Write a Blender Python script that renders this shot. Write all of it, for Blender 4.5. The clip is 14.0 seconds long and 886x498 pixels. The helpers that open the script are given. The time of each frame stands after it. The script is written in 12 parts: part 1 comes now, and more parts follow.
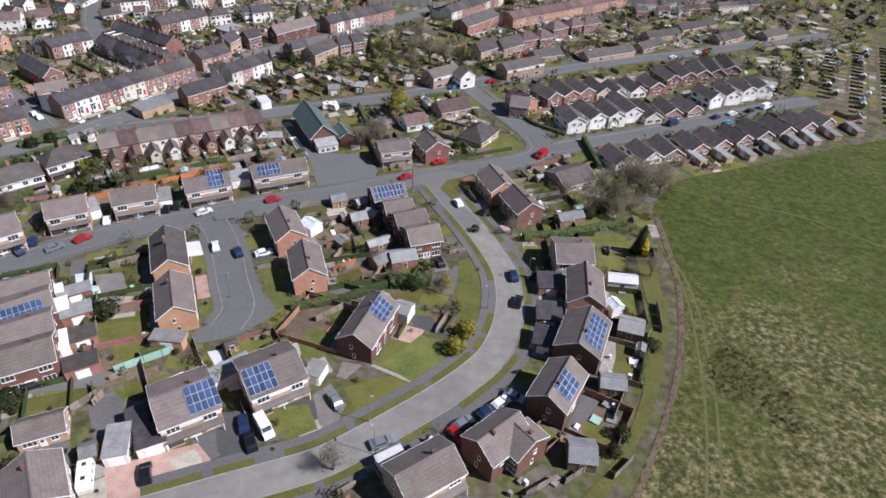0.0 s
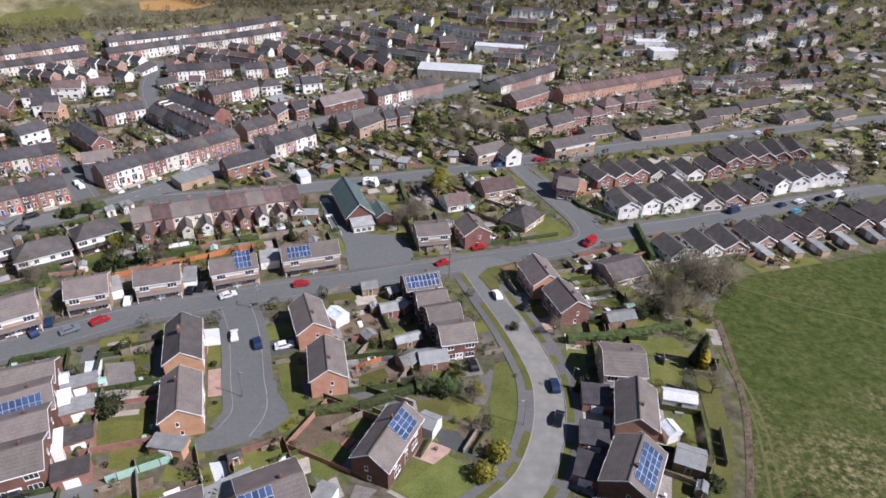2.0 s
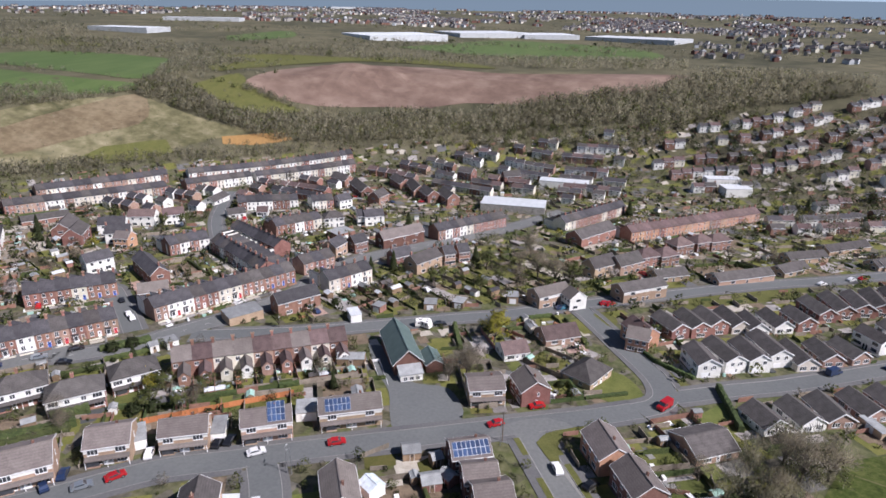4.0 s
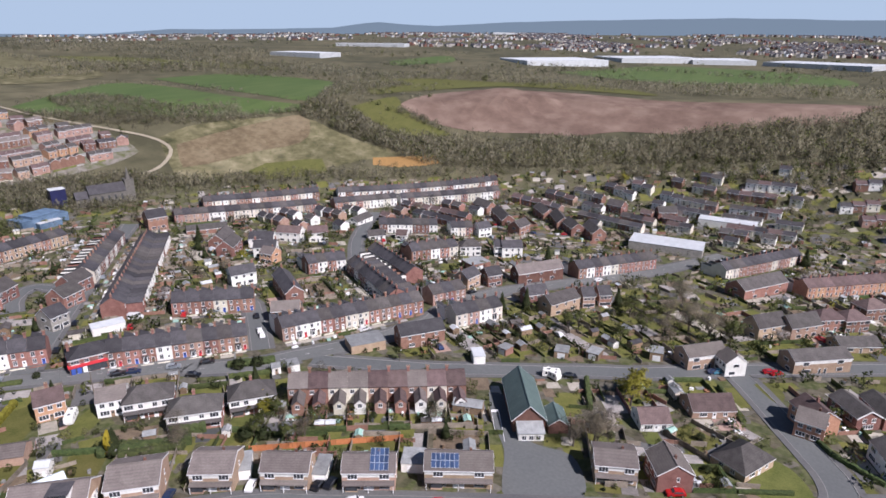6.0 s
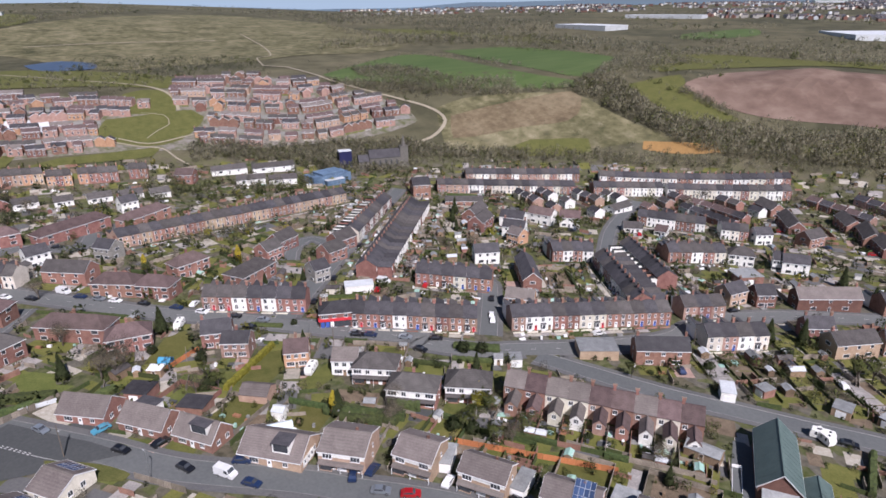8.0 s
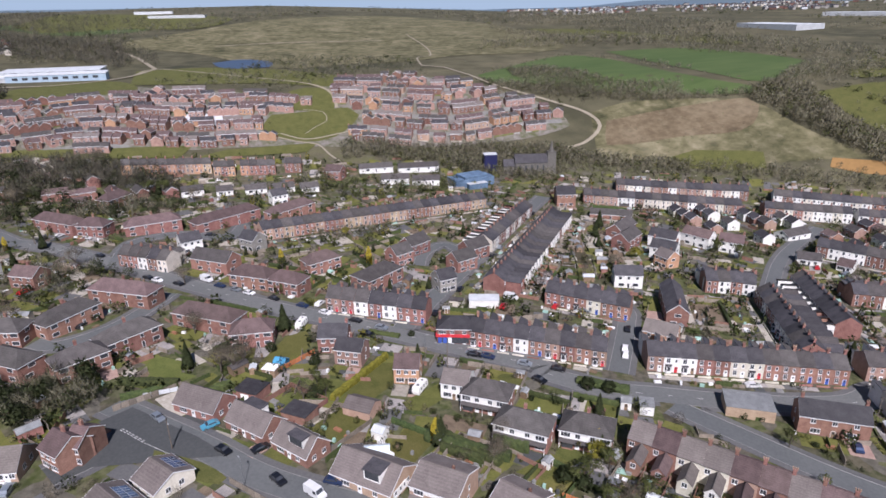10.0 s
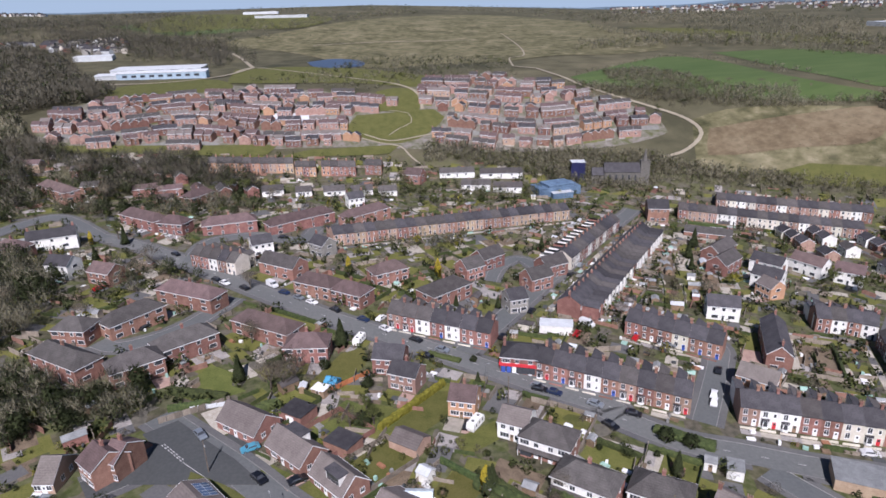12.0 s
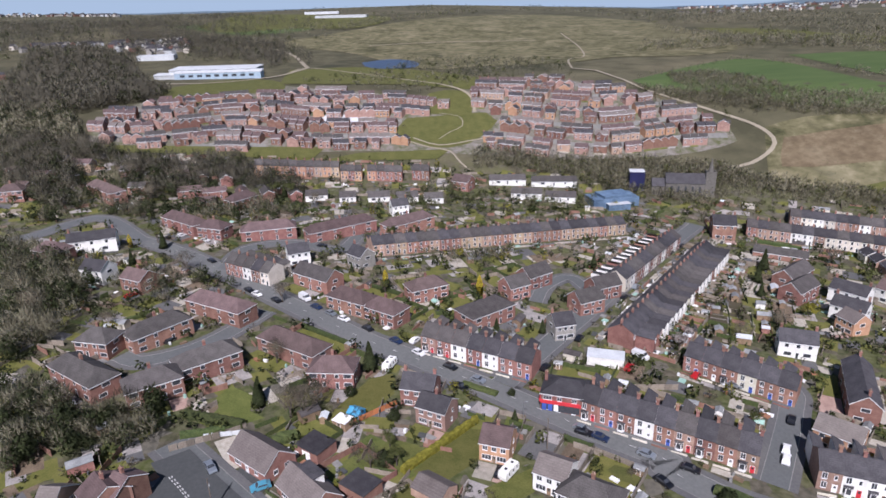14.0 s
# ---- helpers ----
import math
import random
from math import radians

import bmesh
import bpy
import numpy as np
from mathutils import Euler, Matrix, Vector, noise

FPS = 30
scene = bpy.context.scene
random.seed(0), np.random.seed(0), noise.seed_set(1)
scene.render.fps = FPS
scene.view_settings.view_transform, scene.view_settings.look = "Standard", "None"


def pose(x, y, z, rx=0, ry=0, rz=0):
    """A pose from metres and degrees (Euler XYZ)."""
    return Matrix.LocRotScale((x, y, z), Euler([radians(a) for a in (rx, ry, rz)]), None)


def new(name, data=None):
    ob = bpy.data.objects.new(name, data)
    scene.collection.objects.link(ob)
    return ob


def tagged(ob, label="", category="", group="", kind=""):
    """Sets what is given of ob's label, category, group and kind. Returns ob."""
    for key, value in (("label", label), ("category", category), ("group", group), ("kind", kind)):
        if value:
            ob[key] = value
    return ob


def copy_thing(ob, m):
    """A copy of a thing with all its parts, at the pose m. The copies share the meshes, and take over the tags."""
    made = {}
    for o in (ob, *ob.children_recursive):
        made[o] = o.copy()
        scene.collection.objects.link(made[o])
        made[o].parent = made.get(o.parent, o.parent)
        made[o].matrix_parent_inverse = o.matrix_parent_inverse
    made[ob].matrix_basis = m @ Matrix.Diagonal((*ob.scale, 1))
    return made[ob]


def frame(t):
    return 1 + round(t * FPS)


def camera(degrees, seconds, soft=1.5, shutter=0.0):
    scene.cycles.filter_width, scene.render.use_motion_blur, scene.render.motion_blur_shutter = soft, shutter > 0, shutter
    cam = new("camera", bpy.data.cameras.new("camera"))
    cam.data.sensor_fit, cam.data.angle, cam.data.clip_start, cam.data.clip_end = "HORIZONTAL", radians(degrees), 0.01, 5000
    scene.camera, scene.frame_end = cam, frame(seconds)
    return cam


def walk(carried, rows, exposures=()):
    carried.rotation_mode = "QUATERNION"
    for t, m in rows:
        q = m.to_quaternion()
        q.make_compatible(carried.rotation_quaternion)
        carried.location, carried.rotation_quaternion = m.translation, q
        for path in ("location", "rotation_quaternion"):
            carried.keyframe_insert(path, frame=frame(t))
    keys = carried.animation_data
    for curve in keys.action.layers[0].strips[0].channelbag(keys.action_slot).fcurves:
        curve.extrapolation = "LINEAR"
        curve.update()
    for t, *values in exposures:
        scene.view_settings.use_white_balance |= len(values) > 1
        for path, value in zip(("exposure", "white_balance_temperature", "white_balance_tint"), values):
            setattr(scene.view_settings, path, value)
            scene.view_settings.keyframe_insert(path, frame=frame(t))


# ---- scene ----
cam = camera(70.1, 14.0, soft=1.6)
METRES, EYE, TILT, LEAN, TURN = 113.7, 88.0, -3.3, 0.14, 0.0
ROWS = [
    (0.0, 0.0, 0.0, 0.0, 1.58, -33.84, -2.36),
    (0.5, 0.005, 0.0329, 0.0012, 2.84, -33.13, -2.31),
    (1.0, 0.0091, 0.0658, 0.0027, 4.01, -31.98, -2.24),
    (1.5, 0.0117, 0.0995, 0.0046, 5.17, -30.48, -2.19),
    (2.0, 0.0139, 0.134, 0.0067, 6.32, -28.64, -2.13),
    (2.5, 0.0148, 0.1688, 0.0088, 7.48, -25.7, -2.07),
    (3.0, 0.0169, 0.2035, 0.0117, 8.72, -22.43, -1.99),
    (3.5, 0.0164, 0.239, 0.0136, 10.33, -19.13, -1.92),
    (6.0, 0.0095, 0.4144, 0.0196, 26.25, -16.16, -1.94),
    (6.5, 0.0025, 0.4507, 0.0221, 31.96, -18.25, -2.04),
    (7.0, -0.0063, 0.4835, 0.0274, 38.68, -18.77, -2.12),
    (7.5, -0.0175, 0.5177, 0.0307, 45.69, -19.08, -2.13),
    (8.0, -0.0298, 0.55, 0.0347, 50.8, -19.35, -2.11),
    (8.5, -0.0433, 0.5832, 0.0365, 54.04, -19.5, -2.04),
    (9.0, -0.062, 0.6136, 0.0365, 57.17, -19.62, -2.04),
    (11.5, -0.1835, 0.7539, 0.0418, 73.44, -20.2, -1.64),
    (12.0, -0.2122, 0.7764, 0.0445, 73.64, -20.24, -1.67),
    (12.5, -0.2422, 0.797, 0.046, 73.73, -20.23, -1.69),
    (13.0, -0.2734, 0.8152, 0.0477, 74.63, -20.29, -1.7),
    (13.5, -0.3051, 0.832, 0.0484, 76.45, -20.36, -1.67),
    (14.0, -0.339, 0.8495, 0.047, 78.87, -20.41, -1.61),
]
walk(cam, [(t, pose(0, 0, EYE, TILT, LEAN, TURN) @ pose(METRES * x, METRES * y, METRES * z, 90 + pitch, roll, yaw)) for t, x, y, z, yaw, pitch, roll in ROWS],
     [(0.0, 0.44, 6150, 20), (3.5, 0.50, 6150, 20), (6.5, 0.39, 6170, 22), (9.0, 0.32, 6090, 22), (14.0, 0.30, 6000, 22)])

# ---- world and sun ----
SUN_EL = radians(45.0)
SUN_TO = Vector((0.957 * math.cos(SUN_EL), -0.29 * math.cos(SUN_EL), math.sin(SUN_EL)))
world = bpy.data.worlds.new("sky")
scene.world = world
world.use_nodes = True
wn = world.node_tree.nodes
sky_tex = wn.new("ShaderNodeTexSky")
sky_tex.sky_type, sky_tex.sun_disc = "NISHITA", False
sky_tex.sun_elevation, sky_tex.sun_rotation = SUN_EL, math.atan2(SUN_TO.x, SUN_TO.y)
sky_tex.air_density, sky_tex.dust_density, sky_tex.ozone_density, sky_tex.altitude = 1.0, 0.15, 4.0, 150
world.node_tree.links.new(sky_tex.outputs[0], wn["Background"].inputs[0])
wn["Background"].inputs[1].default_value = 0.045
sun = new("sun", bpy.data.lights.new("sun", "SUN"))
sun.data.energy, sun.data.angle, sun.data.color = 5.0, radians(0.5), (1.0, 0.97, 0.92)
sun.matrix_world = Matrix.Translation((0, 0, 300)) @ SUN_TO.to_track_quat("Z", "Y").to_matrix().to_4x4()


# ---- terrain ----
def smooth(a, b, v):
    u = min(1.0, max(0.0, (v - a) / (b - a)))
    return u * u * (3 - 2 * u)


CREST = [(-180, 70), (-40, 70), (0, 78), (26, 78), (45, 72), (54, 64), (60, 62), (66, 74), (74, 90), (80, 100), (88, 99), (95, 94), (102, 95), (108, 104), (116, 108), (180, 70)]


def skyline(az):
    """Height of the far crest in each direction."""
    for (a, u), (b, v) in zip(CREST, CREST[1:]):
        if a <= az <= b:
            return u + (v - u) * (az - a) / (b - a)
    return 70


def ground_z(x, y):
    """Height of the land: the town lies on one slope, and hills rise behind it."""
    r = math.hypot(x, y - 88)
    base = -0.0577 * max(-220, min(550, y))
    w = smooth(352, 550, r)
    if w == 0:
        return base
    az = math.degrees(math.atan2(-x, y - 88))
    crest = skyline(az)
    hill = 35.2 + (r - 616) * 0.029 if r < 1300 else 55.0 + (crest - 55.0) * (r - 1300) / 1120 if r < 2420 else crest - 0.02 * (r - 2420)
    hill += 17.6 * smooth(60, 85, az) * (1 - smooth(125, 150, az)) * smooth(715, 1265, r) * (1 - smooth(1430, 2420, r))
    hill -= 15.4 * (1 - smooth(0, 30, az)) * smooth(550, 880, r) * (1 - smooth(1650, 2640, r))
    return base * (1 - w) + hill * w


# ---- materials ----
def mat(name, dark, light, scale=1.0, rough=0.85, bump=0.2, vary=0.25, metal=0.0, fine=9.0, courses=0.0, island=False, coords="Object", spec=0.3, hue=0.0):
    """A surface with grain at two scales, a shade of its own for each object, and courses of tiles or bricks where given."""
    m = bpy.data.materials.new(name)
    m.use_nodes = True
    nt = m.node_tree
    n, link = nt.nodes, nt.links.new
    b = n["Principled BSDF"]
    b.inputs["Roughness"].default_value, b.inputs["Metallic"].default_value = rough, metal
    b.inputs["Specular IOR Level"].default_value = spec
    tc = n.new("ShaderNodeTexCoord")
    big, small = n.new("ShaderNodeTexNoise"), n.new("ShaderNodeTexNoise")
    big.inputs["Scale"].default_value, big.inputs["Detail"].default_value = scale, 4
    small.inputs["Scale"].default_value, small.inputs["Detail"].default_value = scale * fine, 3
    src = tc.outputs["Object"]
    if coords == "World":
        geo = n.new("ShaderNodeNewGeometry")
        src = geo.outputs["Position"]
    link(src, big.inputs["Vector"])
    link(src, small.inputs["Vector"])
    add = n.new("ShaderNodeMath")
    add.operation = "ADD"
    link(big.outputs[0], add.inputs[0])
    link(small.outputs[0], add.inputs[1])
    span = n.new("ShaderNodeMapRange")
    span.inputs[1].default_value, span.inputs[2].default_value = 0.7, 1.3
    link(add.outputs[0], span.inputs[0])
    mix = n.new("ShaderNodeMix")
    mix.data_type = "RGBA"
    mix.inputs[6].default_value, mix.inputs[7].default_value = (*dark, 1), (*light, 1)
    link(span.outputs[0], mix.inputs[0])
    col = mix.outputs[2]
    if courses:
        wave = n.new("ShaderNodeTexWave")
        wave.bands_direction = "Z"
        wave.inputs["Scale"].default_value = 0.314 / courses
        wave.inputs["Distortion"].default_value = 0.6
        link(tc.outputs["Object"], wave.inputs["Vector"])
        wr = n.new("ShaderNodeMapRange")
        wr.inputs[3].default_value, wr.inputs[4].default_value = 0.92, 1.04
        link(wave.outputs[1], wr.inputs[0])
        wm = n.new("ShaderNodeHueSaturation")
        link(wr.outputs[0], wm.inputs["Value"])
        link(col, wm.inputs["Color"])
        col = wm.outputs[0]
    if vary:
        if island:
            g = n.new("ShaderNodeNewGeometry")
            rnd = g.outputs["Random Per Island"]
        else:
            oi = n.new("ShaderNodeObjectInfo")
            rnd = oi.outputs["Random"]
        vr = n.new("ShaderNodeMapRange")
        vr.inputs[3].default_value, vr.inputs[4].default_value = 1 - vary, 1 + vary
        link(rnd, vr.inputs[0])
        hs = n.new("ShaderNodeHueSaturation")
        link(vr.outputs[0], hs.inputs["Value"])
        link(col, hs.inputs["Color"])
        if hue:
            hr = n.new("ShaderNodeMapRange")
            hr.inputs[3].default_value, hr.inputs[4].default_value = 0.5 - hue, 0.5 + hue
            frac = n.new("ShaderNodeMath")
            frac.operation = "FRACT"
            mul = n.new("ShaderNodeMath")
            mul.operation = "MULTIPLY"
            mul.inputs[1].default_value = 7.31
            link(rnd, mul.inputs[0])
            link(mul.outputs[0], frac.inputs[0])
            link(frac.outputs[0], hr.inputs[0])
            link(hr.outputs[0], hs.inputs["Hue"])
        col = hs.outputs[0]
    link(col, b.inputs["Base Color"])
    if bump:
        bp = n.new("ShaderNodeBump")
        bp.inputs["Strength"].default_value, bp.inputs["Distance"].default_value = bump, 0.1
        link(small.outputs[0], bp.inputs["Height"])
        link(bp.outputs[0], b.inputs["Normal"])
    return m


M = {
    "brick": mat("red brick", (0.175, 0.085, 0.067), (0.315, 0.172, 0.135), 0.6, 0.9, 0.25, 0.24, courses=0.15, hue=0.012),
    "orange": mat("orange brick", (0.36, 0.19, 0.12), (0.50, 0.29, 0.19), 0.6, 0.9, 0.25, 0.12, courses=0.15, hue=0.01),
    "tan": mat("buff brick", (0.30, 0.20, 0.14), (0.45, 0.33, 0.24), 0.6, 0.9, 0.25, 0.2, courses=0.15, hue=0.015),
    "darkbrick": mat("dark brown brick", (0.11, 0.055, 0.045), (0.19, 0.10, 0.075), 0.6, 0.9, 0.25, 0.15, courses=0.15),
    "white": mat("white render", (0.60, 0.59, 0.55), (0.80, 0.79, 0.76), 0.4, 0.8, 0.1, 0.08, fine=6),
    "cream": mat("cream render", (0.50, 0.46, 0.38), (0.68, 0.64, 0.55), 0.4, 0.85, 0.1, 0.15, fine=6, hue=0.02),
    "stone": mat("grey stone", (0.20, 0.19, 0.17), (0.36, 0.34, 0.31), 0.8, 0.9, 0.3, 0.15, courses=0.3),
    "darkstone": mat("weathered dark stone", (0.085, 0.08, 0.07), (0.165, 0.155, 0.14), 0.8, 0.9, 0.3, 0.1, courses=0.3),
    "upvc": mat("white plastic frame", (0.70, 0.70, 0.70), (0.84, 0.84, 0.84), 1, 0.45, 0.0, 0.06),
    "slate": mat("dark slate roof", (0.033, 0.031, 0.036), (0.076, 0.072, 0.077), 0.5, 0.7, 0.35, 0.32, courses=0.25, hue=0.02, spec=0.25),
    "browntile": mat("brown concrete roof tile", (0.112, 0.094, 0.087), (0.178, 0.154, 0.143), 0.35, 0.85, 0.25, 0.16, courses=0.3, hue=0.012),
    "greytile": mat("dark grey roof tile", (0.055, 0.049, 0.048), (0.108, 0.099, 0.095), 0.5, 0.85, 0.35, 0.22, courses=0.3, hue=0.015, spec=0.2),
    "redtile": mat("plum clay roof tile", (0.080, 0.056, 0.054), (0.152, 0.108, 0.103), 0.5, 0.85, 0.35, 0.25, courses=0.25, hue=0.01, spec=0.2),
    "terracotta": mat("terracotta", (0.25, 0.11, 0.06), (0.38, 0.19, 0.11), 2, 0.85, 0.2, 0.25),
    "greentile": mat("green metal roof", (0.075, 0.11, 0.105), (0.115, 0.16, 0.15), 0.3, 0.6, 0.1, 0.0, fine=14),
    "felt": mat("grey felt roof", (0.17, 0.175, 0.18), (0.30, 0.31, 0.31), 0.5, 0.85, 0.2, 0.3),
    "paleroof": mat("pale sheet roof", (0.44, 0.46, 0.48), (0.62, 0.64, 0.66), 0.3, 0.55, 0.1, 0.1),
    "lead": mat("chimney mortar and pots", (0.22, 0.15, 0.11), (0.36, 0.26, 0.19), 2, 0.85, 0.2, 0.3),
    "panel": mat("solar cell", (0.026, 0.048, 0.11), (0.062, 0.10, 0.19), 1.2, 0.15, 0.0, 0.35, spec=0.8, fine=3),
    "panelframe": mat("aluminium rail", (0.55, 0.57, 0.60), (0.72, 0.74, 0.76), 1, 0.35, 0, 0.0, metal=0.6),
    "asphalt": mat("worn asphalt", (0.098, 0.104, 0.106), (0.134, 0.139, 0.138), 0.05, 0.9, 0.15, 0.0, coords="World", fine=26),
    "asphalt_mid": mat("grey street asphalt", (0.115, 0.119, 0.118), (0.160, 0.163, 0.158), 0.05, 0.9, 0.15, 0.0, coords="World", fine=26),
    "rust": mat("dead brown grass", (0.125, 0.086, 0.048), (0.245, 0.18, 0.105), 1.0, 0.95, 0.0, 0.3, island=True),
    "asphalt_pale": mat("pale worn asphalt", (0.160, 0.160, 0.150), (0.238, 0.233, 0.216), 0.07, 0.9, 0.15, 0.0, coords="World", fine=7),
    "asphalt_dark": mat("dark asphalt", (0.055, 0.059, 0.061), (0.078, 0.081, 0.08), 0.05, 0.9, 0.15, 0.0, coords="World", fine=26),
    "pavement": mat("grey pavement", (0.092, 0.092, 0.097), (0.137, 0.134, 0.13), 0.08, 0.9, 0.15, 0.0, coords="World", fine=22),
    "kerb": mat("concrete", (0.17, 0.17, 0.165), (0.29, 0.285, 0.27), 0.5, 0.9, 0.2, 0.2),
    "drive": mat("driveway", (0.16, 0.15, 0.145), (0.30, 0.28, 0.26), 0.3, 0.9, 0.2, 0.3, hue=0.02),
    "blockpave": mat("pink block paving", (0.28, 0.18, 0.15), (0.44, 0.31, 0.26), 0.5, 0.9, 0.2, 0.1),
    "gravel": mat("pale gravel and slabs", (0.25, 0.225, 0.185), (0.42, 0.385, 0.33), 0.8, 0.95, 0.4, 0.2),
    "soil": mat("bare soil", (0.08, 0.058, 0.04), (0.17, 0.13, 0.09), 0.4, 0.95, 0.4, 0.25),
    "lawn": mat("mown lawn", (0.066, 0.078, 0.016), (0.136, 0.134, 0.038), 0.25, 0.95, 0.3, 0.25, fine=12, coords="World", hue=0.025),
    "hedge": mat("hedge leaves", (0.022, 0.036, 0.012), (0.075, 0.095, 0.03), 1.5, 0.9, 0.6, 0.3, fine=5, hue=0.02),
    "fence": mat("weathered fence board", (0.135, 0.112, 0.088), (0.285, 0.245, 0.20), 0.6, 0.9, 0.3, 0.3, courses=0.3),
    "fence_orange": mat("stained orange fence board", (0.32, 0.11, 0.045), (0.50, 0.20, 0.085), 0.6, 0.85, 0.2, 0.2),
    "wood": mat("shed timber", (0.14, 0.095, 0.06), (0.27, 0.19, 0.125), 0.8, 0.9, 0.3, 0.35, courses=0.2),
    "bark": mat("bark", (0.06, 0.048, 0.038), (0.13, 0.11, 0.09), 2, 0.95, 0.4, 0.2),
    "twig": mat("bare twigs", (0.15, 0.128, 0.092), (0.29, 0.25, 0.18), 2, 0.95, 0.0, 0.2, island=True),
    "copse": mat("far bare branches", (0.20, 0.185, 0.125), (0.36, 0.335, 0.235), 0.015, 0.95, 0.0, 0.16, island=True, coords="World", hue=0.02),
    "darkwood": mat("dark bare branches", (0.125, 0.115, 0.085), (0.225, 0.205, 0.155), 0.015, 0.95, 0.0, 0.2, island=True, coords="World"),
    "pinkbrick": mat("pale pink brick", (0.235, 0.145, 0.112), (0.385, 0.262, 0.205), 0.6, 0.9, 0.25, 0.24, courses=0.15, hue=0.012),
    "cladding": mat("pale grey sheet cladding", (0.38, 0.40, 0.41), (0.55, 0.57, 0.58), 0.2, 0.6, 0.05, 0.15),
    "leaf": mat("spring leaves", (0.062, 0.078, 0.022), (0.14, 0.152, 0.05), 1, 0.85, 0.0, 0.28, island=True, hue=0.02),
    "leaf_dark": mat("evergreen leaves", (0.024, 0.034, 0.013), (0.066, 0.080, 0.030), 1, 0.9, 0.0, 0.3, island=True),
    "leaf_yellow": mat("yellow shrub leaves", (0.30, 0.235, 0.02), (0.56, 0.45, 0.05), 1, 0.85, 0.0, 0.25, island=True),
    "leaf_lime": mat("yellow green leaves", (0.17, 0.16, 0.02), (0.33, 0.30, 0.05), 1, 0.85, 0.0, 0.25, island=True),
    "blossom": mat("pale blossom", (0.30, 0.26, 0.24), (0.50, 0.45, 0.42), 1, 0.85, 0.0, 0.25, island=True),
    "tyre": mat("tyre rubber", (0.015, 0.015, 0.016), (0.03, 0.03, 0.03), 3, 0.9, 0.1, 0.0),
    "redpaint": mat("red shop fascia", (0.45, 0.03, 0.04), (0.60, 0.05, 0.06), 0.5, 0.5, 0.0, 0.0),
    "bluepaint": mat("blue paint", (0.035, 0.07, 0.30), (0.06, 0.12, 0.42), 0.5, 0.5, 0.0, 0.1),
    "tarp": mat("bright blue tarpaulin", (0.05, 0.24, 0.42), (0.09, 0.33, 0.52), 0.8, 0.5, 0.1, 0.0),
    "teal": mat("faded green sheeting", (0.25, 0.42, 0.36), (0.38, 0.56, 0.48), 0.5, 0.7, 0.1, 0.1),
    "skyblue": mat("pale blue cladding", (0.27, 0.36, 0.44), (0.38, 0.47, 0.55), 0.3, 0.55, 0.05, 0.0),
    "iron": mat("galvanised steel", (0.22, 0.23, 0.24), (0.36, 0.37, 0.38), 2, 0.5, 0.0, 0.1, metal=0.7),
    "pole": mat("weathered pole timber", (0.10, 0.08, 0.065), (0.19, 0.16, 0.13), 2, 0.9, 0.1, 0.1),
}


def glass_mat(name, tint, rough):
    m = bpy.data.materials.new(name)
    m.use_nodes = True
    n, link = m.node_tree.nodes, m.node_tree.links.new
    b = n["Principled BSDF"]
    tc, no = n.new("ShaderNodeTexCoord"), n.new("ShaderNodeTexNoise")
    no.inputs["Scale"].default_value = 1.1
    link(tc.outputs["Object"], no.inputs["Vector"])
    mx = n.new("ShaderNodeMix")
    mx.data_type = "RGBA"
    mx.inputs[6].default_value, mx.inputs[7].default_value = (*tint, 1), (tint[0] * 3 + 0.02, tint[1] * 3 + 0.02, tint[2] * 3 + 0.02, 1)
    link(no.outputs[0], mx.inputs[0])
    link(mx.outputs[2], b.inputs["Base Color"])
    b.inputs["Roughness"].default_value, b.inputs["Specular IOR Level"].default_value = rough, 0.7
    return m


def let_light_through(m, share, gaps=0.0):
    """Thin leaves and twigs pass part of the light on; gaps is the open share of a spray of bare twigs."""
    nt = m.node_tree
    b = nt.nodes["Principled BSDF"]
    tr = nt.nodes.new("ShaderNodeBsdfTranslucent")
    mx = nt.nodes.new("ShaderNodeMixShader")
    mx.inputs[0].default_value = share
    nt.links.new(b.inputs["Base Color"].links[0].from_socket, tr.inputs[0])
    nt.links.new(b.outputs[0], mx.inputs[1])
    nt.links.new(tr.outputs[0], mx.inputs[2])
    out = mx.outputs[0]
    if gaps:
        clear, open_mix = nt.nodes.new("ShaderNodeBsdfTransparent"), nt.nodes.new("ShaderNodeMixShader")
        open_mix.inputs[0].default_value = gaps
        nt.links.new(out, open_mix.inputs[1])
        nt.links.new(clear.outputs[0], open_mix.inputs[2])
        out = open_mix.outputs[0]
    nt.links.new(out, nt.nodes["Material Output"].inputs[0])


for key in ("leaf", "leaf_dark", "leaf_yellow", "leaf_lime", "blossom"):
    let_light_through(M[key], 0.4)
for key in ("twig", "copse", "darkwood"):
    let_light_through(M[key], 0.45, 0.45)

M["glass"] = glass_mat("dark window glass", (0.02, 0.022, 0.026), 0.06)
M["conserv"] = glass_mat("pale conservatory glazing", (0.30, 0.34, 0.37), 0.15)
M["water"] = glass_mat("pond water", (0.012, 0.025, 0.05), 0.45)


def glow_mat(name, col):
    """A plain band of far distance, for sky and hills, that gives off its own pale light."""
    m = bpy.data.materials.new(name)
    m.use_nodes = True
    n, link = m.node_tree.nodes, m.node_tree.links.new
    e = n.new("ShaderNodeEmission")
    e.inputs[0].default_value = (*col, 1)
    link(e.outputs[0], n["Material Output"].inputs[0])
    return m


M["sky_glow"] = glow_mat("low pale sky", (0.33, 0.435, 0.53))
# Hills glow on their own; distance haze is put into the colour.
M["hazy_hills_glow"] = glow_mat("far hills, haze in their glow", (0.15, 0.205, 0.255))


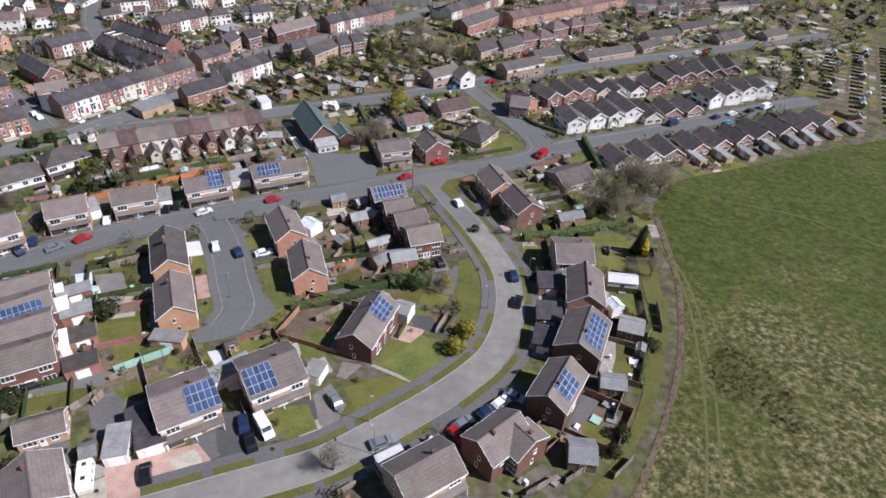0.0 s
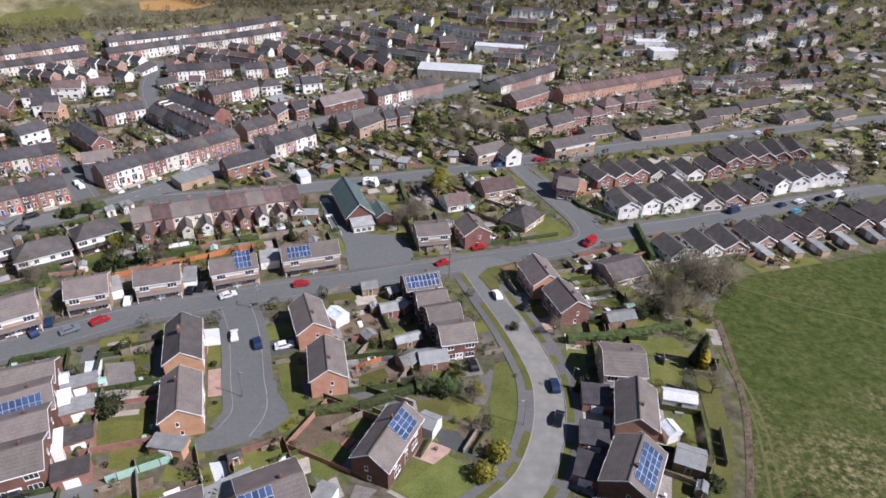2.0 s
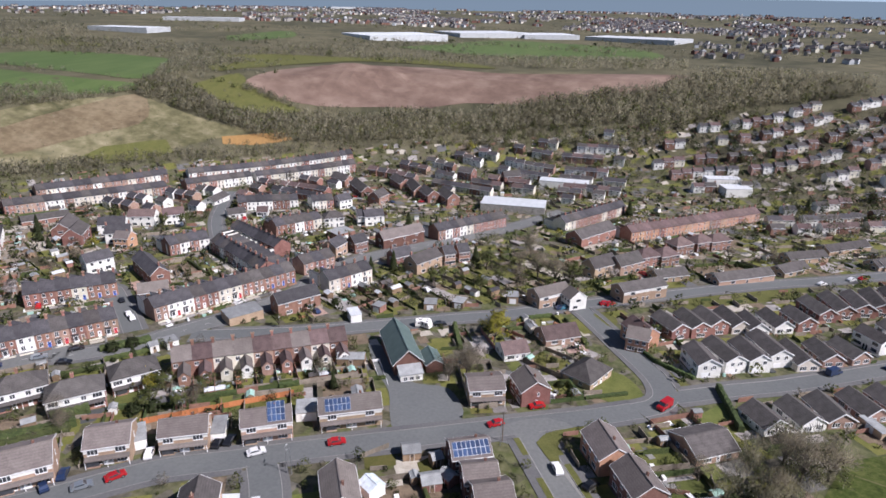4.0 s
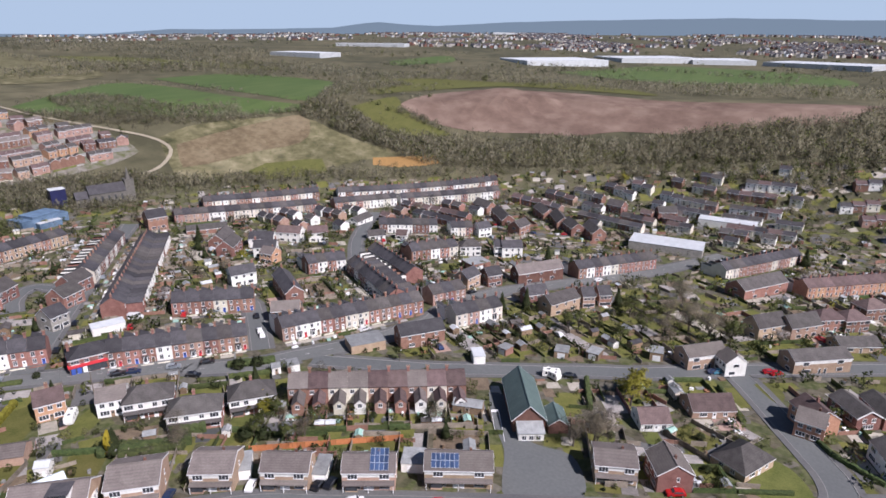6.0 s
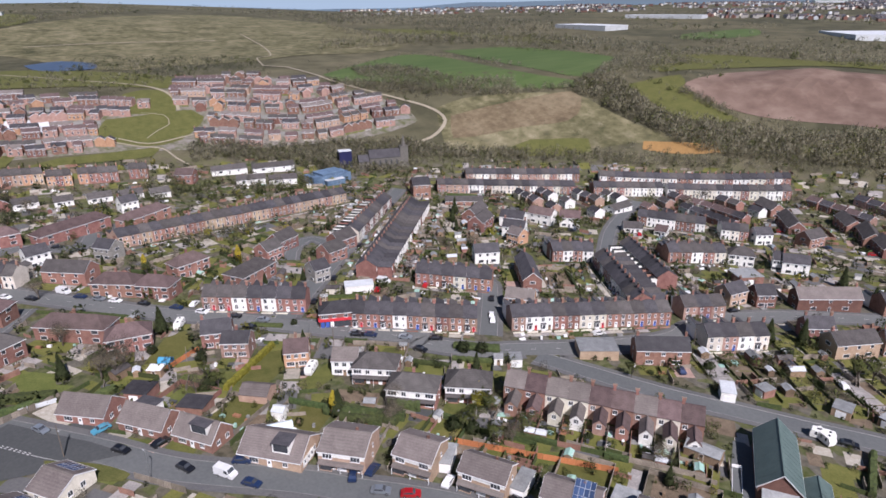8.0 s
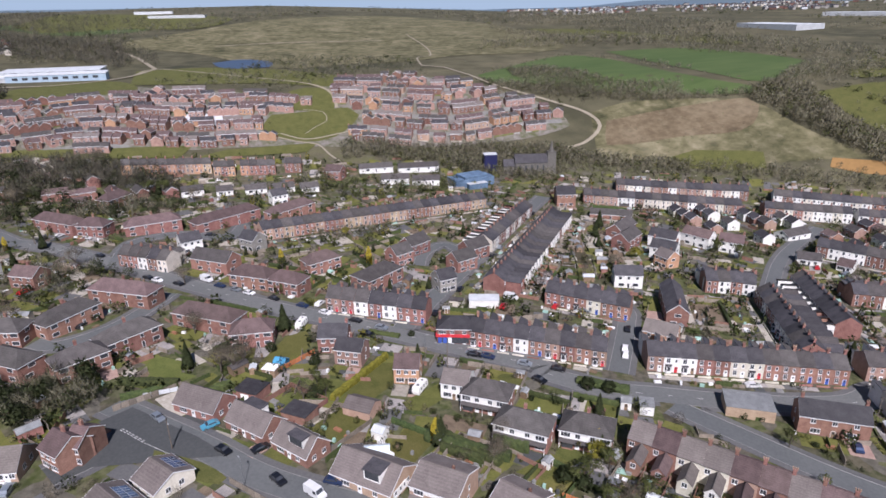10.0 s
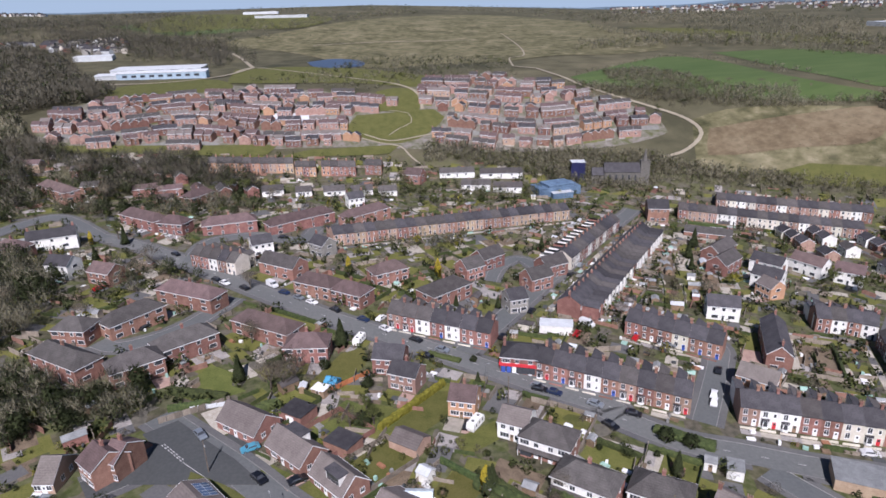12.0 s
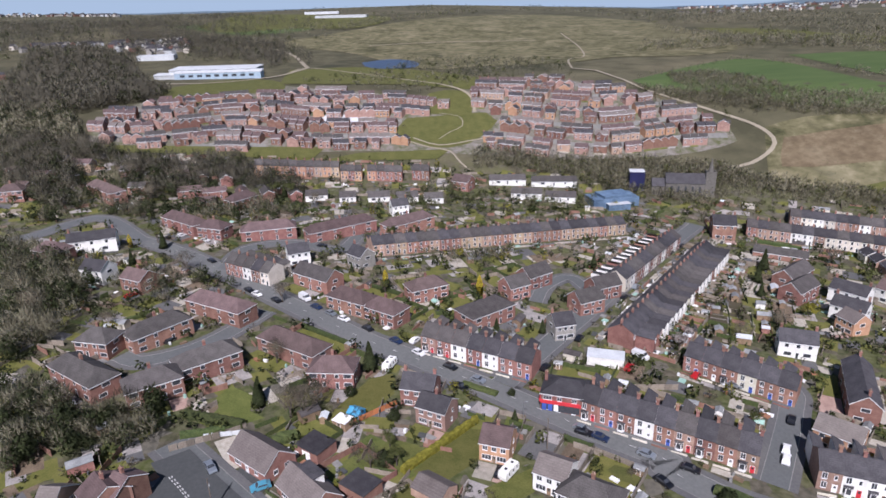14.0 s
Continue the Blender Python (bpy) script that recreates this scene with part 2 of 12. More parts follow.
def paint(name, col, metal=0.3):
    m = mat(name, tuple(c * 0.85 for c in col), col, 0.7, 0.28, 0.0, 0.12, metal=metal, spec=0.5)
    m.node_tree.nodes["Principled BSDF"].inputs["Coat Weight"].default_value = 0.6
    return m


M["car_red"] = paint("red car paint", (0.50, 0.015, 0.02))
M["car_blue"] = paint("dark blue car paint", (0.022, 0.042, 0.105))
M["car_black"] = paint("black car paint", (0.015, 0.016, 0.02))
M["car_white"] = paint("white car paint", (0.75, 0.75, 0.75), 0.0)
M["car_silver"] = paint("silver car paint", (0.38, 0.42, 0.46), 0.6)
M["car_teal"] = paint("light blue car paint", (0.10, 0.36, 0.50))


def ground_mat():
    """Town plots (grass, soil, paving) near by, rough pasture and scrub further out."""
    m = bpy.data.materials.new("town ground and rough pasture")
    m.use_nodes = True
    nt = m.node_tree
    n, link = nt.nodes, nt.links.new
    b = n["Principled BSDF"]
    b.inputs["Roughness"].default_value, b.inputs["Specular IOR Level"].default_value = 0.95, 0.15
    geo = n.new("ShaderNodeNewGeometry")
    pos = geo.outputs["Position"]

    def noise_at(scale, detail=4):
        t = n.new("ShaderNodeTexNoise")
        t.inputs["Scale"].default_value, t.inputs["Detail"].default_value = scale, detail
        link(pos, t.inputs["Vector"])
        return t.outputs[0]

    def ramp(fac, stops):
        r = n.new("ShaderNodeValToRGB")
        e = r.color_ramp.elements
        while len(e) < len(stops):
            e.new(0.5)
        for k, (p, c) in enumerate(stops):
            e[k].position, e[k].color = p, (*c, 1)
        link(fac, r.inputs[0])
        return r.outputs[0]

    def mixc(fac, a, c):
        x = n.new("ShaderNodeMix")
        x.data_type = "RGBA"
        link(fac, x.inputs[0])
        link(a, x.inputs[6])
        link(c, x.inputs[7])
        return x.outputs[2]

    vor = n.new("ShaderNodeTexVoronoi")
    vor.inputs["Scale"].default_value, vor.inputs["Randomness"].default_value = 0.26, 0.8
    link(pos, vor.inputs["Vector"])
    sep = n.new("ShaderNodeSeparateColor")
    link(vor.outputs["Color"], sep.inputs[0])
    plots = ramp(sep.outputs[0], [(0.0, (0.06, 0.08, 0.02)), (0.35, (0.095, 0.11, 0.032)), (0.5, (0.10, 0.085, 0.06)), (0.62, (0.15, 0.14, 0.125)), (0.78, (0.075, 0.065, 0.046)), (1.0, (0.06, 0.075, 0.024))])
    grain = ramp(noise_at(0.55, 8), [(0.35, (0.03, 0.032, 0.016)), (0.65, (0.17, 0.15, 0.11))])
    half = n.new("ShaderNodeValue")
    half.outputs[0].default_value = 0.4
    town = mixc(half.outputs[0], plots, grain)
    pasture = ramp(noise_at(0.008, 9), [(0.32, (0.046, 0.048, 0.028)), (0.48, (0.078, 0.075, 0.044)), (0.60, (0.115, 0.105, 0.062)), (0.72, (0.17, 0.15, 0.092))])
    scrub = ramp(noise_at(0.05, 8), [(0.38, (0.04, 0.038, 0.024)), (0.60, (0.125, 0.112, 0.07))])
    half2 = n.new("ShaderNodeValue")
    half2.outputs[0].default_value = 0.45
    country = mixc(half2.outputs[0], pasture, scrub)
    dist = n.new("ShaderNodeVectorMath")
    dist.operation = "DISTANCE"
    dist.inputs[1].default_value = (0, 88, 0)
    link(pos, dist.inputs[0])
    far = n.new("ShaderNodeMapRange")
    far.inputs[1].default_value, far.inputs[2].default_value = 370, 440
    link(dist.outputs["Value"], far.inputs[0])
    link(mixc(far.outputs[0], town, country), b.inputs["Base Color"])
    bp = n.new("ShaderNodeBump")
    bp.inputs["Strength"].default_value, bp.inputs["Distance"].default_value = 0.4, 0.4
    link(noise_at(1.5, 5), bp.inputs["Height"])
    link(bp.outputs[0], b.inputs["Normal"])
    return m


def grass_mat(name, stops, s1, s2, bump=0.5, mixf=0.5, stretch=(1, 1, 1)):
    """Grassland: broad patches and fine tufts."""
    m = bpy.data.materials.new(name)
    m.use_nodes = True
    nt = m.node_tree
    n, link = nt.nodes, nt.links.new
    b = n["Principled BSDF"]
    b.inputs["Roughness"].default_value, b.inputs["Specular IOR Level"].default_value = 0.95, 0.15
    geo = n.new("ShaderNodeNewGeometry")
    vm = n.new("ShaderNodeVectorMath")
    vm.operation = "MULTIPLY"
    vm.inputs[1].default_value = stretch
    link(geo.outputs["Position"], vm.inputs[0])
    cols = []
    for sc, det in ((s1, 6), (s2, 5)):
        t = n.new("ShaderNodeTexNoise")
        t.inputs["Scale"].default_value, t.inputs["Detail"].default_value = sc, det
        t.inputs["Roughness"].default_value = 0.6
        link(vm.outputs[0], t.inputs["Vector"])
        r = n.new("ShaderNodeValToRGB")
        e = r.color_ramp.elements
        while len(e) < len(stops):
            e.new(0.5)
        for k, (p, c) in enumerate(stops):
            e[k].position, e[k].color = p, (*c, 1)
        link(t.outputs[0], r.inputs[0])
        cols.append(r.outputs[0])
    x = n.new("ShaderNodeMix")
    x.data_type = "RGBA"
    x.inputs[0].default_value = mixf
    link(cols[0], x.inputs[6])
    link(cols[1], x.inputs[7])
    link(x.outputs[2], b.inputs["Base Color"])
    bp = n.new("ShaderNodeBump")
    bp.inputs["Strength"].default_value, bp.inputs["Distance"].default_value = bump, 0.3
    link(t.outputs[0], bp.inputs["Height"])
    link(bp.outputs[0], b.inputs["Normal"])
    return m


M["ground"] = ground_mat()
def meadow_mat():
    """Rough grass: green turf, with straw-coloured tussocks over the lower ground."""
    m = bpy.data.materials.new("rough meadow grass")
    m.use_nodes = True
    n, link = m.node_tree.nodes, m.node_tree.links.new
    b = n["Principled BSDF"]
    b.inputs["Roughness"].default_value, b.inputs["Specular IOR Level"].default_value = 0.95, 0.15
    pos = n.new("ShaderNodeNewGeometry").outputs["Position"]

    def grain(scale, detail, stops):
        t, r = n.new("ShaderNodeTexNoise"), n.new("ShaderNodeValToRGB")
        t.inputs["Scale"].default_value, t.inputs["Detail"].default_value, t.inputs["Roughness"].default_value = scale, detail, 0.72
        link(pos, t.inputs["Vector"])
        e = r.color_ramp.elements
        while len(e) < len(stops):
            e.new(0.5)
        for k, (p, c) in enumerate(stops):
            e[k].position, e[k].color = p, (*c, 1)
        link(t.outputs[0], r.inputs[0])
        return t.outputs[0], r.outputs[0]

    _, turf = grain(0.5, 12, [(0.34, (0.024, 0.038, 0.008)), (0.5, (0.050, 0.068, 0.015)), (0.66, (0.098, 0.104, 0.034))])
    tuft, straw = grain(0.75, 12, [(0.36, (0.020, 0.028, 0.008)), (0.47, (0.055, 0.064, 0.021)), (0.54, (0.12, 0.112, 0.05)), (0.64, (0.25, 0.215, 0.12))])
    zone, _ = grain(0.045, 8, [(0.0, (0, 0, 0)), (1.0, (1, 1, 1))])
    sep = n.new("ShaderNodeSeparateXYZ")
    link(pos, sep.inputs[0])
    low = n.new("ShaderNodeMapRange")
    low.inputs[1].default_value, low.inputs[2].default_value, low.inputs[3].default_value, low.inputs[4].default_value = 140, 60, -0.12, 0.17
    link(sep.outputs[1], low.inputs[0])
    add = n.new("ShaderNodeMath")
    link(zone, add.inputs[0])
    link(low.outputs[0], add.inputs[1])
    fac = n.new("ShaderNodeMapRange")
    fac.inputs[1].default_value, fac.inputs[2].default_value = 0.40, 0.66
    link(add.outputs[0], fac.inputs[0])
    mx = n.new("ShaderNodeMix")
    mx.data_type = "RGBA"
    link(fac.outputs[0], mx.inputs[0])
    link(turf, mx.inputs[6])
    link(straw, mx.inputs[7])
    link(mx.outputs[2], b.inputs["Base Color"])
    bp = n.new("ShaderNodeBump")
    bp.inputs["Strength"].default_value, bp.inputs["Distance"].default_value = 0.7, 0.3
    link(tuft, bp.inputs["Height"])
    link(bp.outputs[0], b.inputs["Normal"])
    return m


M["meadow"] = meadow_mat()
M["verge"] = grass_mat("verge grass", [(0.3, (0.06, 0.07, 0.02)), (0.7, (0.135, 0.13, 0.045))], 0.2, 2.0)
M["crop"] = grass_mat("bright green pasture", [(0.3, (0.05, 0.084, 0.026)), (0.7, (0.098, 0.132, 0.048))], 0.012, 0.10, stretch=(1, 0.25, 1))
M["bluegrey"] = mat("faded blue sheeting", (0.05, 0.085, 0.14), (0.16, 0.24, 0.34), 0.25, 0.6, 0.1, 0.25)
M["navy"] = mat("navy cladding", (0.012, 0.014, 0.05), (0.022, 0.024, 0.08), 0.3, 0.5, 0.0, 0.0)
M["pit"] = grass_mat("pink brown quarry earth", [(0.34, (0.10, 0.066, 0.052)), (0.5, (0.165, 0.112, 0.088)), (0.66, (0.265, 0.195, 0.155))], 0.011, 0.05, 0.8, stretch=(1, 1.2, 1))
M["heath"] = grass_mat("dry heath grass", [(0.34, (0.035, 0.038, 0.018)), (0.46, (0.105, 0.098, 0.050)), (0.57, (0.172, 0.154, 0.088)), (0.69, (0.28, 0.246, 0.16))], 0.02, 0.1, mixf=0.6)
M["russet"] = grass_mat("russet dead bracken", [(0.34, (0.085, 0.065, 0.04)), (0.5, (0.15, 0.115, 0.07)), (0.66, (0.21, 0.17, 0.11))], 0.03, 0.2)
M["estate"] = grass_mat("estate lawns and paving", [(0.38, (0.085, 0.095, 0.038)), (0.5, (0.165, 0.15, 0.125)), (0.62, (0.24, 0.22, 0.20))], 0.09, 0.3, 0.2)
M["marking"] = mat("worn white road paint", (0.38, 0.38, 0.37), (0.62, 0.62, 0.60), 0.8, 0.8, 0.0, 0.0)
M["meadow_track"] = grass_mat("trodden pale grass", [(0.3, (0.07, 0.078, 0.028)), (0.7, (0.15, 0.14, 0.065))], 0.1, 0.8, 0.3)
M["track"] = grass_mat("pale gravel track", [(0.3, (0.23, 0.20, 0.145)), (0.7, (0.35, 0.31, 0.24))], 0.1, 1.0, 0.2)
M["orangeland"] = grass_mat("orange earth", [(0.3, (0.22, 0.13, 0.05)), (0.7, (0.34, 0.20, 0.08))], 0.05, 0.3, 0.3)
M["woodfloor"] = grass_mat("woodland floor", [(0.3, (0.045, 0.04, 0.025)), (0.7, (0.10, 0.085, 0.055))], 0.03, 0.3, 0.5)


# ---- mesh building ----
class Shape:
    """Collects boxes and faces of one mesh, each with the number of its material."""

    def __init__(self):
        self.v, self.f, self.m = [], [], []

    def face(self, pts, m=0):
        k = len(self.v)
        self.v += [tuple(p) for p in pts]
        self.f.append(tuple(range(k, k + len(pts))))
        self.m.append(m)

    def box(self, x0, x1, y0, y1, z0, z1, m=0):
        k = len(self.v)
        self.v += [(x, y, z) for z in (z0, z1) for x, y in ((x0, y0), (x1, y0), (x1, y1), (x0, y1))]
        for q in ((3, 2, 1, 0), (4, 5, 6, 7), (0, 1, 5, 4), (1, 2, 6, 5), (2, 3, 7, 6), (3, 0, 4, 7)):
            self.f.append(tuple(k + i for i in q))
            self.m.append(m)

    def slab(self, pts, thick, m=0):
        """A plate under the polygon pts (given anticlockwise from above)."""
        k, c = len(self.v), len(pts)
        self.v += [tuple(p) for p in pts] + [(p[0], p[1], p[2] - thick) for p in pts]
        self.f.append(tuple(range(k, k + c)))
        self.f.append(tuple(range(k + 2 * c - 1, k + c - 1, -1)))
        for i in range(c):
            j = (i + 1) % c
            self.f.append((k + i, k + c + i, k + c + j, k + j))
        self.m += [m] * (c + 2)

    def lathe(self, x, y, rings, m=0, sides=6):
        """Rings of (radius, height) round an upright axis."""
        k = len(self.v)
        for r, z in rings:
            self.v += [(x + r * math.cos(2 * math.pi * i / sides), y + r * math.sin(2 * math.pi * i / sides), z) for i in range(sides)]
        for a in range(len(rings) - 1):
            for i in range(sides):
                j = (i + 1) % sides
                self.f.append((k + a * sides + i, k + a * sides + j, k + (a + 1) * sides + j, k + (a + 1) * sides + i))
                self.m.append(m)
        self.f.append(tuple(k + (len(rings) - 1) * sides + i for i in range(sides)))
        self.m.append(m)

    def mesh(self, name, mats, crown=None):
        """crown: the middle of a leafy crown, whose leaves (material 0) then face outwards and shade as one rounded mass."""
        normals = None
        if crown is not None:
            mid = Vector(crown)
            normals = [(0, 0, 0)] * len(self.v)
            for i, f in enumerate(self.f):
                if self.m[i]:
                    continue
                p = [Vector(self.v[k]) for k in f]
                out = sum(p, Vector()) / len(p) - mid
                if (p[1] - p[0]).cross(p[2] - p[0]).dot(out) < 0:
                    self.f[i] = f[::-1]
                for k, q in zip(f, p):
                    normals[k] = tuple(((q - mid).normalized() + Vector((0, 0, 0.35))).normalized())
        me = bpy.data.meshes.new(name)
        me.from_pydata(self.v, [], self.f)
        for key in mats:
            me.materials.append(M[key])
        me.polygons.foreach_set("material_index", self.m)
        me.update()
        if normals:
            me.polygons.foreach_set("use_smooth", [True] * len(self.f))
            me.normals_split_custom_set_from_vertices(normals)
        return me


def crown_mesh(name, centres, outward, along, across, mats, kinds, stems=None):
    """Many leaf or twig triangles of whole crowns in one mesh; each faces outwards and shades with the crown that it belongs to."""
    c, d, a, b = (q.reshape(-1, 3) for q in (centres, outward, along, across))
    tri = np.stack([c - b, c + b, c + a], 1)
    turned = np.einsum("ij,ij->i", np.cross(tri[:, 1] - tri[:, 0], tri[:, 2] - tri[:, 0]), d) < 0
    tri[turned] = tri[turned][:, ::-1]
    nrm = d + np.array([0, 0, 0.35]) + 0.35 * np.random.RandomState(3).normal(size=d.shape)
    nrm = np.repeat(nrm / np.linalg.norm(nrm, axis=1, keepdims=True), 3, 0)
    V = tri.reshape(-1, 3)
    kinds = np.asarray(kinds)
    if stems is not None:
        V, nrm = np.concatenate([V, stems]), np.concatenate([nrm, np.tile([0.6, -0.3, 0.74], (len(stems), 1))])
        kinds = np.concatenate([kinds, np.zeros(len(stems) // 3, int)])
    me = bpy.data.meshes.new(name)
    me.vertices.add(len(V))
    me.vertices.foreach_set("co", V.ravel())
    me.loops.add(len(V))
    me.loops.foreach_set("vertex_index", np.arange(len(V)))
    me.polygons.add(len(V) // 3)
    me.polygons.foreach_set("loop_start", np.arange(0, len(V), 3))
    for key in mats:
        me.materials.append(M[key])
    me.polygons.foreach_set("material_index", kinds)
    me.polygons.foreach_set("use_smooth", np.ones(len(V) // 3, bool))
    me.update()
    me.validate()
    me.normals_split_custom_set_from_vertices(nrm.tolist())
    return me


def part(name, shape, mats, parent, label="", at=None, crown=None):
    """One mesh object under a thing or a part; shape may be a mesh that is shared."""
    me = shape.mesh(name, mats if isinstance(mats, (list, tuple)) else [mats], crown) if isinstance(shape, Shape) else shape
    ob = new(name, me)
    ob.parent = parent
    if at is not None:
        ob.matrix_basis = at
    return tagged(ob, label)


def thing(name, x, y, turn=0.0, label="", category="", group="", kind="", dz=0.0):
    ob = new(name)
    ob.empty_display_size = 0.5
    ob.matrix_basis = pose(x, y, ground_z(x, y) + dz, 0, 0, turn)
    return tagged(ob, label, category, group, kind)


def curve_through(pts, step):
    """Evenly spaced points on a smooth line through pts."""
    p = [Vector(q) for q in pts]
    p = [2 * p[0] - p[1]] + p + [2 * p[-1] - p[-2]]
    out = []
    for i in range(1, len(p) - 2):
        a, b, c, d = p[i - 1:i + 3]
        cnt = max(1, round((c - b).length / step))
        for k in range(cnt):
            t = k / cnt
            out.append(0.5 * ((2 * b) + (c - a) * t + (2 * a - 5 * b + 4 * c - d) * t * t + (3 * b - a - 3 * c + d) * t ** 3))
    out.append(p[-2])
    return out


ROADS = []


def ribbon(line, off0, off1, lift, drop=0.0, closed_sides=True, skip=None):
    """A strip beside a line, between two sideways offsets (left is positive), draped on the ground."""
    s = Shape()
    rows = []
    for i, q in enumerate(line):
        d = (line[min(i + 1, len(line) - 1)] - line[max(i - 1, 0)]).normalized()
        nrm = Vector((-d.y, d.x))
        a, b = q + nrm * off0, q + nrm * off1
        rows.append(((a.x, a.y, ground_z(a.x, a.y)), (b.x, b.y, ground_z(b.x, b.y))))
    for i in range(len(rows) - 1):
        (a, b), (c, d) = rows[i], rows[i + 1]
        if skip and skip((a[0] + d[0]) / 2, (a[1] + d[1]) / 2):
            continue
        up = [(v[0], v[1], v[2] + lift) for v in (a, b, d, c)]
        if (up[1][0] - up[0][0]) * (up[2][1] - up[0][1]) - (up[1][1] - up[0][1]) * (up[2][0] - up[0][0]) < 0:
            up.reverse()
        if drop:
            s.slab(up, drop)
        else:
            s.face(up)
    return s


def near_road(x, y, but, pad=0.3):
    for k, (line, half) in enumerate(ROADS):
        if k == but:
            continue
        for q in line[::2]:
            if (q.x - x) ** 2 + (q.y - y) ** 2 < (half + pad) ** 2:
                return True
    return False


OPEN_LAND = []


def patch(name, pts, material, lift, label, category="", step=0.0, kind="structure", rounded=True, relief=0.0):
    """A piece of land with its own cover, draped on the ground; relief heaps it up away from its edge."""
    if category in ("lawn", "driveway", "car park", "road", "path"):
        OPEN_LAND.append(list(pts))
    if rounded:
        ring = curve_through(list(pts) + [pts[0]], 12 if step else 3)[:-1]
    else:
        ring = [Vector(p) for p in pts]
    bm = bmesh.new()
    bm.faces.new([bm.verts.new((p.x, p.y, 0)) for p in ring])
    if step:
        for ax in (0, 1):
            lo, hi = min(p[ax] for p in ring), max(p[ax] for p in ring)
            for k in range(1, int((hi - lo) / step) + 1):
                co, no = Vector((0, 0, 0)), Vector((0, 0, 0))
                co[ax], no[ax] = lo + k * step, 1
                bmesh.ops.bisect_plane(bm, geom=bm.verts[:] + bm.edges[:] + bm.faces[:], plane_co=co, plane_no=no)
    bmesh.ops.triangulate(bm, faces=bm.faces[:])
    for f in bm.faces:
        if f.normal.z < 0:
            f.normal_flip()
    for v in bm.verts:
        v.co.z = ground_z(v.co.x, v.co.y) + lift
        if relief:
            edge = min((v.co.x - p.x) ** 2 + (v.co.y - p.y) ** 2 for p in ring) ** 0.5
            v.co.z += relief * smooth(2, 45, edge) * max(0.0, 0.45 + noise.turbulence(Vector((v.co.x * 0.012, v.co.y * 0.022, 2.0)), 4, False) * 0.9)
    me = bpy.data.meshes.new(name)
    bm.to_mesh(me)
    bm.free()
    me.materials.append(M[material])
    return tagged(new(name, me), label, category, "", kind)


# ---- the land ----
def build_ground():
    rings = [0, 60, 120, 180, 240, 300, 330] + [352 + 9 * k for k in range(45)] + [770 + 35 * k for k in range(20)] + [1500 + 110 * k for k in range(14)] + [3200, 3700, 4300]
    seg = 240
    verts, faces = [(0, 88, ground_z(0, 88))], []
    for r in rings[1:]:
        for i in range(seg):
            a = 2 * math.pi * i / seg
            x, y = r * math.cos(a), 88 + r * math.sin(a)
            verts.append((x, y, ground_z(x, y)))
    for i in range(seg):
        faces.append((0, 1 + i, 1 + (i + 1) % seg))
    for k in range(len(rings) - 2):
        for i in range(seg):
            j = (i + 1) % seg
            a, b = 1 + k * seg, 1 + (k + 1) * seg
            faces.append((a + i, b + i, b + j, a + j))
    me = bpy.data.meshes.new("ground")
    me.from_pydata(verts, [], faces)
    me.materials.append(M["ground"])
    tagged(new("ground", me), "sloping town ground of gardens, soil and rough pasture", "ground", kind="structure")


build_ground()


# ---- houses ----
def window_mesh(w, h, bars=1):
    """A moulded frame with its sill and recessed panes, all in one piece."""
    f, y0, y1 = 0.075, -0.05, -0.015
    s = Shape()
    xs = [-w / 2, -w / 2 + f]
    for k in range(bars):
        x = -w / 2 + w * (k + 1) / (bars + 1)
        xs += [x - 0.035, x + 0.035]
    xs += [w / 2 - f, w / 2]
    zs = [0, f, h - f, h]
    index = {}

    def vert(p):
        key = tuple(round(q, 4) for q in p)
        if key not in index:
            index[key] = len(s.v)
            s.v.append(key)
        return index[key]

    def quad(a, b, c, d, m=0):
        s.f.append(tuple(vert(p) for p in (a, b, c, d)))
        s.m.append(m)

    for i in range(len(xs) - 1):
        for j in range(3):
            a, b, c, d = xs[i], xs[i + 1], zs[j], zs[j + 1]
            if i % 2 and j == 1:
                quad((a, y1, c), (b, y1, c), (b, y1, d), (a, y1, d), 1)
                for (px, pz), (qx, qz) in (((a, c), (b, c)), ((b, c), (b, d)), ((b, d), (a, d)), ((a, d), (a, c))):
                    quad((px, y0, pz), (qx, y0, qz), (qx, y1, qz), (px, y1, pz))
            else:
                quad((a, y0, c), (b, y0, c), (b, y0, d), (a, y0, d))
    l, r = -w / 2, w / 2
    for (px, pz), (qx, qz) in (((r, 0), (r, h)), ((r, h), (l, h)), ((l, h), (l, 0))):
        quad((px, y0, pz), (px, 0.02, pz), (qx, 0.02, qz), (qx, y0, qz))
    quad((l, -0.11, 0), (r, -0.11, 0), (r, y0, 0), (l, y0, 0))
    quad((l, -0.11, -0.09), (r, -0.11, -0.09), (r, -0.11, 0), (l, -0.11, 0))
    quad((l, 0.02, -0.09), (r, 0.02, -0.09), (r, -0.11, -0.09), (l, -0.11, -0.09))
    return s.mesh("window", ["upvc", "glass"])


def door_mesh(w, h, col):
    s = Shape()
    s.box(-w / 2 - 0.08, w / 2 + 0.08, -0.05, 0.02, 0, h + 0.08, 1)
    s.box(-w / 2, w / 2, -0.075, 0.0, 0.05, h, 0)
    s.box(-w * 0.25, w * 0.25, -0.085, -0.02, h * 0.6, h * 0.9, 2)
    return s.mesh("door", [col, "upvc", "glass"])


def garage_door_mesh():
    s = Shape()
    s.box(-1.2, 1.2, -0.06, 0.02, 0.02, 2.1)
    for k in range(4):
        s.box(-1.15, 1.15, -0.09, -0.03, 0.08 + k * 0.5, 0.5 + k * 0.5)
    return s.mesh("garage_door", ["upvc"])


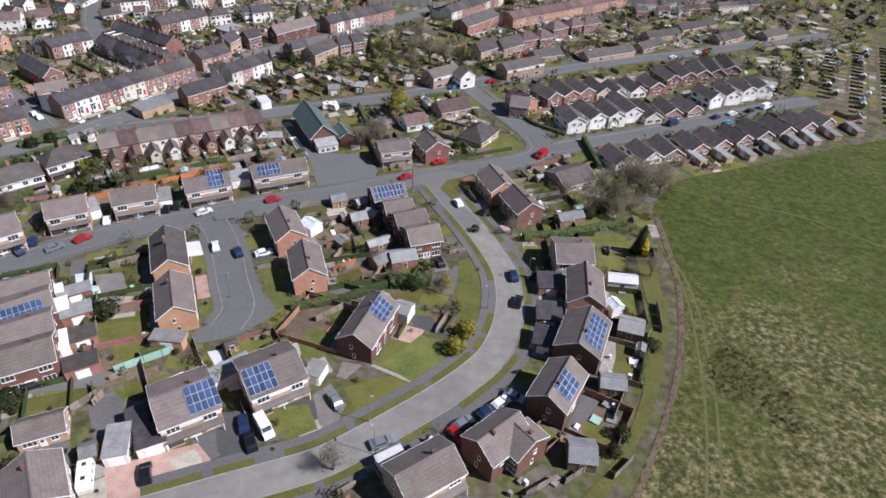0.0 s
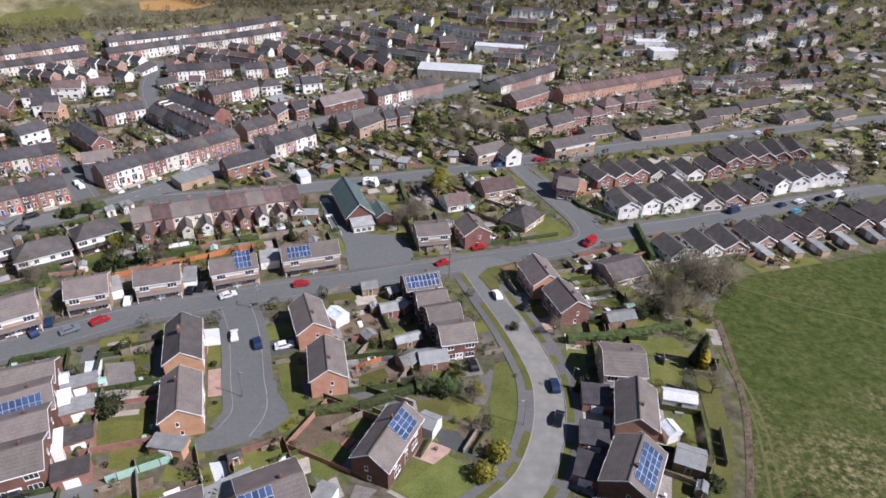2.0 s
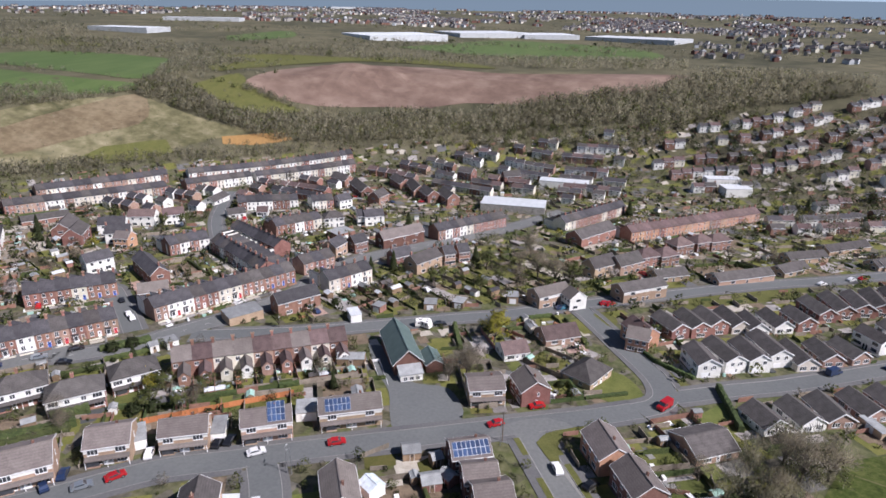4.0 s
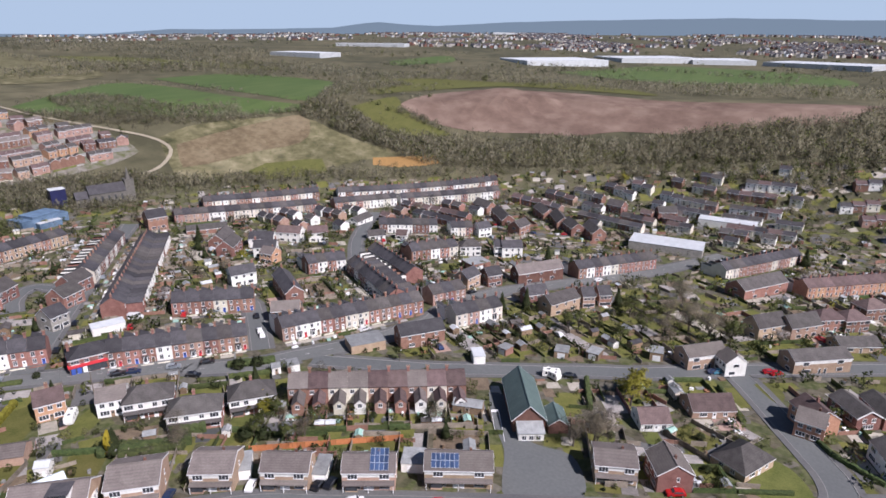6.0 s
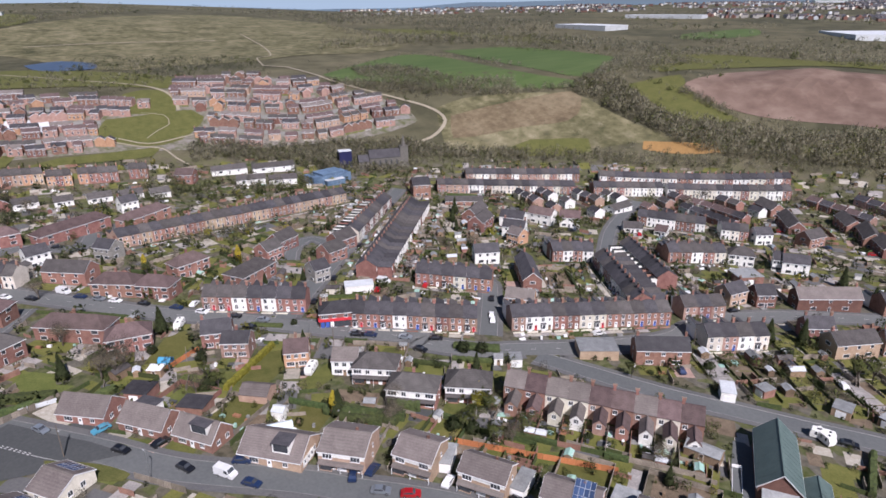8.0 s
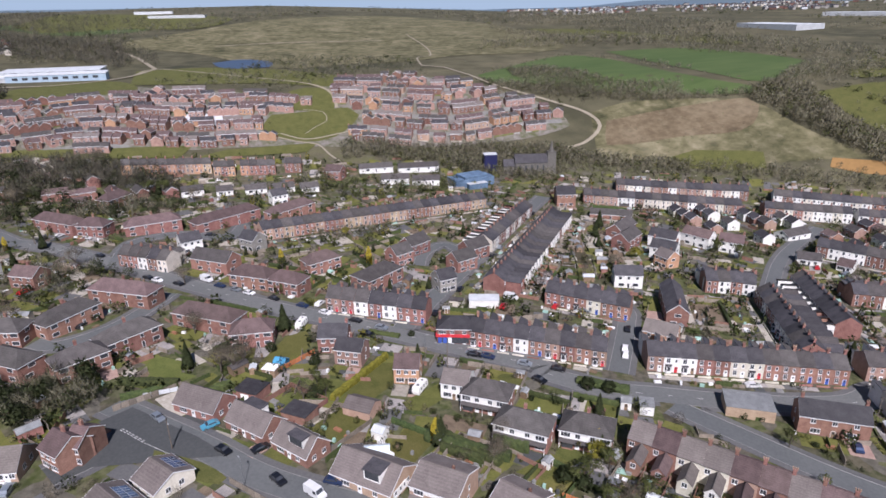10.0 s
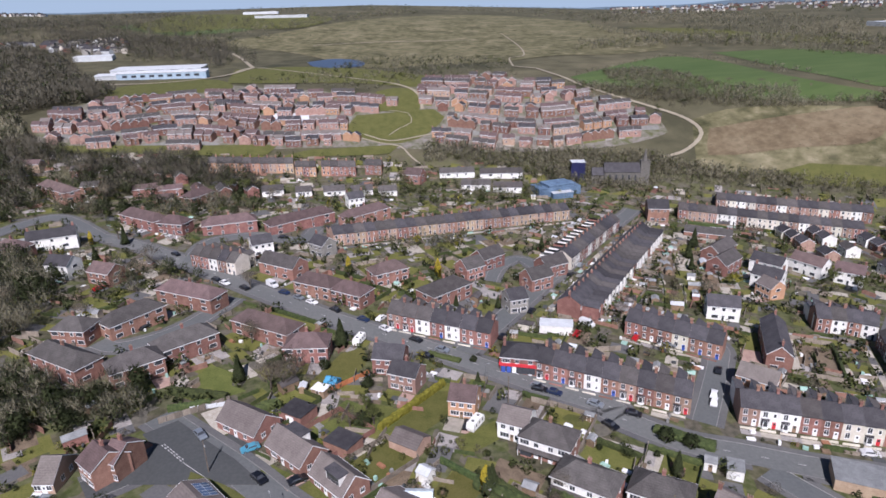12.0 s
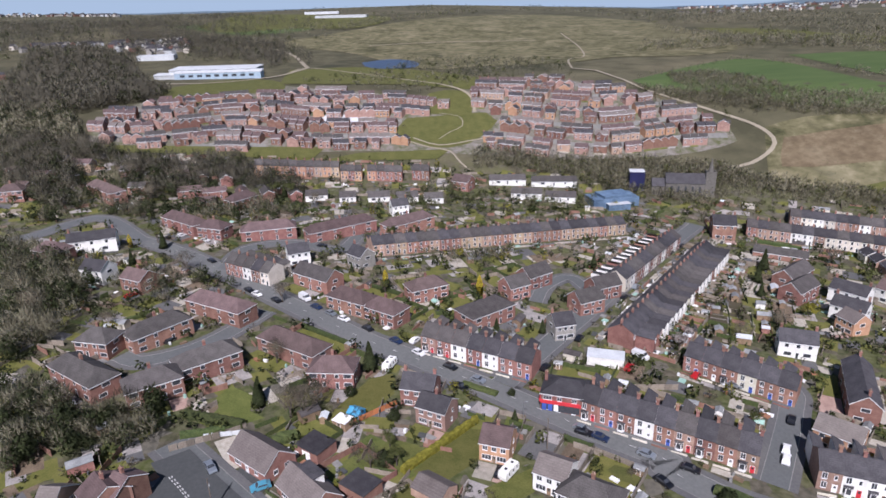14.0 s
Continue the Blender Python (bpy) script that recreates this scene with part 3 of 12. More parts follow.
WIN = {"s": window_mesh(0.7, 1.1, 0), "m": window_mesh(1.2, 1.25, 1), "l": window_mesh(2.2, 1.35, 2), "t": window_mesh(1.1, 1.6, 1), "x": window_mesh(3.0, 1.3, 3)}
DOOR = {"white": door_mesh(0.9, 2.0, "upvc"), "brown": door_mesh(0.9, 2.0, "wood"), "red": door_mesh(0.9, 2.0, "redpaint"), "blue": door_mesh(0.9, 2.0, "bluepaint")}
GDOOR = garage_door_mesh()


def wall_shape(L, W, E, R, hip=False, down=1.2, clad=0.0):
    s = Shape()
    x, y = L / 2, W / 2
    s.face([(-x, -y, -down), (x, -y, -down), (x, -y, E), (-x, -y, E)])
    s.face([(x, y, -down), (-x, y, -down), (-x, y, E), (x, y, E)])
    if hip:
        s.face([(x, -y, -down), (x, y, -down), (x, y, E), (x, -y, E)])
        s.face([(-x, y, -down), (-x, -y, -down), (-x, -y, E), (-x, y, E)])
    else:
        s.face([(x, -y, -down), (x, y, -down), (x, y, E), (x, 0, R - 0.14), (x, -y, E)])
        s.face([(-x, y, -down), (-x, -y, -down), (-x, -y, E), (-x, 0, R - 0.14), (-x, y, E)])
    if clad:
        s.box(-x + 0.05, x - 0.05, -y - 0.06, -y + 0.01, E - clad, E - 0.05, 1)
    return s


def roof_shape(L, W, E, R, hip=False, over=0.3, verge=0.18, fascia=True):
    s = Shape()
    x, y = L / 2, W / 2
    rise = (R - E) / y
    ey, ez = y + over, E - over * rise + 0.10
    if hip:
        hx = max(0.3, x - y * 0.95)
        ex = x + over
        a, b, c, d = (-ex, -ey, ez), (ex, -ey, ez), (ex, ey, ez), (-ex, ey, ez)
        p, q = (-hx, 0, R), (hx, 0, R)
        for pts in ((a, b, q, p), (c, d, p, q), (b, c, q), (d, a, p)):
            s.slab(pts, 0.12)
        s.box(-hx, hx, -0.12, 0.12, R - 0.04, R + 0.07)
    else:
        ex = x + verge
        s.slab([(-ex, -ey, ez), (ex, -ey, ez), (ex, 0, R), (-ex, 0, R)], 0.13)
        s.slab([(ex, ey, ez), (-ex, ey, ez), (-ex, 0, R), (ex, 0, R)], 0.13)
        s.box(-ex, ex, -0.13, 0.13, R - 0.05, R + 0.07)
        if fascia:
            for e in (-ex - 0.03, ex - 0.005):
                for sg in (-1, 1):
                    s.face([(e, sg * ey, ez - 0.22), (e, sg * ey, ez), (e, 0, R), (e, 0, R - 0.22)][::sg], 1)
                    s.face([(e + 0.03, sg * ey, ez - 0.22), (e + 0.03, sg * ey, ez), (e + 0.03, 0, R), (e + 0.03, 0, R - 0.22)][::-sg], 1)
    if fascia:
        for sg in (-1, 1):
            s.box(-x - over * hip, x + over * hip, sg * ey - 0.05, sg * ey + 0.05, ez - 0.24, ez - 0.06, 1)
    return s


def chimney_on(parent, x, y, z, wide=0.9, pots=2, mats=("brick", "lead"), split=False):
    s = Shape()
    s.box(-wide / 2, wide / 2, -0.3, 0.3, -1.3, 1.0)
    s.box(-wide / 2 - 0.08, wide / 2 + 0.08, -0.38, 0.38, 0.98, 1.15)
    if not split:
        for k in range(pots):
            s.lathe((k - (pots - 1) / 2) * 0.42, 0, [(0.15, 1.15), (0.13, 1.6), (0.16, 1.62)], 1)
    stack = part("chimney", s, mats, parent, at=Matrix.Translation((x, y, z)))
    s = Shape()
    s.lathe(0, 0, [(0.15, 1.15), (0.13, 1.6), (0.16, 1.62)], 0)
    me = s.mesh("chimney_pot", mats[1:])
    for k in range(pots if split else 0):
        part("chimney_pot", me, None, stack, at=Matrix.Translation(((k - (pots - 1) / 2) * 0.42, 0, 0)))


def facade(root, L, y, side, plan, E, mirror=False):
    """Windows and doors along one long wall: plan holds (kind, place along the wall 0..1, height)."""
    turn = 0 if side < 0 else 180
    for kind, u, z in plan:
        x = (u - 0.5) * L * (1 if side < 0 else -1)
        if kind in WIN:
            part("window", WIN[kind], None, root, at=pose(x, side * y, z, 0, 0, turn))
        elif kind == "garage":
            part("garage_door", GDOOR, None, root, at=pose(x, side * y, z, 0, 0, turn))
        else:
            part("door", DOOR[kind], None, root, at=pose(x, side * y, z, 0, 0, turn))


def solar_array(root, L, W, E, R, cols, rows, u, side=-1, tall=1.65, wide=1.0, v0=0.07):
    """Panels on one roof slope; u is the array's middle along the ridge, -0.5 to 0.5."""
    run = math.hypot(W / 2, R - E)
    ang = math.degrees(math.atan2(R - E, W / 2))
    s = Shape()
    s.box(-wide / 2, wide / 2, 0, tall, 0, 0.04, 1)
    s.box(-wide / 2 + 0.045, wide / 2 - 0.045, 0.045, tall - 0.045, 0.035, 0.046, 0)
    me = s.mesh("solar_panel", ["panel", "panelframe"])
    base = pose(0, side * W / 2, E, 0, 0, 0 if side < 0 else 180) @ pose(0, 0, 0.18, ang)
    for i in range(cols):
        for j in range(rows):
            x = u * L * (1 if side < 0 else -1) + (i - (cols - 1) / 2) * (wide + 0.03)
            part("solar_panel", me, None, root, at=base @ pose(x, v0 * run + j * (tall + 0.03), 0))


HOUSE_MESHES = {}
ROOF_PIECES = {}


def folded_roof(L, W, E, R, hip):
    """A roof of one folded plate with white boarded edges."""
    x, y = L / 2, W / 2
    over, ex = 0.3, x + (0.3 if hip else 0.18)
    ey, ez = y + over, E - over * (R - E) / y + 0.10
    s = Shape()
    if hip:
        hx = max(0.3, x - y * 0.95)
        s.v = [(u, v, ez - d) for d in (0, 0.2) for u, v in ((-ex, -ey), (ex, -ey), (ex, ey), (-ex, ey))] + [(-hx, 0, R), (hx, 0, R)]
        s.f = [(0, 1, 9, 8), (2, 3, 8, 9), (1, 2, 9), (3, 0, 8), (7, 6, 5, 4), (4, 5, 1, 0), (5, 6, 2, 1), (6, 7, 3, 2), (7, 4, 0, 3)]
        s.m = [0] * 4 + [1] * 5
    else:
        s.v = [(u, v, z - d) for d in (0, 0.2) for u in (-ex, ex) for v, z in ((-ey, ez), (0, R), (ey, ez))]
        s.f = [(0, 3, 4, 1), (1, 4, 5, 2), (6, 7, 10, 9), (7, 8, 11, 10), (0, 1, 7, 6), (1, 2, 8, 7), (4, 3, 9, 10), (5, 4, 10, 11), (3, 0, 6, 9), (2, 5, 11, 8)]
        s.m = [0] * 4 + [1] * 6
    return s


def roof_in_pieces(root, L, W, E, R, hip, roof):
    """A near roof: its tiled cover with the ridge, gutters and bargeboards as pieces of their own."""
    key = (round(L, 1), round(W, 1), E, R, hip, roof)
    if key not in ROOF_PIECES:
        over, verge = 0.3, 0.18
        x, y = L / 2, W / 2
        rise = (R - E) / y
        ey, ez = y + over, E - over * rise + 0.10
        s = Shape()
        if hip:
            hx, ex = max(0.3, x - y * 0.95), x + over
            s.v = [(-ex, -ey, ez), (ex, -ey, ez), (ex, ey, ez), (-ex, ey, ez), (-hx, 0, R), (hx, 0, R)]
            s.f = [(0, 1, 5, 4), (2, 3, 4, 5), (1, 2, 5), (3, 0, 4), (3, 2, 1, 0)]
        else:
            hx, ex = x + verge, x + verge
            s.v = [(u, v, z - d) for d in (0, 0.13) for u in (-ex, ex) for v, z in ((-ey, ez), (0, R), (ey, ez))]
            s.f = [(0, 3, 4, 1), (1, 4, 5, 2), (6, 7, 10, 9), (7, 8, 11, 10), (0, 1, 7, 6), (1, 2, 8, 7), (4, 3, 9, 10), (5, 4, 10, 11), (3, 0, 6, 9), (2, 5, 11, 8)]
        s.m = [0] * len(s.f)
        ridge, gutter, barge = Shape(), Shape(), Shape()
        ridge.box(-hx, hx, -0.13, 0.13, R - 0.06, R + 0.08)
        gx = x + over if hip else x + verge
        gutter.box(-gx, gx, -0.06, 0.06, -0.2, -0.05)
        if not hip:
            barge.v = [(u, v, z - d) for u in (-0.02, 0.02) for d in (0.0, 0.24) for v, z in ((-ey, ez + 0.01), (0, R + 0.01), (ey, ez + 0.01))]
            barge.f = [(0, 1, 4, 3), (1, 2, 5, 4), (6, 9, 10, 7), (7, 10, 11, 8), (0, 6, 7, 1), (1, 7, 8, 2), (3, 4, 10, 9), (4, 5, 11, 10)]
            barge.m = [0] * 8
        ROOF_PIECES[key] = (s.mesh("roof", [roof]), ridge.mesh("ridge", [roof]), gutter.mesh("gutter", ["upvc"]), barge.mesh("bargeboard", ["upvc"]), ey, ez, gx)
    cover, ridge, gutter, barge, ey, ez, gx = ROOF_PIECES[key]
    top = part("roof", cover, None, root)
    part("ridge", ridge, None, top)
    for sg in (-1, 1):
        part("gutter", gutter, None, top, at=pose(0, sg * (ey + 0.03), ez))
        if not hip:
            part("bargeboard", barge, None, top, at=pose(sg * (gx + 0.022), 0, 0))


PLOTS = []
PATH = ((0, 0), (0, 45), (-5, 70), (-25, 90), (-38, 97))


def far_off(x, y, limit=150.0):
    return min(math.hypot(x - a, y - b) for a, b in PATH) > limit


def small_window(s, x, y, z, w, h, side):
    """A plain framed window that belongs to a far wall's own mesh."""
    o = 0.05 * side
    s.box(x - w / 2, x + w / 2, min(y, y + o), max(y, y + o), z, z + h, 2)
    yy = y + o * 1.2
    pts = [(x - w / 2 + 0.1, yy, z + 0.1), (x + w / 2 - 0.1, yy, z + 0.1), (x + w / 2 - 0.1, yy, z + h - 0.1), (x - w / 2 + 0.1, yy, z + h - 0.1)]
    s.face(pts if side < 0 else pts[::-1], 3)


SIZES = {"s": (0.7, 1.1), "m": (1.2, 1.25), "l": (2.2, 1.35), "t": (1.1, 1.6), "x": (3.0, 1.3), "white": (0.95, 2.05), "brown": (0.95, 2.05), "red": (0.95, 2.05), "blue": (0.95, 2.05)}


def far_facade(s, L, y, side, plan):
    for kind, u, z in plan:
        w, h = SIZES[kind]
        small_window(s, (u - 0.5) * L * (1 if side < 0 else -1), side * y, z, w, h, side)


def dormer(root, W, E, R, x, wide, side, roof="slate"):
    """A flat-roofed box dormer on one slope, with a white boarded front and a long window."""
    at = pose(x, 0, 0, 0, 0, 0 if side < 0 else 180)
    s = Shape()
    y0 = -W / 2 + 1.0
    s.box(-wide / 2, wide / 2, y0, -0.3, E - 0.2, R - 0.25)
    box = part("dormer", s, ["white"], root, at=at)
    s = Shape()
    s.box(-wide / 2 - 0.2, wide / 2 + 0.2, y0 - 0.3, 0.1, R - 0.25, R - 0.08)
    part("dormer_roof", s, [roof], box)
    s = Shape()
    s.box(-wide / 2 + 0.3, wide / 2 - 0.3, y0 - 0.04, y0, E + 1.1, R - 0.5)
    part("dormer_window", s, ["glass"], box)


def gable_front(root, L, W, E, R, face):
    """The street end of a house: broad white bargeboards, paired windows, and a garage or a wide lower window."""
    y, e = W / 2 + 0.32, E - 0.3 * (R - E) / (W / 2) + 0.14
    s = Shape()
    for sg in (-1, 1):
        s.slab([(L / 2 + 0.19, sg * y, e), (L / 2 + 0.34, sg * y, e), (L / 2 + 0.34, 0, R + 0.05), (L / 2 + 0.19, 0, R + 0.05)][::sg], 0.34)
    part("bargeboard", s, ["upvc"], root)
    if E > 3.5:
        for u in (-1.35, 1.35):
            part("window", WIN["m"], None, root, at=pose(L / 2, u, E - 1.55, 0, 0, 90))
        part("garage_door" if face == "garage" else "window", GDOOR if face == "garage" else WIN["x"], None, root, at=pose(L / 2, -1.3 if face == "garage" else 0, 0 if face == "garage" else 0.7, 0, 0, 90))
    else:
        for u in (-1.7, 1.7):
            part("window", WIN["l"], None, root, at=pose(L / 2, u, 0.85, 0, 0, 90))


def house(x, y, turn, L, W, E=5.0, R=7.4, wall="tan", roof="browntile", hip=False, chim=1, clad=0.0, front="a", gable=True, solar=None, dorm=None, label="", name="house", dz=0.0, group="", face=""):
    """A detached or paired house: ridge along its length, its front towards local -y."""
    root = thing(name, x, y, turn, label, "house", group, dz=dz)
    PLOTS.append((x, y, turn, L, W, "bungalow" if E < 3.5 else "house"))
    far = far_off(x, y)
    up = E - 1.75
    if E < 3.5:
        front_plan, back_plan = [("l", 0.25, 0.9), ("white", 0.5, 0), ("m", 0.75, 0.95)], [("m", 0.3, 0.95), ("m", 0.7, 0.95)]
    elif front == "a":
        front_plan = [("l", 0.2, up), ("l", 0.8, up), ("x", 0.22, 0.7), ("white", 0.45, 0), ("white", 0.55, 0), ("l", 0.8, 0.7)]
        back_plan = [("m", 0.15, up), ("m", 0.4, up), ("m", 0.85, up), ("l", 0.25, 0.8), ("l", 0.75, 0.8)]
    else:
        front_plan = [("m", 0.2, up), ("m", 0.5, up), ("m", 0.8, up), ("l", 0.25, 0.8), ("brown", 0.5, 0), ("l", 0.75, 0.8)]
        back_plan = [("m", 0.25, up), ("m", 0.75, up), ("l", 0.5, 0.8)]
    if hip and E > 3.5:
        front_plan = [("l", 0.13, up), ("m", 0.36, up), ("m", 0.64, up), ("l", 0.87, up), ("l", 0.13, 0.7), ("white", 0.36, 0), ("white", 0.64, 0), ("l", 0.87, 0.7)]
        back_plan = [("l", 0.15, up), ("s", 0.36, up), ("s", 0.64, up), ("l", 0.85, up), ("x", 0.18, 0.7), ("white", 0.42, 0), ("white", 0.58, 0), ("x", 0.82, 0.7)]
    key = (round(L, 1), round(W, 1), E, R, wall, roof, hip, clad, front, far, face)
    if key not in HOUSE_MESHES:
        ws = wall_shape(L, W, E, R, hip, clad=clad)
        if far:
            far_facade(ws, L, W / 2 + (0.06 if clad else 0), -1, front_plan)
            far_facade(ws, L, W / 2, 1, back_plan)
            if gable and not (hip and E < 3.5):
                for sg in ((-1,) if face else (-1, 1)):
                    for yy, zz, ww in (((0, up, 2.2), (-1.2, 0.8, 2.2)) if E > 3.5 else ((-1.6, 0.8, 2.2), (1.7, 0.8, 1.6), (0, 2.9, 1.4))):
                        x1 = sg * L / 2
                        ws.box(min(x1, x1 + sg * 0.05), max(x1, x1 + sg * 0.05), yy - ww / 2, yy + ww / 2, zz, zz + 1.2, 2)
                        xx = x1 + sg * 0.06
                        pts = [(xx, yy - ww / 2 + 0.12, zz + 0.12), (xx, yy + ww / 2 - 0.12, zz + 0.12), (xx, yy + ww / 2 - 0.12, zz + 1.08), (xx, yy - ww / 2 + 0.12, zz + 1.08)]
                        ws.face(pts if sg > 0 else pts[::-1], 3)
        HOUSE_MESHES[key] = (ws.mesh("wall", [wall, "white", "upvc", "glass"]), folded_roof(L, W, E, R, hip).mesh("roof", [roof, "upvc"]))
    part("wall", HOUSE_MESHES[key][0], None, root)
    if far_off(x, y, 100):
        part("roof", HOUSE_MESHES[key][1], None, root)
    else:
        roof_in_pieces(root, L, W, E, R, hip, roof)
    if clad and not far:
        s = Shape()
        s.slab([(-L / 2 + 0.1, -W / 2 - 1.25, 2.42), (L / 2 - 0.1, -W / 2 - 1.25, 2.42), (L / 2 - 0.1, -W / 2 - 0.02, 2.85), (-L / 2 + 0.1, -W / 2 - 0.02, 2.85)], 0.14)
        part("front_canopy", s, [roof], root, "tiled lean-to canopy over the door")
        for u in (-0.47, 0.0, 0.47):
            s = Shape()
            s.box(u * L - 0.06, u * L + 0.06, -W / 2 - 1.15, -W / 2 - 1.03, -0.3, 2.32)
            part("canopy_post", s, ["upvc"], root)
        s = Shape()
        s.box(-0.32 * L - 1.3, -0.32 * L + 1.3, -W / 2 - 0.85, -W / 2 - 0.02, 0.0, 0.75, 0)
        s.box(-0.32 * L - 1.25, -0.32 * L + 1.25, -W / 2 - 0.8, -W / 2 - 0.02, 0.75, 2.15, 1)
        s.box(-0.32 * L - 1.35, -0.32 * L + 1.35, -W / 2 - 0.9, -W / 2 - 0.02, 2.15, 2.3, 2)
        part("bay_window", s, [wall, "glass", "upvc"], root)
    if not far:
        facade(root, L, W / 2 + (0.06 if clad else 0), -1, [q for q in front_plan if q[2] >= up], E)
        facade(root, L, W / 2, -1, [q for q in front_plan if q[2] < up], E)
        facade(root, L, W / 2, 1, back_plan, E)
        if gable and L > 4:
            for sg in (-1, 1):
                for yy, zz, kd in (((0.6, up - 0.1, "s"), (0.1, 0.9, "s")) if E > 3.5 else ((-1.4, 0.9, "m"), (1.6, 0.9, "m"))):
                    part("window", WIN[kd], None, root, at=pose(sg * L / 2, yy, zz, 0, 0, 90 * sg))
    if face:
        gable_front(root, L, W, E, R, face)
    for k in range(chim):
        if roof == "browntile" and chim == 1:
            s = Shape()
            s.box(-0.26, 0.26, -0.22, 0.22, -0.8, 0.42)
            s.box(-0.31, 0.31, -0.27, 0.27, 0.40, 0.50)
            stack = part("chimney", s, ["darkbrick"], root, at=pose(0.18 * L, 0.5, R))
            s = Shape()
            s.lathe(0, 0, [(0.12, 0.5), (0.10, 0.75)])
            part("chimney_pot", s, ["lead"], stack)
            continue
        chimney_on(root, (0.0 if chim == 1 else (k - 0.5) * L * 0.9), 0.25, R, 0.7, 2, split=not far)
    if dorm:
        dormer(root, W, E, R, *dorm)
    if solar:
        solar_array(root, L, W, E, R, *solar)
    return root


PROTO = {}


def gabled_wing(root, w, W, d, wall, roof):
    """A two-storey rear wing under a gabled roof of its own."""
    at = pose(-w * 0.1, W / 2 + d / 2 - 0.2, 0, 0, 0, 90)
    part("rear_wing", wall_shape(d + 0.4, w * 0.56, 3.5, 5.0), [wall, "white"], root, at=at)
    part("rear_roof", roof_shape(d + 0.4, w * 0.56, 3.5, 5.0, False, 0.2, 0.1, False), [roof, "upvc"], root, at=at)
    part("window", WIN["m"], None, root, at=pose(-w * 0.1, W / 2 + d, 2.5, 0, 0, 180))


def terrace_house(w, W, wall, roof, wing, door, rich):
    """One house of a Victorian terrace, front towards -y, with its chimney and rear wing."""
    key = (round(w, 1), round(W, 1), wall, roof, wing, door, rich)
    if key in PROTO:
        return PROTO[key]
    E, R = 5.3, 8.0
    words = {"brick": "red brick", "white": "white rendered", "cream": "cream rendered", "pinkbrick": "pink brick", "darkbrick": "dark brick", "tan": "buff brick", "orange": "orange brick"}[wall]
    label_of = words + " terraced house with " + {"slate": "dark slate", "redtile": "plum tiled", "greytile": "grey tiled", "browntile": "brown tiled"}[roof] + " roof"
    if not rich:
        ws, rf = wall_shape(w, W, E, R), roof_shape(w, W, E, R, False, 0.25, 0.0, False)
        far_facade(ws, w, W / 2, -1, [("t", 0.27, 3.2), ("s", 0.74, 3.3), ("t", 0.30, 0.9), (door, 0.76, 0)])
        far_facade(ws, w, W / 2, 1, [("m", 0.2, 3.3)])
        if wing:
            d = abs(wing) + 1.6
            x0, x1, y0, y1 = -w / 2 + 0.05, -w / 2 + w * 0.56, W / 2 - 0.3, W / 2 + d
            ws.box(x0, x1, y0, y1, -1.2, 4.4, 1 if door in ("white", "blue") else 0)
            small_window(ws, (x0 + x1) / 2, y1, 2.6, 1.1, 1.1, 1)
            rf.slab([(x0 - 0.1, y0, 5.5), (x0 - 0.1, y1 + 0.15, 5.5), (x1 + 0.2, y1 + 0.15, 4.45), (x1 + 0.2, y0, 4.45)][::-1], 0.12)
        rf.box(w / 2 - 0.7, w / 2, -0.3, 0.3, R - 1, R + 1.0, 2)
        rf.lathe(w / 2 - 0.5, 0, [(0.15, R + 1.0), (0.13, R + 1.5)], 3)
        rf.lathe(w / 2 - 0.15, 0, [(0.15, R + 1.0), (0.13, R + 1.5)], 3)
        root = tagged(new("terraced_house", ws.mesh("terraced_house", [wall, "white", "upvc", "glass"])), label_of, "house", "terraced houses")
        part("roof", rf, [roof, "upvc", "brick", "lead"], root)
        PROTO[key] = root
        return root
    root = thing("terraced_house", 0, -4000, 0, label_of, "house", "terraced houses")
    ws = wall_shape(w, W, E, R)
    if not rich:
        far_facade(ws, w, W / 2, -1, [("t", 0.27, 3.2), ("s", 0.74, 3.3), ("t", 0.30, 0.9), (door, 0.76, 0)])
        far_facade(ws, w, W / 2, 1, [("m", 0.2, 3.3)])
    part("wall", ws, [wall, "white", "upvc", "glass"], root)
    part("roof", roof_shape(w, W, E, R, False, 0.25, 0.0, False), [roof, "upvc"], root)
    chimney_on(root, w / 2 - 0.35, 0, R, 0.7, 3)
    if rich:
        facade(root, w, W / 2, -1, [("t", 0.27, 3.2), ("s", 0.74, 3.3), ("t", 0.30, 0.9), (door, 0.76, 0)], E)
        if door in ("red", "brown"):
            bay = Shape()
            bx, by = -w * 0.2, -W / 2
            bay.slab([(bx - 1.05, by, 2.75), (bx + 1.05, by, 2.75), (bx + 0.7, by - 0.8, 2.55), (bx - 0.7, by - 0.8, 2.55)][::-1], 0.12, 1)
            for (ax, ay), (cx, cy) in (((bx - 0.95, by), (bx - 0.6, by - 0.7)), ((bx - 0.6, by - 0.7), (bx + 0.6, by - 0.7)), ((bx + 0.6, by - 0.7), (bx + 0.95, by))):
                bay.face([(ax, ay, 0), (cx, cy, 0), (cx, cy, 2.6), (ax, ay, 2.6)], 2)
                ex, ey = ax + (cx - ax) * 0.12, ay + (cy - ay) * 0.12 - 0.02
                fx, fy = ax + (cx - ax) * 0.88, ay + (cy - ay) * 0.88 - 0.02
                bay.face([(ex, ey, 0.9), (fx, fy, 0.9), (fx, fy, 2.3), (ex, ey, 2.3)], 3)
            part("bay_window", bay, [wall, roof, "upvc", "glass"], root)
        sill = Shape()
        sill.box(-w / 2 + 0.05, w / 2 - 0.9, -W / 2 - 1.9, -W / 2 - 1.7, -0.4, 0.75)
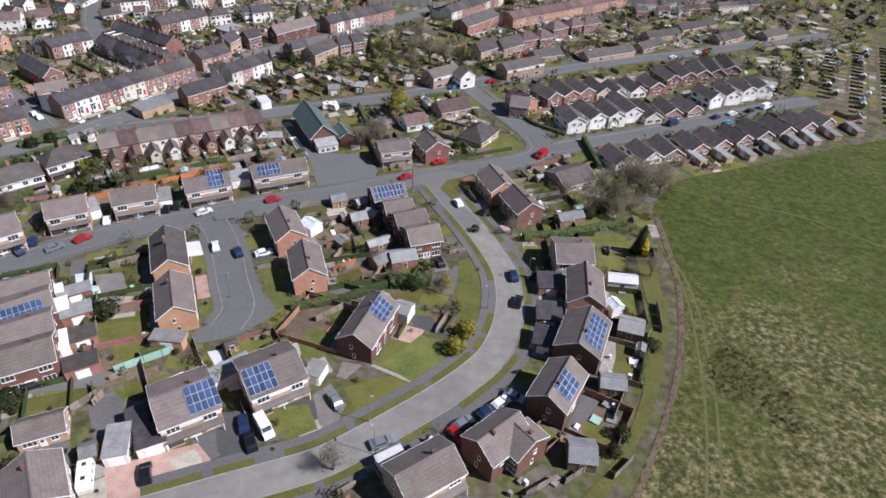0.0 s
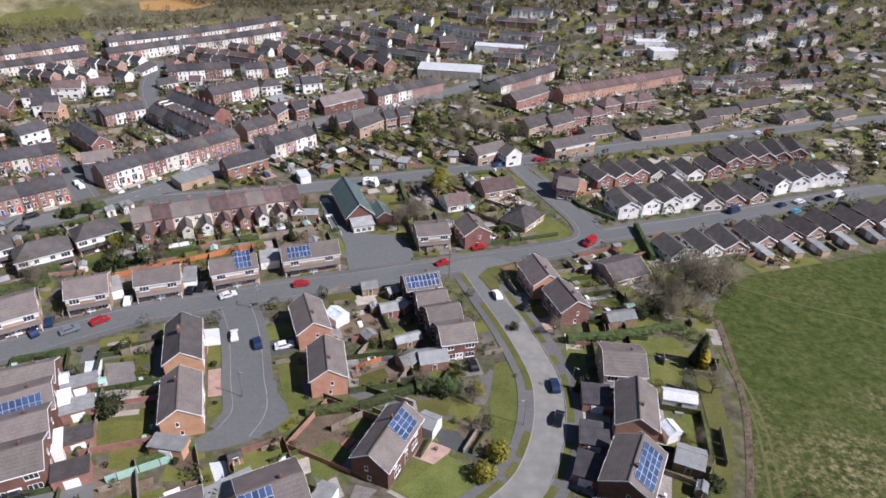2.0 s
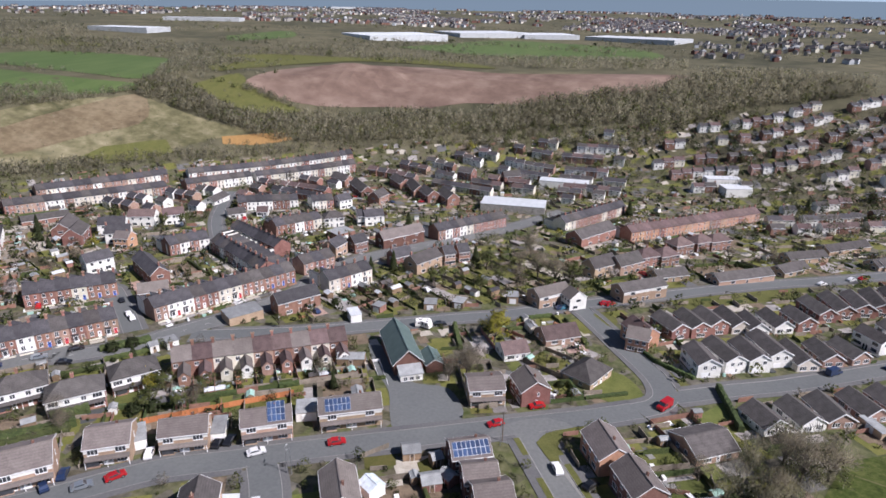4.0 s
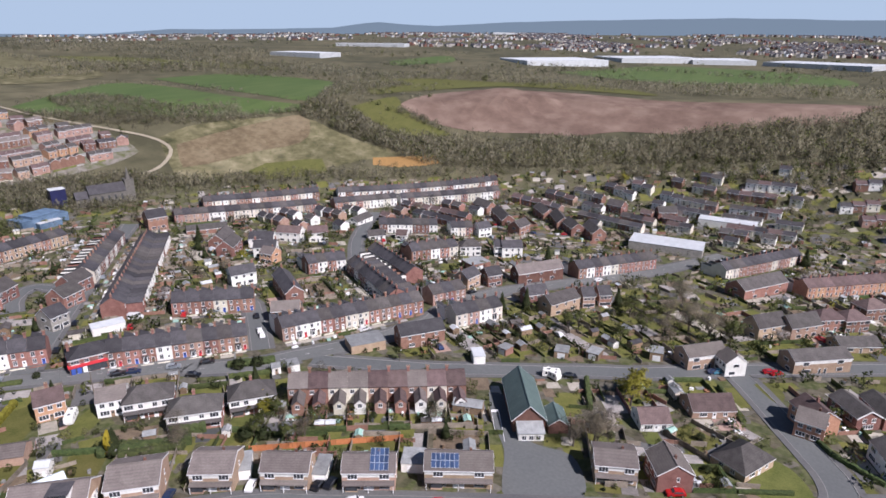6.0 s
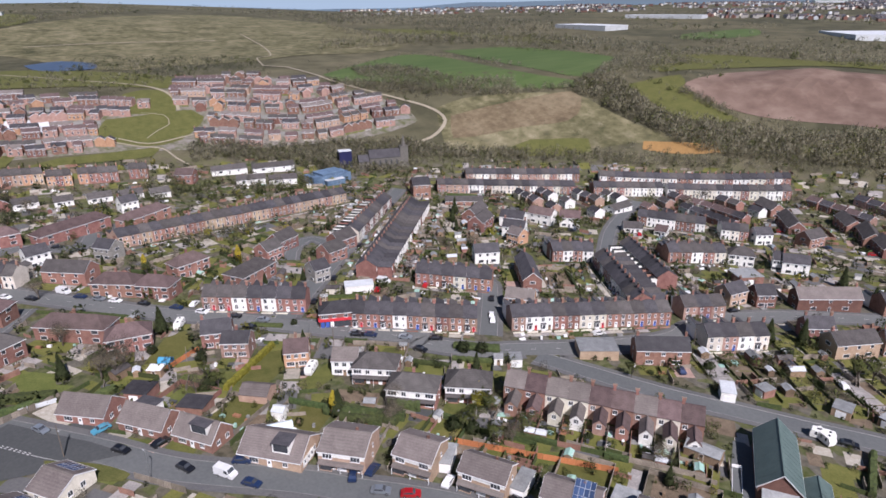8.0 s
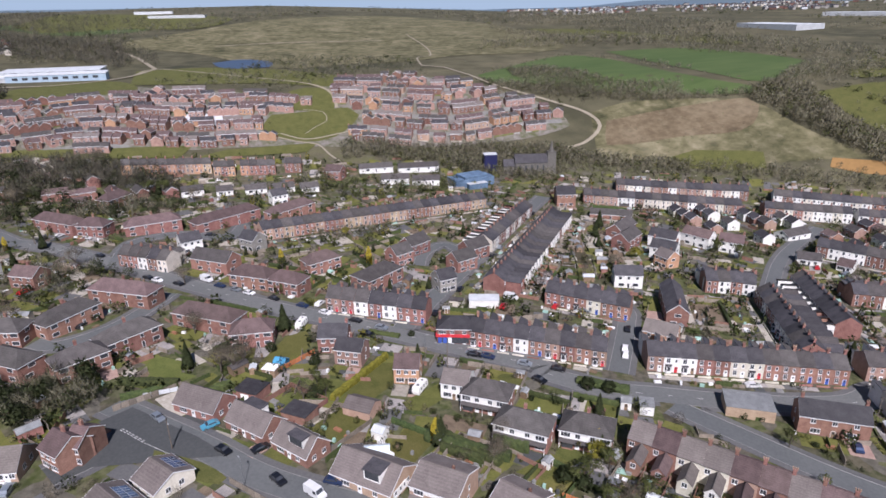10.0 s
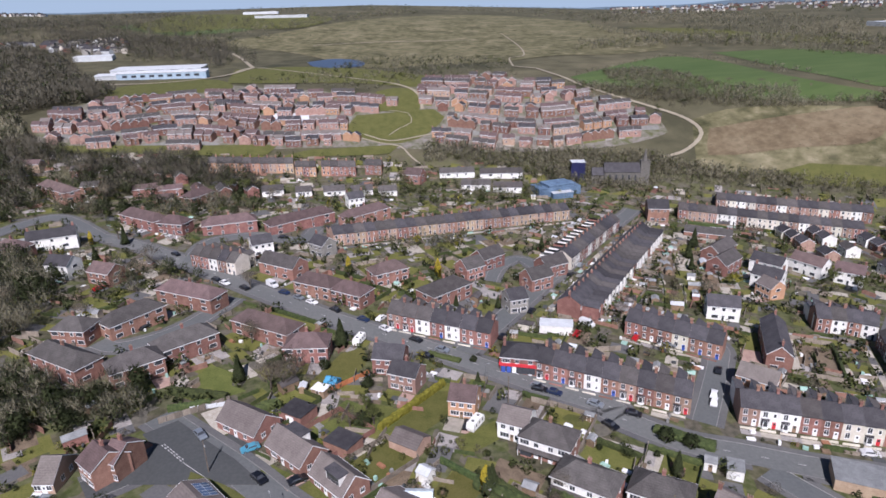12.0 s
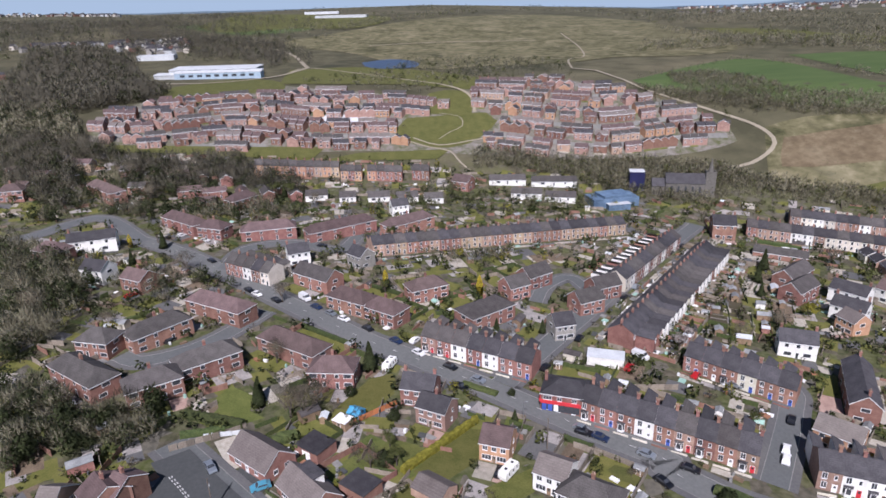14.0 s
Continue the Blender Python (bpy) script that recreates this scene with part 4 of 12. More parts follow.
        part("garden_wall", sill, ["cream" if door != "blue" else wall], root)
    if wing < 0:
        gabled_wing(root, w, W, -wing, "white" if door in ("white", "blue") else wall, roof)
    elif wing:
        a, d, e, r = w * 0.54, wing + 1.6, 4.3, 5.5
        s = Shape()
        x0, x1, y0, y1 = -w / 2 + 0.05, -w / 2 + a, W / 2 - 0.3, W / 2 + d
        s.box(x0, x1, y0, y1, -1.2, e)
        s.face([(x0, y1, e), (x0, y0, e), (x0, y0, r), (x0, y1, r)])
        s.face([(x1, y1, e), (x0, y1, e), (x0, y1, r)])
        part("rear_wing", s, ["white" if door in ("white", "blue") else wall], root)
        s = Shape()
        s.slab([(x0 - 0.1, y0, r + 0.12), (x0 - 0.1, y1 + 0.15, r + 0.12), (x1 + 0.2, y1 + 0.15, e + 0.0), (x1 + 0.2, y0, e + 0.0)][::-1], 0.12)
        part("rear_roof", s, [roof], root)
        if rich:
            part("window", WIN["m"], None, root, at=pose((x0 + x1) / 2, y1, 2.7, 0, 0, 180))
    if rich:
        part("window", WIN["m"], None, root, at=pose(w * 0.3, W / 2, 3.3, 0, 0, 180))
    PROTO[key] = root
    return root


def terrace(x1, y1, x2, y2, n, W=8.0, walls=("brick",), roofs=("slate",), wing=4.0, rich=True, seed=1):
    """A row of n terraced houses between two ridge ends; fronts to the right of the way from end 1 to end 2."""
    rnd = random.Random(seed)
    dx, dy = (x2 - x1) / n, (y2 - y1) / n
    w, turn = math.hypot(dx, dy), math.degrees(math.atan2(dy, dx))
    for k in range(n):
        x, y = x1 + dx * (k + 0.5), y1 + dy * (k + 0.5)
        wall, roof = walls[k] if len(walls) == n else walls[rnd.randrange(len(walls))], roofs[rnd.randrange(len(roofs))]
        p = terrace_house(w, W, wall, roof, wing, rnd.choice(("white", "brown", "red", "blue", "white")), rich and not far_off(x, y, 190))
        m = pose(x, y, ground_z(x, y), 0, 0, turn)
        PLOTS.append((x, y, turn, w, W + abs(wing) * 0.9, "terrace"))
        if p.get("used"):
            copy_thing(p, m)
        else:
            p["used"] = 1
            p.matrix_basis = m


SMALL = {}


def small_building(x, y, turn, L, W, H, roof="felt", wall="wood", kind="shed", label="", pitched=True, dz=0.0, door="garage"):
    """A shed, garage or outbuilding."""
    root = thing(kind, x, y, turn, label, kind.replace("_", " "), dz=dz)
    key = (round(L, 1), round(W, 1), H, roof, wall, pitched, door)
    if key not in SMALL:
        if pitched:
            a = wall_shape(L, W, H, H + W * 0.28, down=0.6).mesh("wall", [wall, "white"])
            b = roof_shape(L, W, H, H + W * 0.28, False, 0.15, 0.1, False).mesh("roof", [roof, "upvc"])
        else:
            s = Shape()
            s.box(-L / 2, L / 2, -W / 2, W / 2, -0.6 if L < 18 else -9, H)
            a = s.mesh("wall", [wall])
            s = Shape()
            s.box(-L / 2 - 0.12, L / 2 + 0.12, -W / 2 - 0.12, W / 2 + 0.12, H, H + 0.16)
            s.box(-L / 2 + 0.1, L / 2 - 0.1, -W / 2 + 0.1, W / 2 - 0.1, H + 0.15, H + 0.19)
            b = s.mesh("roof", [roof])
        SMALL[key] = (a, b)
    if kind == "outhouse":
        bpy.data.objects.remove(root)
        root = tagged(new("outhouse", SMALL[key][0]), label, "shed", "garden outhouses")
        root.matrix_basis = pose(x, y, ground_z(x, y) + dz, 0, 0, turn)
        part("roof", SMALL[key][1], None, root)
        return root
    part("wall", SMALL[key][0], None, root)
    part("roof", SMALL[key][1], None, root)
    if kind == "garage" and door:
        part("garage_door", GDOOR, None, root, at=pose(0, -W / 2, 0, 0, 0, 0))
    elif kind == "shed":
        part("door", DOOR["brown"], None, root, at=pose(0, -W / 2, 0))
    return root


# ---- vehicles ----
def car_proto(colour, words, van=0):
    root = thing("van" if van else "car", 0, -4000, 0, words, "van" if van else "car")
    if van == 0:
        prof = [(-2.1, 0.35), (-2.15, 0.75), (-2.05, 0.95), (-1.75, 1.0), (-1.25, 1.42), (0.35, 1.46), (1.0, 0.98), (1.9, 0.82), (2.12, 0.6), (2.1, 0.3)]
        glass = [((-1.62, 1.01), (-1.22, 1.38)), ((0.93, 1.0), (0.38, 1.42))]
        width, low = 0.88, 0.78
    else:
        prof = [(-2.5, 0.4), (-2.5, 2.2), (-2.4, 2.35), (1.2, 2.35), (1.75, 1.45), (2.45, 1.15), (2.55, 0.4)]
        glass = [((1.72, 1.5), (1.27, 2.22))]
        width, low = 0.98, 0.9
    s = Shape()
    half = lambda z: width if z <= 1.05 else width - (z - 1.05) * (0.42 if not van else 0.06)
    n = len(prof)
    left = [(px, half(pz), pz) for px, pz in prof]
    right = [(px, -half(pz), pz) for px, pz in prof]
    for i in range(n - 1):
        s.face([left[i], right[i], right[i + 1], left[i + 1]][::-1])
    s.face([left[-1], right[-1], right[0], left[0]][::-1])
    s.face(left[::-1])
    s.face(right)
    part("body", s, [colour], root)
    for (ax, az), (bx, bz) in glass:
        s = Shape()
        o = 0.03 if bx < ax else -0.03
        wa, wb = half(az) * 0.88, half(bz) * 0.88
        pts = [(ax + o, -wa, az + 0.02), (ax + o, wa, az + 0.02), (bx + o, wb, bz + 0.02), (bx + o, -wb, bz + 0.02)]
        s.face(pts if bx < ax else pts[::-1])
        part("windscreen" if bx < ax else "rear_window", s, ["glass"], root)
    for sg in (-1, 1):
        s = Shape()
        if van == 0:
            pts = [(-1.55, sg * (half(1.06) + 0.01), 1.06), (0.78, sg * (half(1.06) + 0.01), 1.06), (0.3, sg * (half(1.38) + 0.01), 1.38), (-1.15, sg * (half(1.36) + 0.01), 1.36)]
        else:
            pts = [(0.4, sg * (half(1.4) + 0.01), 1.4), (1.6, sg * (half(1.4) + 0.01), 1.4), (1.2, sg * (half(2.1) + 0.01), 2.1), (0.4, sg * (half(2.1) + 0.01), 2.1)]
        s.face(pts if sg < 0 else pts[::-1])
        part("side_window", s, ["glass"], root)
    s = Shape()
    k = 12
    ring = [(0.32 * math.cos(2 * math.pi * i / k), 0.32 * math.sin(2 * math.pi * i / k)) for i in range(k)]
    for i in range(k):
        (a, b), (c, d) = ring[i], ring[(i + 1) % k]
        s.face([(a, -0.11, b), (c, -0.11, d), (c, 0.11, d), (a, 0.11, b)])
    s.face([(a, -0.11, b) for a, b in ring][::-1])
    s.face([(a, 0.11, b) for a, b in ring])
    s.face([(a * 0.6, -0.12, b * 0.6) for a, b in ring][::-1], 1)
    s.face([(a * 0.6, 0.12, b * 0.6) for a, b in ring], 1)
    me = s.mesh("wheel", ["tyre", "iron"])
    for wx in (-1.3, 1.3):
        for wy in (-width + 0.06, width - 0.06):
            part("wheel", me, None, root, at=Matrix.Translation((wx, wy, 0.32)))
    return root


CARS = {}


def car(colour, x, y, turn, van=0, dz=0.12, size=1.0):
    words = {"car_red": "glossy red", "car_blue": "dark blue", "car_black": "black", "car_white": "white", "car_silver": "silver grey", "car_teal": "light blue"}[colour]
    key = (colour, van)
    m = pose(x, y, ground_z(x, y) + dz, 3.3 * math.sin(radians(turn)) * 0, 0, turn)
    if key not in CARS:
        CARS[key] = car_proto(colour, words + (" panel van parked at the kerb" if van else " hatchback car parked by the houses"), van)
        CARS[key].matrix_basis = m
        return CARS[key]
    return copy_thing(CARS[key], m)


def caravan(x, y, turn, dz=0.1):
    root = thing("caravan", x, y, turn, "white touring caravan parked on a drive", "caravan", dz=dz)
    s = Shape()
    prof = [(-2.7, 0.5), (-2.8, 1.4), (-2.5, 2.5), (2.3, 2.55), (2.8, 1.6), (2.7, 0.5)]
    l, r = [(a, 1.05, b) for a, b in prof], [(a, -1.05, b) for a, b in prof]
    for i in range(len(prof)):
        j = (i + 1) % len(prof)
        s.face([l[i], l[j], r[j], r[i]])
    s.face(l[::-1])
    s.face(r)
    part("body", s, ["white"], root)
    for sg in (-1, 1):
        for xx in (-1.5, 0.2, 1.6):
            part("window", WIN["s"], None, root, at=pose(xx, sg * 1.06, 1.2, 0, 0, 0 if sg < 0 else 180))
    for xx in (-1.2, 1.4):
        s = Shape()
        s.box(xx - 0.3, xx + 0.3, -0.3, 0.3, 2.5, 2.62)
        part("roof_light", s, ["glass"], root)
    s = Shape()
    s.box(-0.35, 0.35, -1.0, 1.0, 0, 0.6)
    part("wheel", s, ["tyre"], root)
    return root


# ---- plants ----
def blob_leaves(s, rnd, cx, cy, cz, rx, ry, rz, count, size, m=0, shell=0.35, flat=1.0):
    """Small leaf clumps, each two crossed triangles, scattered through an uneven crown."""
    for _ in range(count):
        u, v, w = rnd.gauss(0, 1), rnd.gauss(0, 1), rnd.gauss(0, 1)
        ln = math.sqrt(u * u + v * v + w * w) or 1
        k = (shell + (1 - shell) * rnd.random()) / ln * (1 + 0.18 * math.sin(u * 3 + v * 5))
        p = Vector((cx + u * k * rx, cy + v * k * ry, cz + w * k * rz))
        a = Vector((rnd.gauss(0, 1), rnd.gauss(0, 1), rnd.gauss(0, 0.7))).normalized() * size * rnd.uniform(0.6, 1.3)
        b = Vector((rnd.gauss(0, 1), rnd.gauss(0, 1), rnd.gauss(0, 0.7) * flat)).normalized() * size * rnd.uniform(0.6, 1.3)
        s.face([p - a, p + b * 0.8, p + a, p - b * 0.8], m)


def limb(s, a, b, r0, r1, m=0, sides=5):
    a, b = Vector(a), Vector(b)
    q = (b - a).to_track_quat("Z", "Y")
    k = len(s.v)
    for c, r in ((a, r0), (b, r1)):
        s.v += [tuple(c + q @ Vector((r * math.cos(2 * math.pi * i / sides), r * math.sin(2 * math.pi * i / sides), 0))) for i in range(sides)]
    for i in range(sides):
        j = (i + 1) % sides
        s.f.append((k + i, k + j, k + sides + j, k + sides + i))
        s.m.append(m)


def tree_proto(kind, seed):
    rnd = random.Random(seed)
    words = {"bare": "bare spring tree with a grey-brown twiggy crown", "leafy": "tree just coming into green leaf", "conifer": "pointed dark green conifer tree", "yellow": "rounded yellow-green evergreen shrub", "lime": "rounded tree in yellow-green leaf", "bush": "rounded dark green garden bush", "blossom": "small tree in pale blossom", "cypress": "narrow golden cypress beside a house"}
    root = thing("shrub" if kind in ("bush", "yellow") else "tree", 0, -4000, 0, words[kind], "shrub" if kind in ("bush", "yellow") else "tree")
    t, c = Shape(), Shape()
    if kind in ("bare", "leafy", "blossom", "lime"):
        limb(t, (0, 0, -0.4), (0.1, 0, 2.4), 0.28, 0.2)
        tips = []
        for k in range(7):
            a, el = k * 0.9 + rnd.random(), rnd.uniform(0.7, 1.25)
            b = (0.1 + math.cos(a) * math.cos(el) * 3.0, math.sin(a) * math.cos(el) * 3.0, 2.2 + math.sin(el) * 3.2)
            limb(t, (0.1, 0, rnd.uniform(1.6, 2.4)), b, 0.13, 0.06)
            tips.append(b)
            for _ in range(4):
                d = (b[0] + rnd.gauss(0, 1.1), b[1] + rnd.gauss(0, 1.1), b[2] + rnd.uniform(0.3, 1.8))
                limb(t, b, d, 0.06, 0.025, 0, 4)
                tips.append(d)
        for x, y, z in tips:
            if kind == "bare":
                for _ in range(46):
                    a = Vector((x + rnd.gauss(0, 0.75), y + rnd.gauss(0, 0.75), z + rnd.gauss(0, 0.7)))
                    d = Vector((rnd.gauss(0, 1), rnd.gauss(0, 1), rnd.uniform(0, 1.4))).normalized() * rnd.uniform(0.4, 0.95)
                    e = d.cross(Vector((rnd.random(), rnd.random(), rnd.random()))).normalized() * 0.055
                    c.face([a - e, a + e, a + d])
            else:
                blob_leaves(c, rnd, x, y, z, 1.0, 1.0, 0.9, 55 if kind == "lime" else 34, 0.2, 0, 0.2)
        mats = {"bare": "twig", "leafy": "leaf", "blossom": "blossom", "lime": "leaf_lime"}[kind]
    elif kind == "conifer":
        limb(t, (0, 0, -0.4), (0, 0, 7.5), 0.22, 0.04)
        for k in range(900):
            z = 0.6 + 7.6 * rnd.random() ** 1.3
            r = (8.4 - z) * 0.27 * (0.55 + 0.45 * rnd.random())
            a = rnd.uniform(0, 6.283)
            p = Vector((r * math.cos(a), r * math.sin(a), z))
            o = Vector((math.cos(a), math.sin(a), -0.5)) * 0.4
            q = Vector((-math.sin(a), math.cos(a), 0.1)) * 0.22
            c.face([p - q, p + o, p + q, p - o * 0.6 + Vector((0, 0, 0.25))])
        mats = "leaf_dark"
    elif kind == "cypress":
        limb(t, (0, 0, -0.3), (0, 0, 4), 0.15, 0.04)
        for k in range(420):
            z = 0.2 + 5.2 * rnd.random()
            r = 0.85 * math.sin(min(1, (5.6 - z) / 3) * 1.57) * (0.6 + 0.4 * rnd.random())
            a = rnd.uniform(0, 6.283)
            p = Vector((r * math.cos(a), r * math.sin(a), z))
            q = Vector((-math.sin(a), math.cos(a), 0)) * 0.2
            c.face([p - q, p + Vector((math.cos(a) * 0.15, math.sin(a) * 0.15, 0.2)), p + q + Vector((0, 0, 0.1)), p + Vector((0, 0, 0.45))])
        mats = "leaf_yellow"
    else:
        for k in range(5):
            a = k * 1.3
            limb(t, (0, 0, -0.2), (0.5 * math.cos(a), 0.5 * math.sin(a), 0.9), 0.07, 0.03, 0, 4)
        blob_leaves(c, rnd, 0, 0, 0.9, 1.2, 1.2, 1.0, 400, 0.17, 0, 0.72)
        blob_leaves(c, rnd, 0.3, -0.2, 1.1, 0.9, 0.85, 0.95, 130, 0.17, 0, 0.72)
        mats = "leaf_lime" if kind == "yellow" else "leaf_dark"
    if kind in ("bush", "yellow"):
        k = len(c.v)
        c.v += t.v
        c.f += [tuple(k + i for i in f) for f in t.f]
        c.m += [1] * len(t.f)
        words_of = root["label"]
        bpy.data.objects.remove(root)
        return tagged(new("shrub", c.mesh("shrub", [mats, "bark"], (0, 0, 0.7))), words_of, "shrub", "garden shrubs")
    part("trunk", t, ["bark"], root)
    part("crown", c, [mats], root, crown=(0, 0, 2.0 if kind in ("conifer", "cypress") else 4.2))
    return root


TREES = {}
TREE_RND = random.Random(77)


def tree(kind, x, y, height):
    """A tree or shrub of that height in metres."""
    full = {"bare": 7.6, "leafy": 7.6, "blossom": 7.6, "lime": 7.6, "conifer": 8.3, "cypress": 5.6, "bush": 2.1, "yellow": 2.1}[kind]
    k = height / full
    m = pose(x, y, ground_z(x, y), 0, 0, TREE_RND.uniform(0, 360))
    key = (kind, TREE_RND.randrange(3 if kind in ("bare", "leafy") else 1))
    if key not in TREES:
        TREES[key] = tree_proto(kind, 11 + key[1] * 7 + len(kind))
        ob = TREES[key]
        ob.matrix_basis = m
    else:
        ob = copy_thing(TREES[key], m)
    ob.scale = (k * TREE_RND.uniform(0.9, 1.1), k * TREE_RND.uniform(0.9, 1.1), k)
    return ob


def hedge(x1, y1, x2, y2, w=1.0, hh=1.4, leaf="hedge", seed=0, label="clipped dark green garden hedge"):
    """A hedge with a lumpy top and a skin of leaf clumps."""
    rnd = random.Random(seed + int(abs(x1) * 7))
    n = max(2, int(math.hypot(x2 - x1, y2 - y1) / 0.8))
    d = Vector((x2 - x1, y2 - y1)).normalized()
    nr = Vector((-d.y, d.x))
    s = Shape()
    rows = []
    for i in range(n + 1):
        t = i / n
        cx, cy = x1 + (x2 - x1) * t, y1 + (y2 - y1) * t
        row = []
        for off, z in ((-0.5, 0), (-0.55, 0.55), (-0.42, 0.95), (0.0, 1.03), (0.42, 0.95), (0.55, 0.55), (0.5, 0)):
            o, zz = off * w * rnd.uniform(0.82, 1.15), z * hh * rnd.uniform(0.88, 1.08)
            px, py = cx + nr.x * o, cy + nr.y * o
            row.append((px, py, ground_z(px, py) + zz - (0.1 if z == 0 else 0)))
        rows.append(row)
    for i in range(n):
        for j in range(6):
            s.face([rows[i][j], rows[i + 1][j], rows[i + 1][j + 1], rows[i][j + 1]][::-1])
    s.face(rows[0])
    s.face(rows[-1][::-1])
    for i in range(n):
        cx, cy = x1 + (x2 - x1) * (i + 0.5) / n, y1 + (y2 - y1) * (i + 0.5) / n
        blob_leaves(s, rnd, cx, cy, ground_z(cx, cy) + hh * 0.5, 0.5 + w * 0.3, 0.5 + w * 0.3, hh * 0.55, 9, 0.16, 1, 0.75)
    me = s.mesh("hedge", [leaf, "leaf" if leaf == "hedge" else leaf])
    tagged(new("hedge", me), label, "hedge", "garden hedges")


FENCE = {}


def fence(x1, y1, x2, y2, hh=1.7, material="fence", label="weathered timber panel fence"):
    """Posts and panels along a straight boundary."""
    L = math.hypot(x2 - x1, y2 - y1)
    n = max(1, round(L / 1.85))
    w, turn = L / n, math.degrees(math.atan2(y2 - y1, x2 - x1))
    root = thing("fence", x1, y1, turn, label, "fence", "garden fences")
    key = (round(w, 1), hh, material)
    if key not in FENCE:
        s = Shape()
        s.box(0.05, round(w, 1) - 0.05, -0.02, 0.02, -0.2, hh)
        s.box(0.05, round(w, 1) - 0.05, -0.045, 0.045, hh - 0.05, hh + 0.03)
        s.box(0.05, round(w, 1) - 0.05, 0.015, 0.06, 0.3, 0.4)
        s.box(0.05, round(w, 1) - 0.05, 0.015, 0.06, hh - 0.5, hh - 0.4)
        p = Shape()
        p.box(-0.06, 0.06, -0.06, 0.06, -0.3, hh + 0.1)
        FENCE[key] = (s.mesh("panel", [material]), p.mesh("post", [material]))
    z0 = ground_z(x1, y1)
    for k in range(n):
        t = k / n
        z = ground_z(x1 + (x2 - x1) * (t + 0.5 / n), y1 + (y2 - y1) * (t + 0.5 / n)) - z0
        part("panel", FENCE[key][0], None, root, at=pose(k * w, 0, z))
        if k % 2 == 0:
            part("post", FENCE[key][1], None, root, at=pose(k * w, 0, z))
    return root


def lamp_post(x, y, turn, hh=7.0):
    root = thing("street_lamp", x, y, turn, "slim grey steel street lamp beside the road", "street lamp", "street lamps")
    s = Shape()
    s.lathe(0, 0, [(0.10, -0.3), (0.09, 1.2), (0.055, 1.25), (0.045, hh)])
    part("pole", s, ["iron"], root)
    s = Shape()
    s.box(-0.05, 0.75, -0.04, 0.04, hh - 0.05, hh + 0.02)
    part("arm", s, ["iron"], root)
    s = Shape()
    s.box(0.5, 1.1, -0.13, 0.13, hh - 0.06, hh + 0.08)
    part("lantern", s, ["felt"], root)


def utility_pole(x, y, hh=8.5):
    root = thing("utility_pole", x, y, 0, "weathered wooden telegraph pole with crossbar", "utility pole", "telegraph poles")
    s = Shape()
    s.lathe(0, 0, [(0.15, -0.3), (0.10, hh)])
    part("pole", s, ["pole"], root)
    s = Shape()
    s.box(-0.6, 0.6, -0.05, 0.05, hh - 0.5, hh - 0.38)
    part("crossbar", s, ["pole"], root)


# ---- roads and lanes ----
def build_roads():
    lines = [curve_through(pts, 1.6) for _, pts, *_ in ROAD_LIST]
    for line, row in zip(lines, ROAD_LIST):
        ROADS.append((line, row[2] / 2))
    for k, (name, pts, w, material, pave, label) in enumerate(ROAD_LIST):
        line = lines[k]
        me = ribbon(line, -w / 2, w / 2, 0.05 + 0.006 * k).mesh("road", [material])
        road_ob = tagged(new("road", me), label, "road", kind="structure")
        if w >= 7.4:
            dash = Shape()
            for i in range(4, len(line) - 6, 5):
                q = ribbon(line[i:i + 2], -0.07, 0.07, 0.058 + 0.006 * k)
                if not near_road(line[i].x, line[i].y, k, 0.5):
                    dash.v, dash.f, dash.m = dash.v + q.v, dash.f + [tuple(j + len(dash.v) for j in f) for f in q.f], dash.m + q.m
            part("road_markings", dash, ["marking"], road_ob, "broken white centre line")
        for sg in (-1, 1):
            a, b = sorted((sg * w / 2, sg * (w / 2 + 0.16)))
            part("kerb", ribbon(line, a, b, 0.17, 0.16, skip=lambda x, y: near_road(x, y, k, 0.1)), ["kerb"], road_ob)
            e = w / 2 + 0.16
            if pave == "verge" or (pave == "left verge" and sg > 0):
                a, b = sorted((sg * e, sg * (e + 1.5)))
                cross = lambda x, y: near_road(x, y, k, 1.2) or noise.noise(Vector((x * 0.16, y * 0.16, sg * 3.0))) > 0.12
                tagged(new("verge", ribbon(line, a, b, 0.19, 0.12, skip=cross).mesh("verge", ["verge"])), "worn grass verge along the kerb, broken by driveway crossings", "verge", kind="structure")
                tagged(new("pavement", ribbon(line, a, b, 0.15, 0.14, skip=lambda x, y: near_road(x, y, k, 1.2)).mesh("pavement", ["pavement"])), "dark asphalt crossings between the verges", "pavement", kind="structure")
                e += 1.5
            a, b = sorted((sg * e, sg * (e + 1.75)))
            pv = ribbon(line, a, b, 0.155, 0.14, skip=lambda x, y: near_road(x, y, k, 0.9)).mesh("pavement", ["pavement"])
            tagged(new("pavement", pv), "grey asphalt pavement beside the road", "pavement", kind="structure")


def lane(name, pts, w, label, lift=0.6, material="track"):
    line = curve_through(pts, 6)
    tagged(new(name, ribbon(line, -w / 2, w / 2, lift).mesh(name, [material])), label, "path", kind="structure")


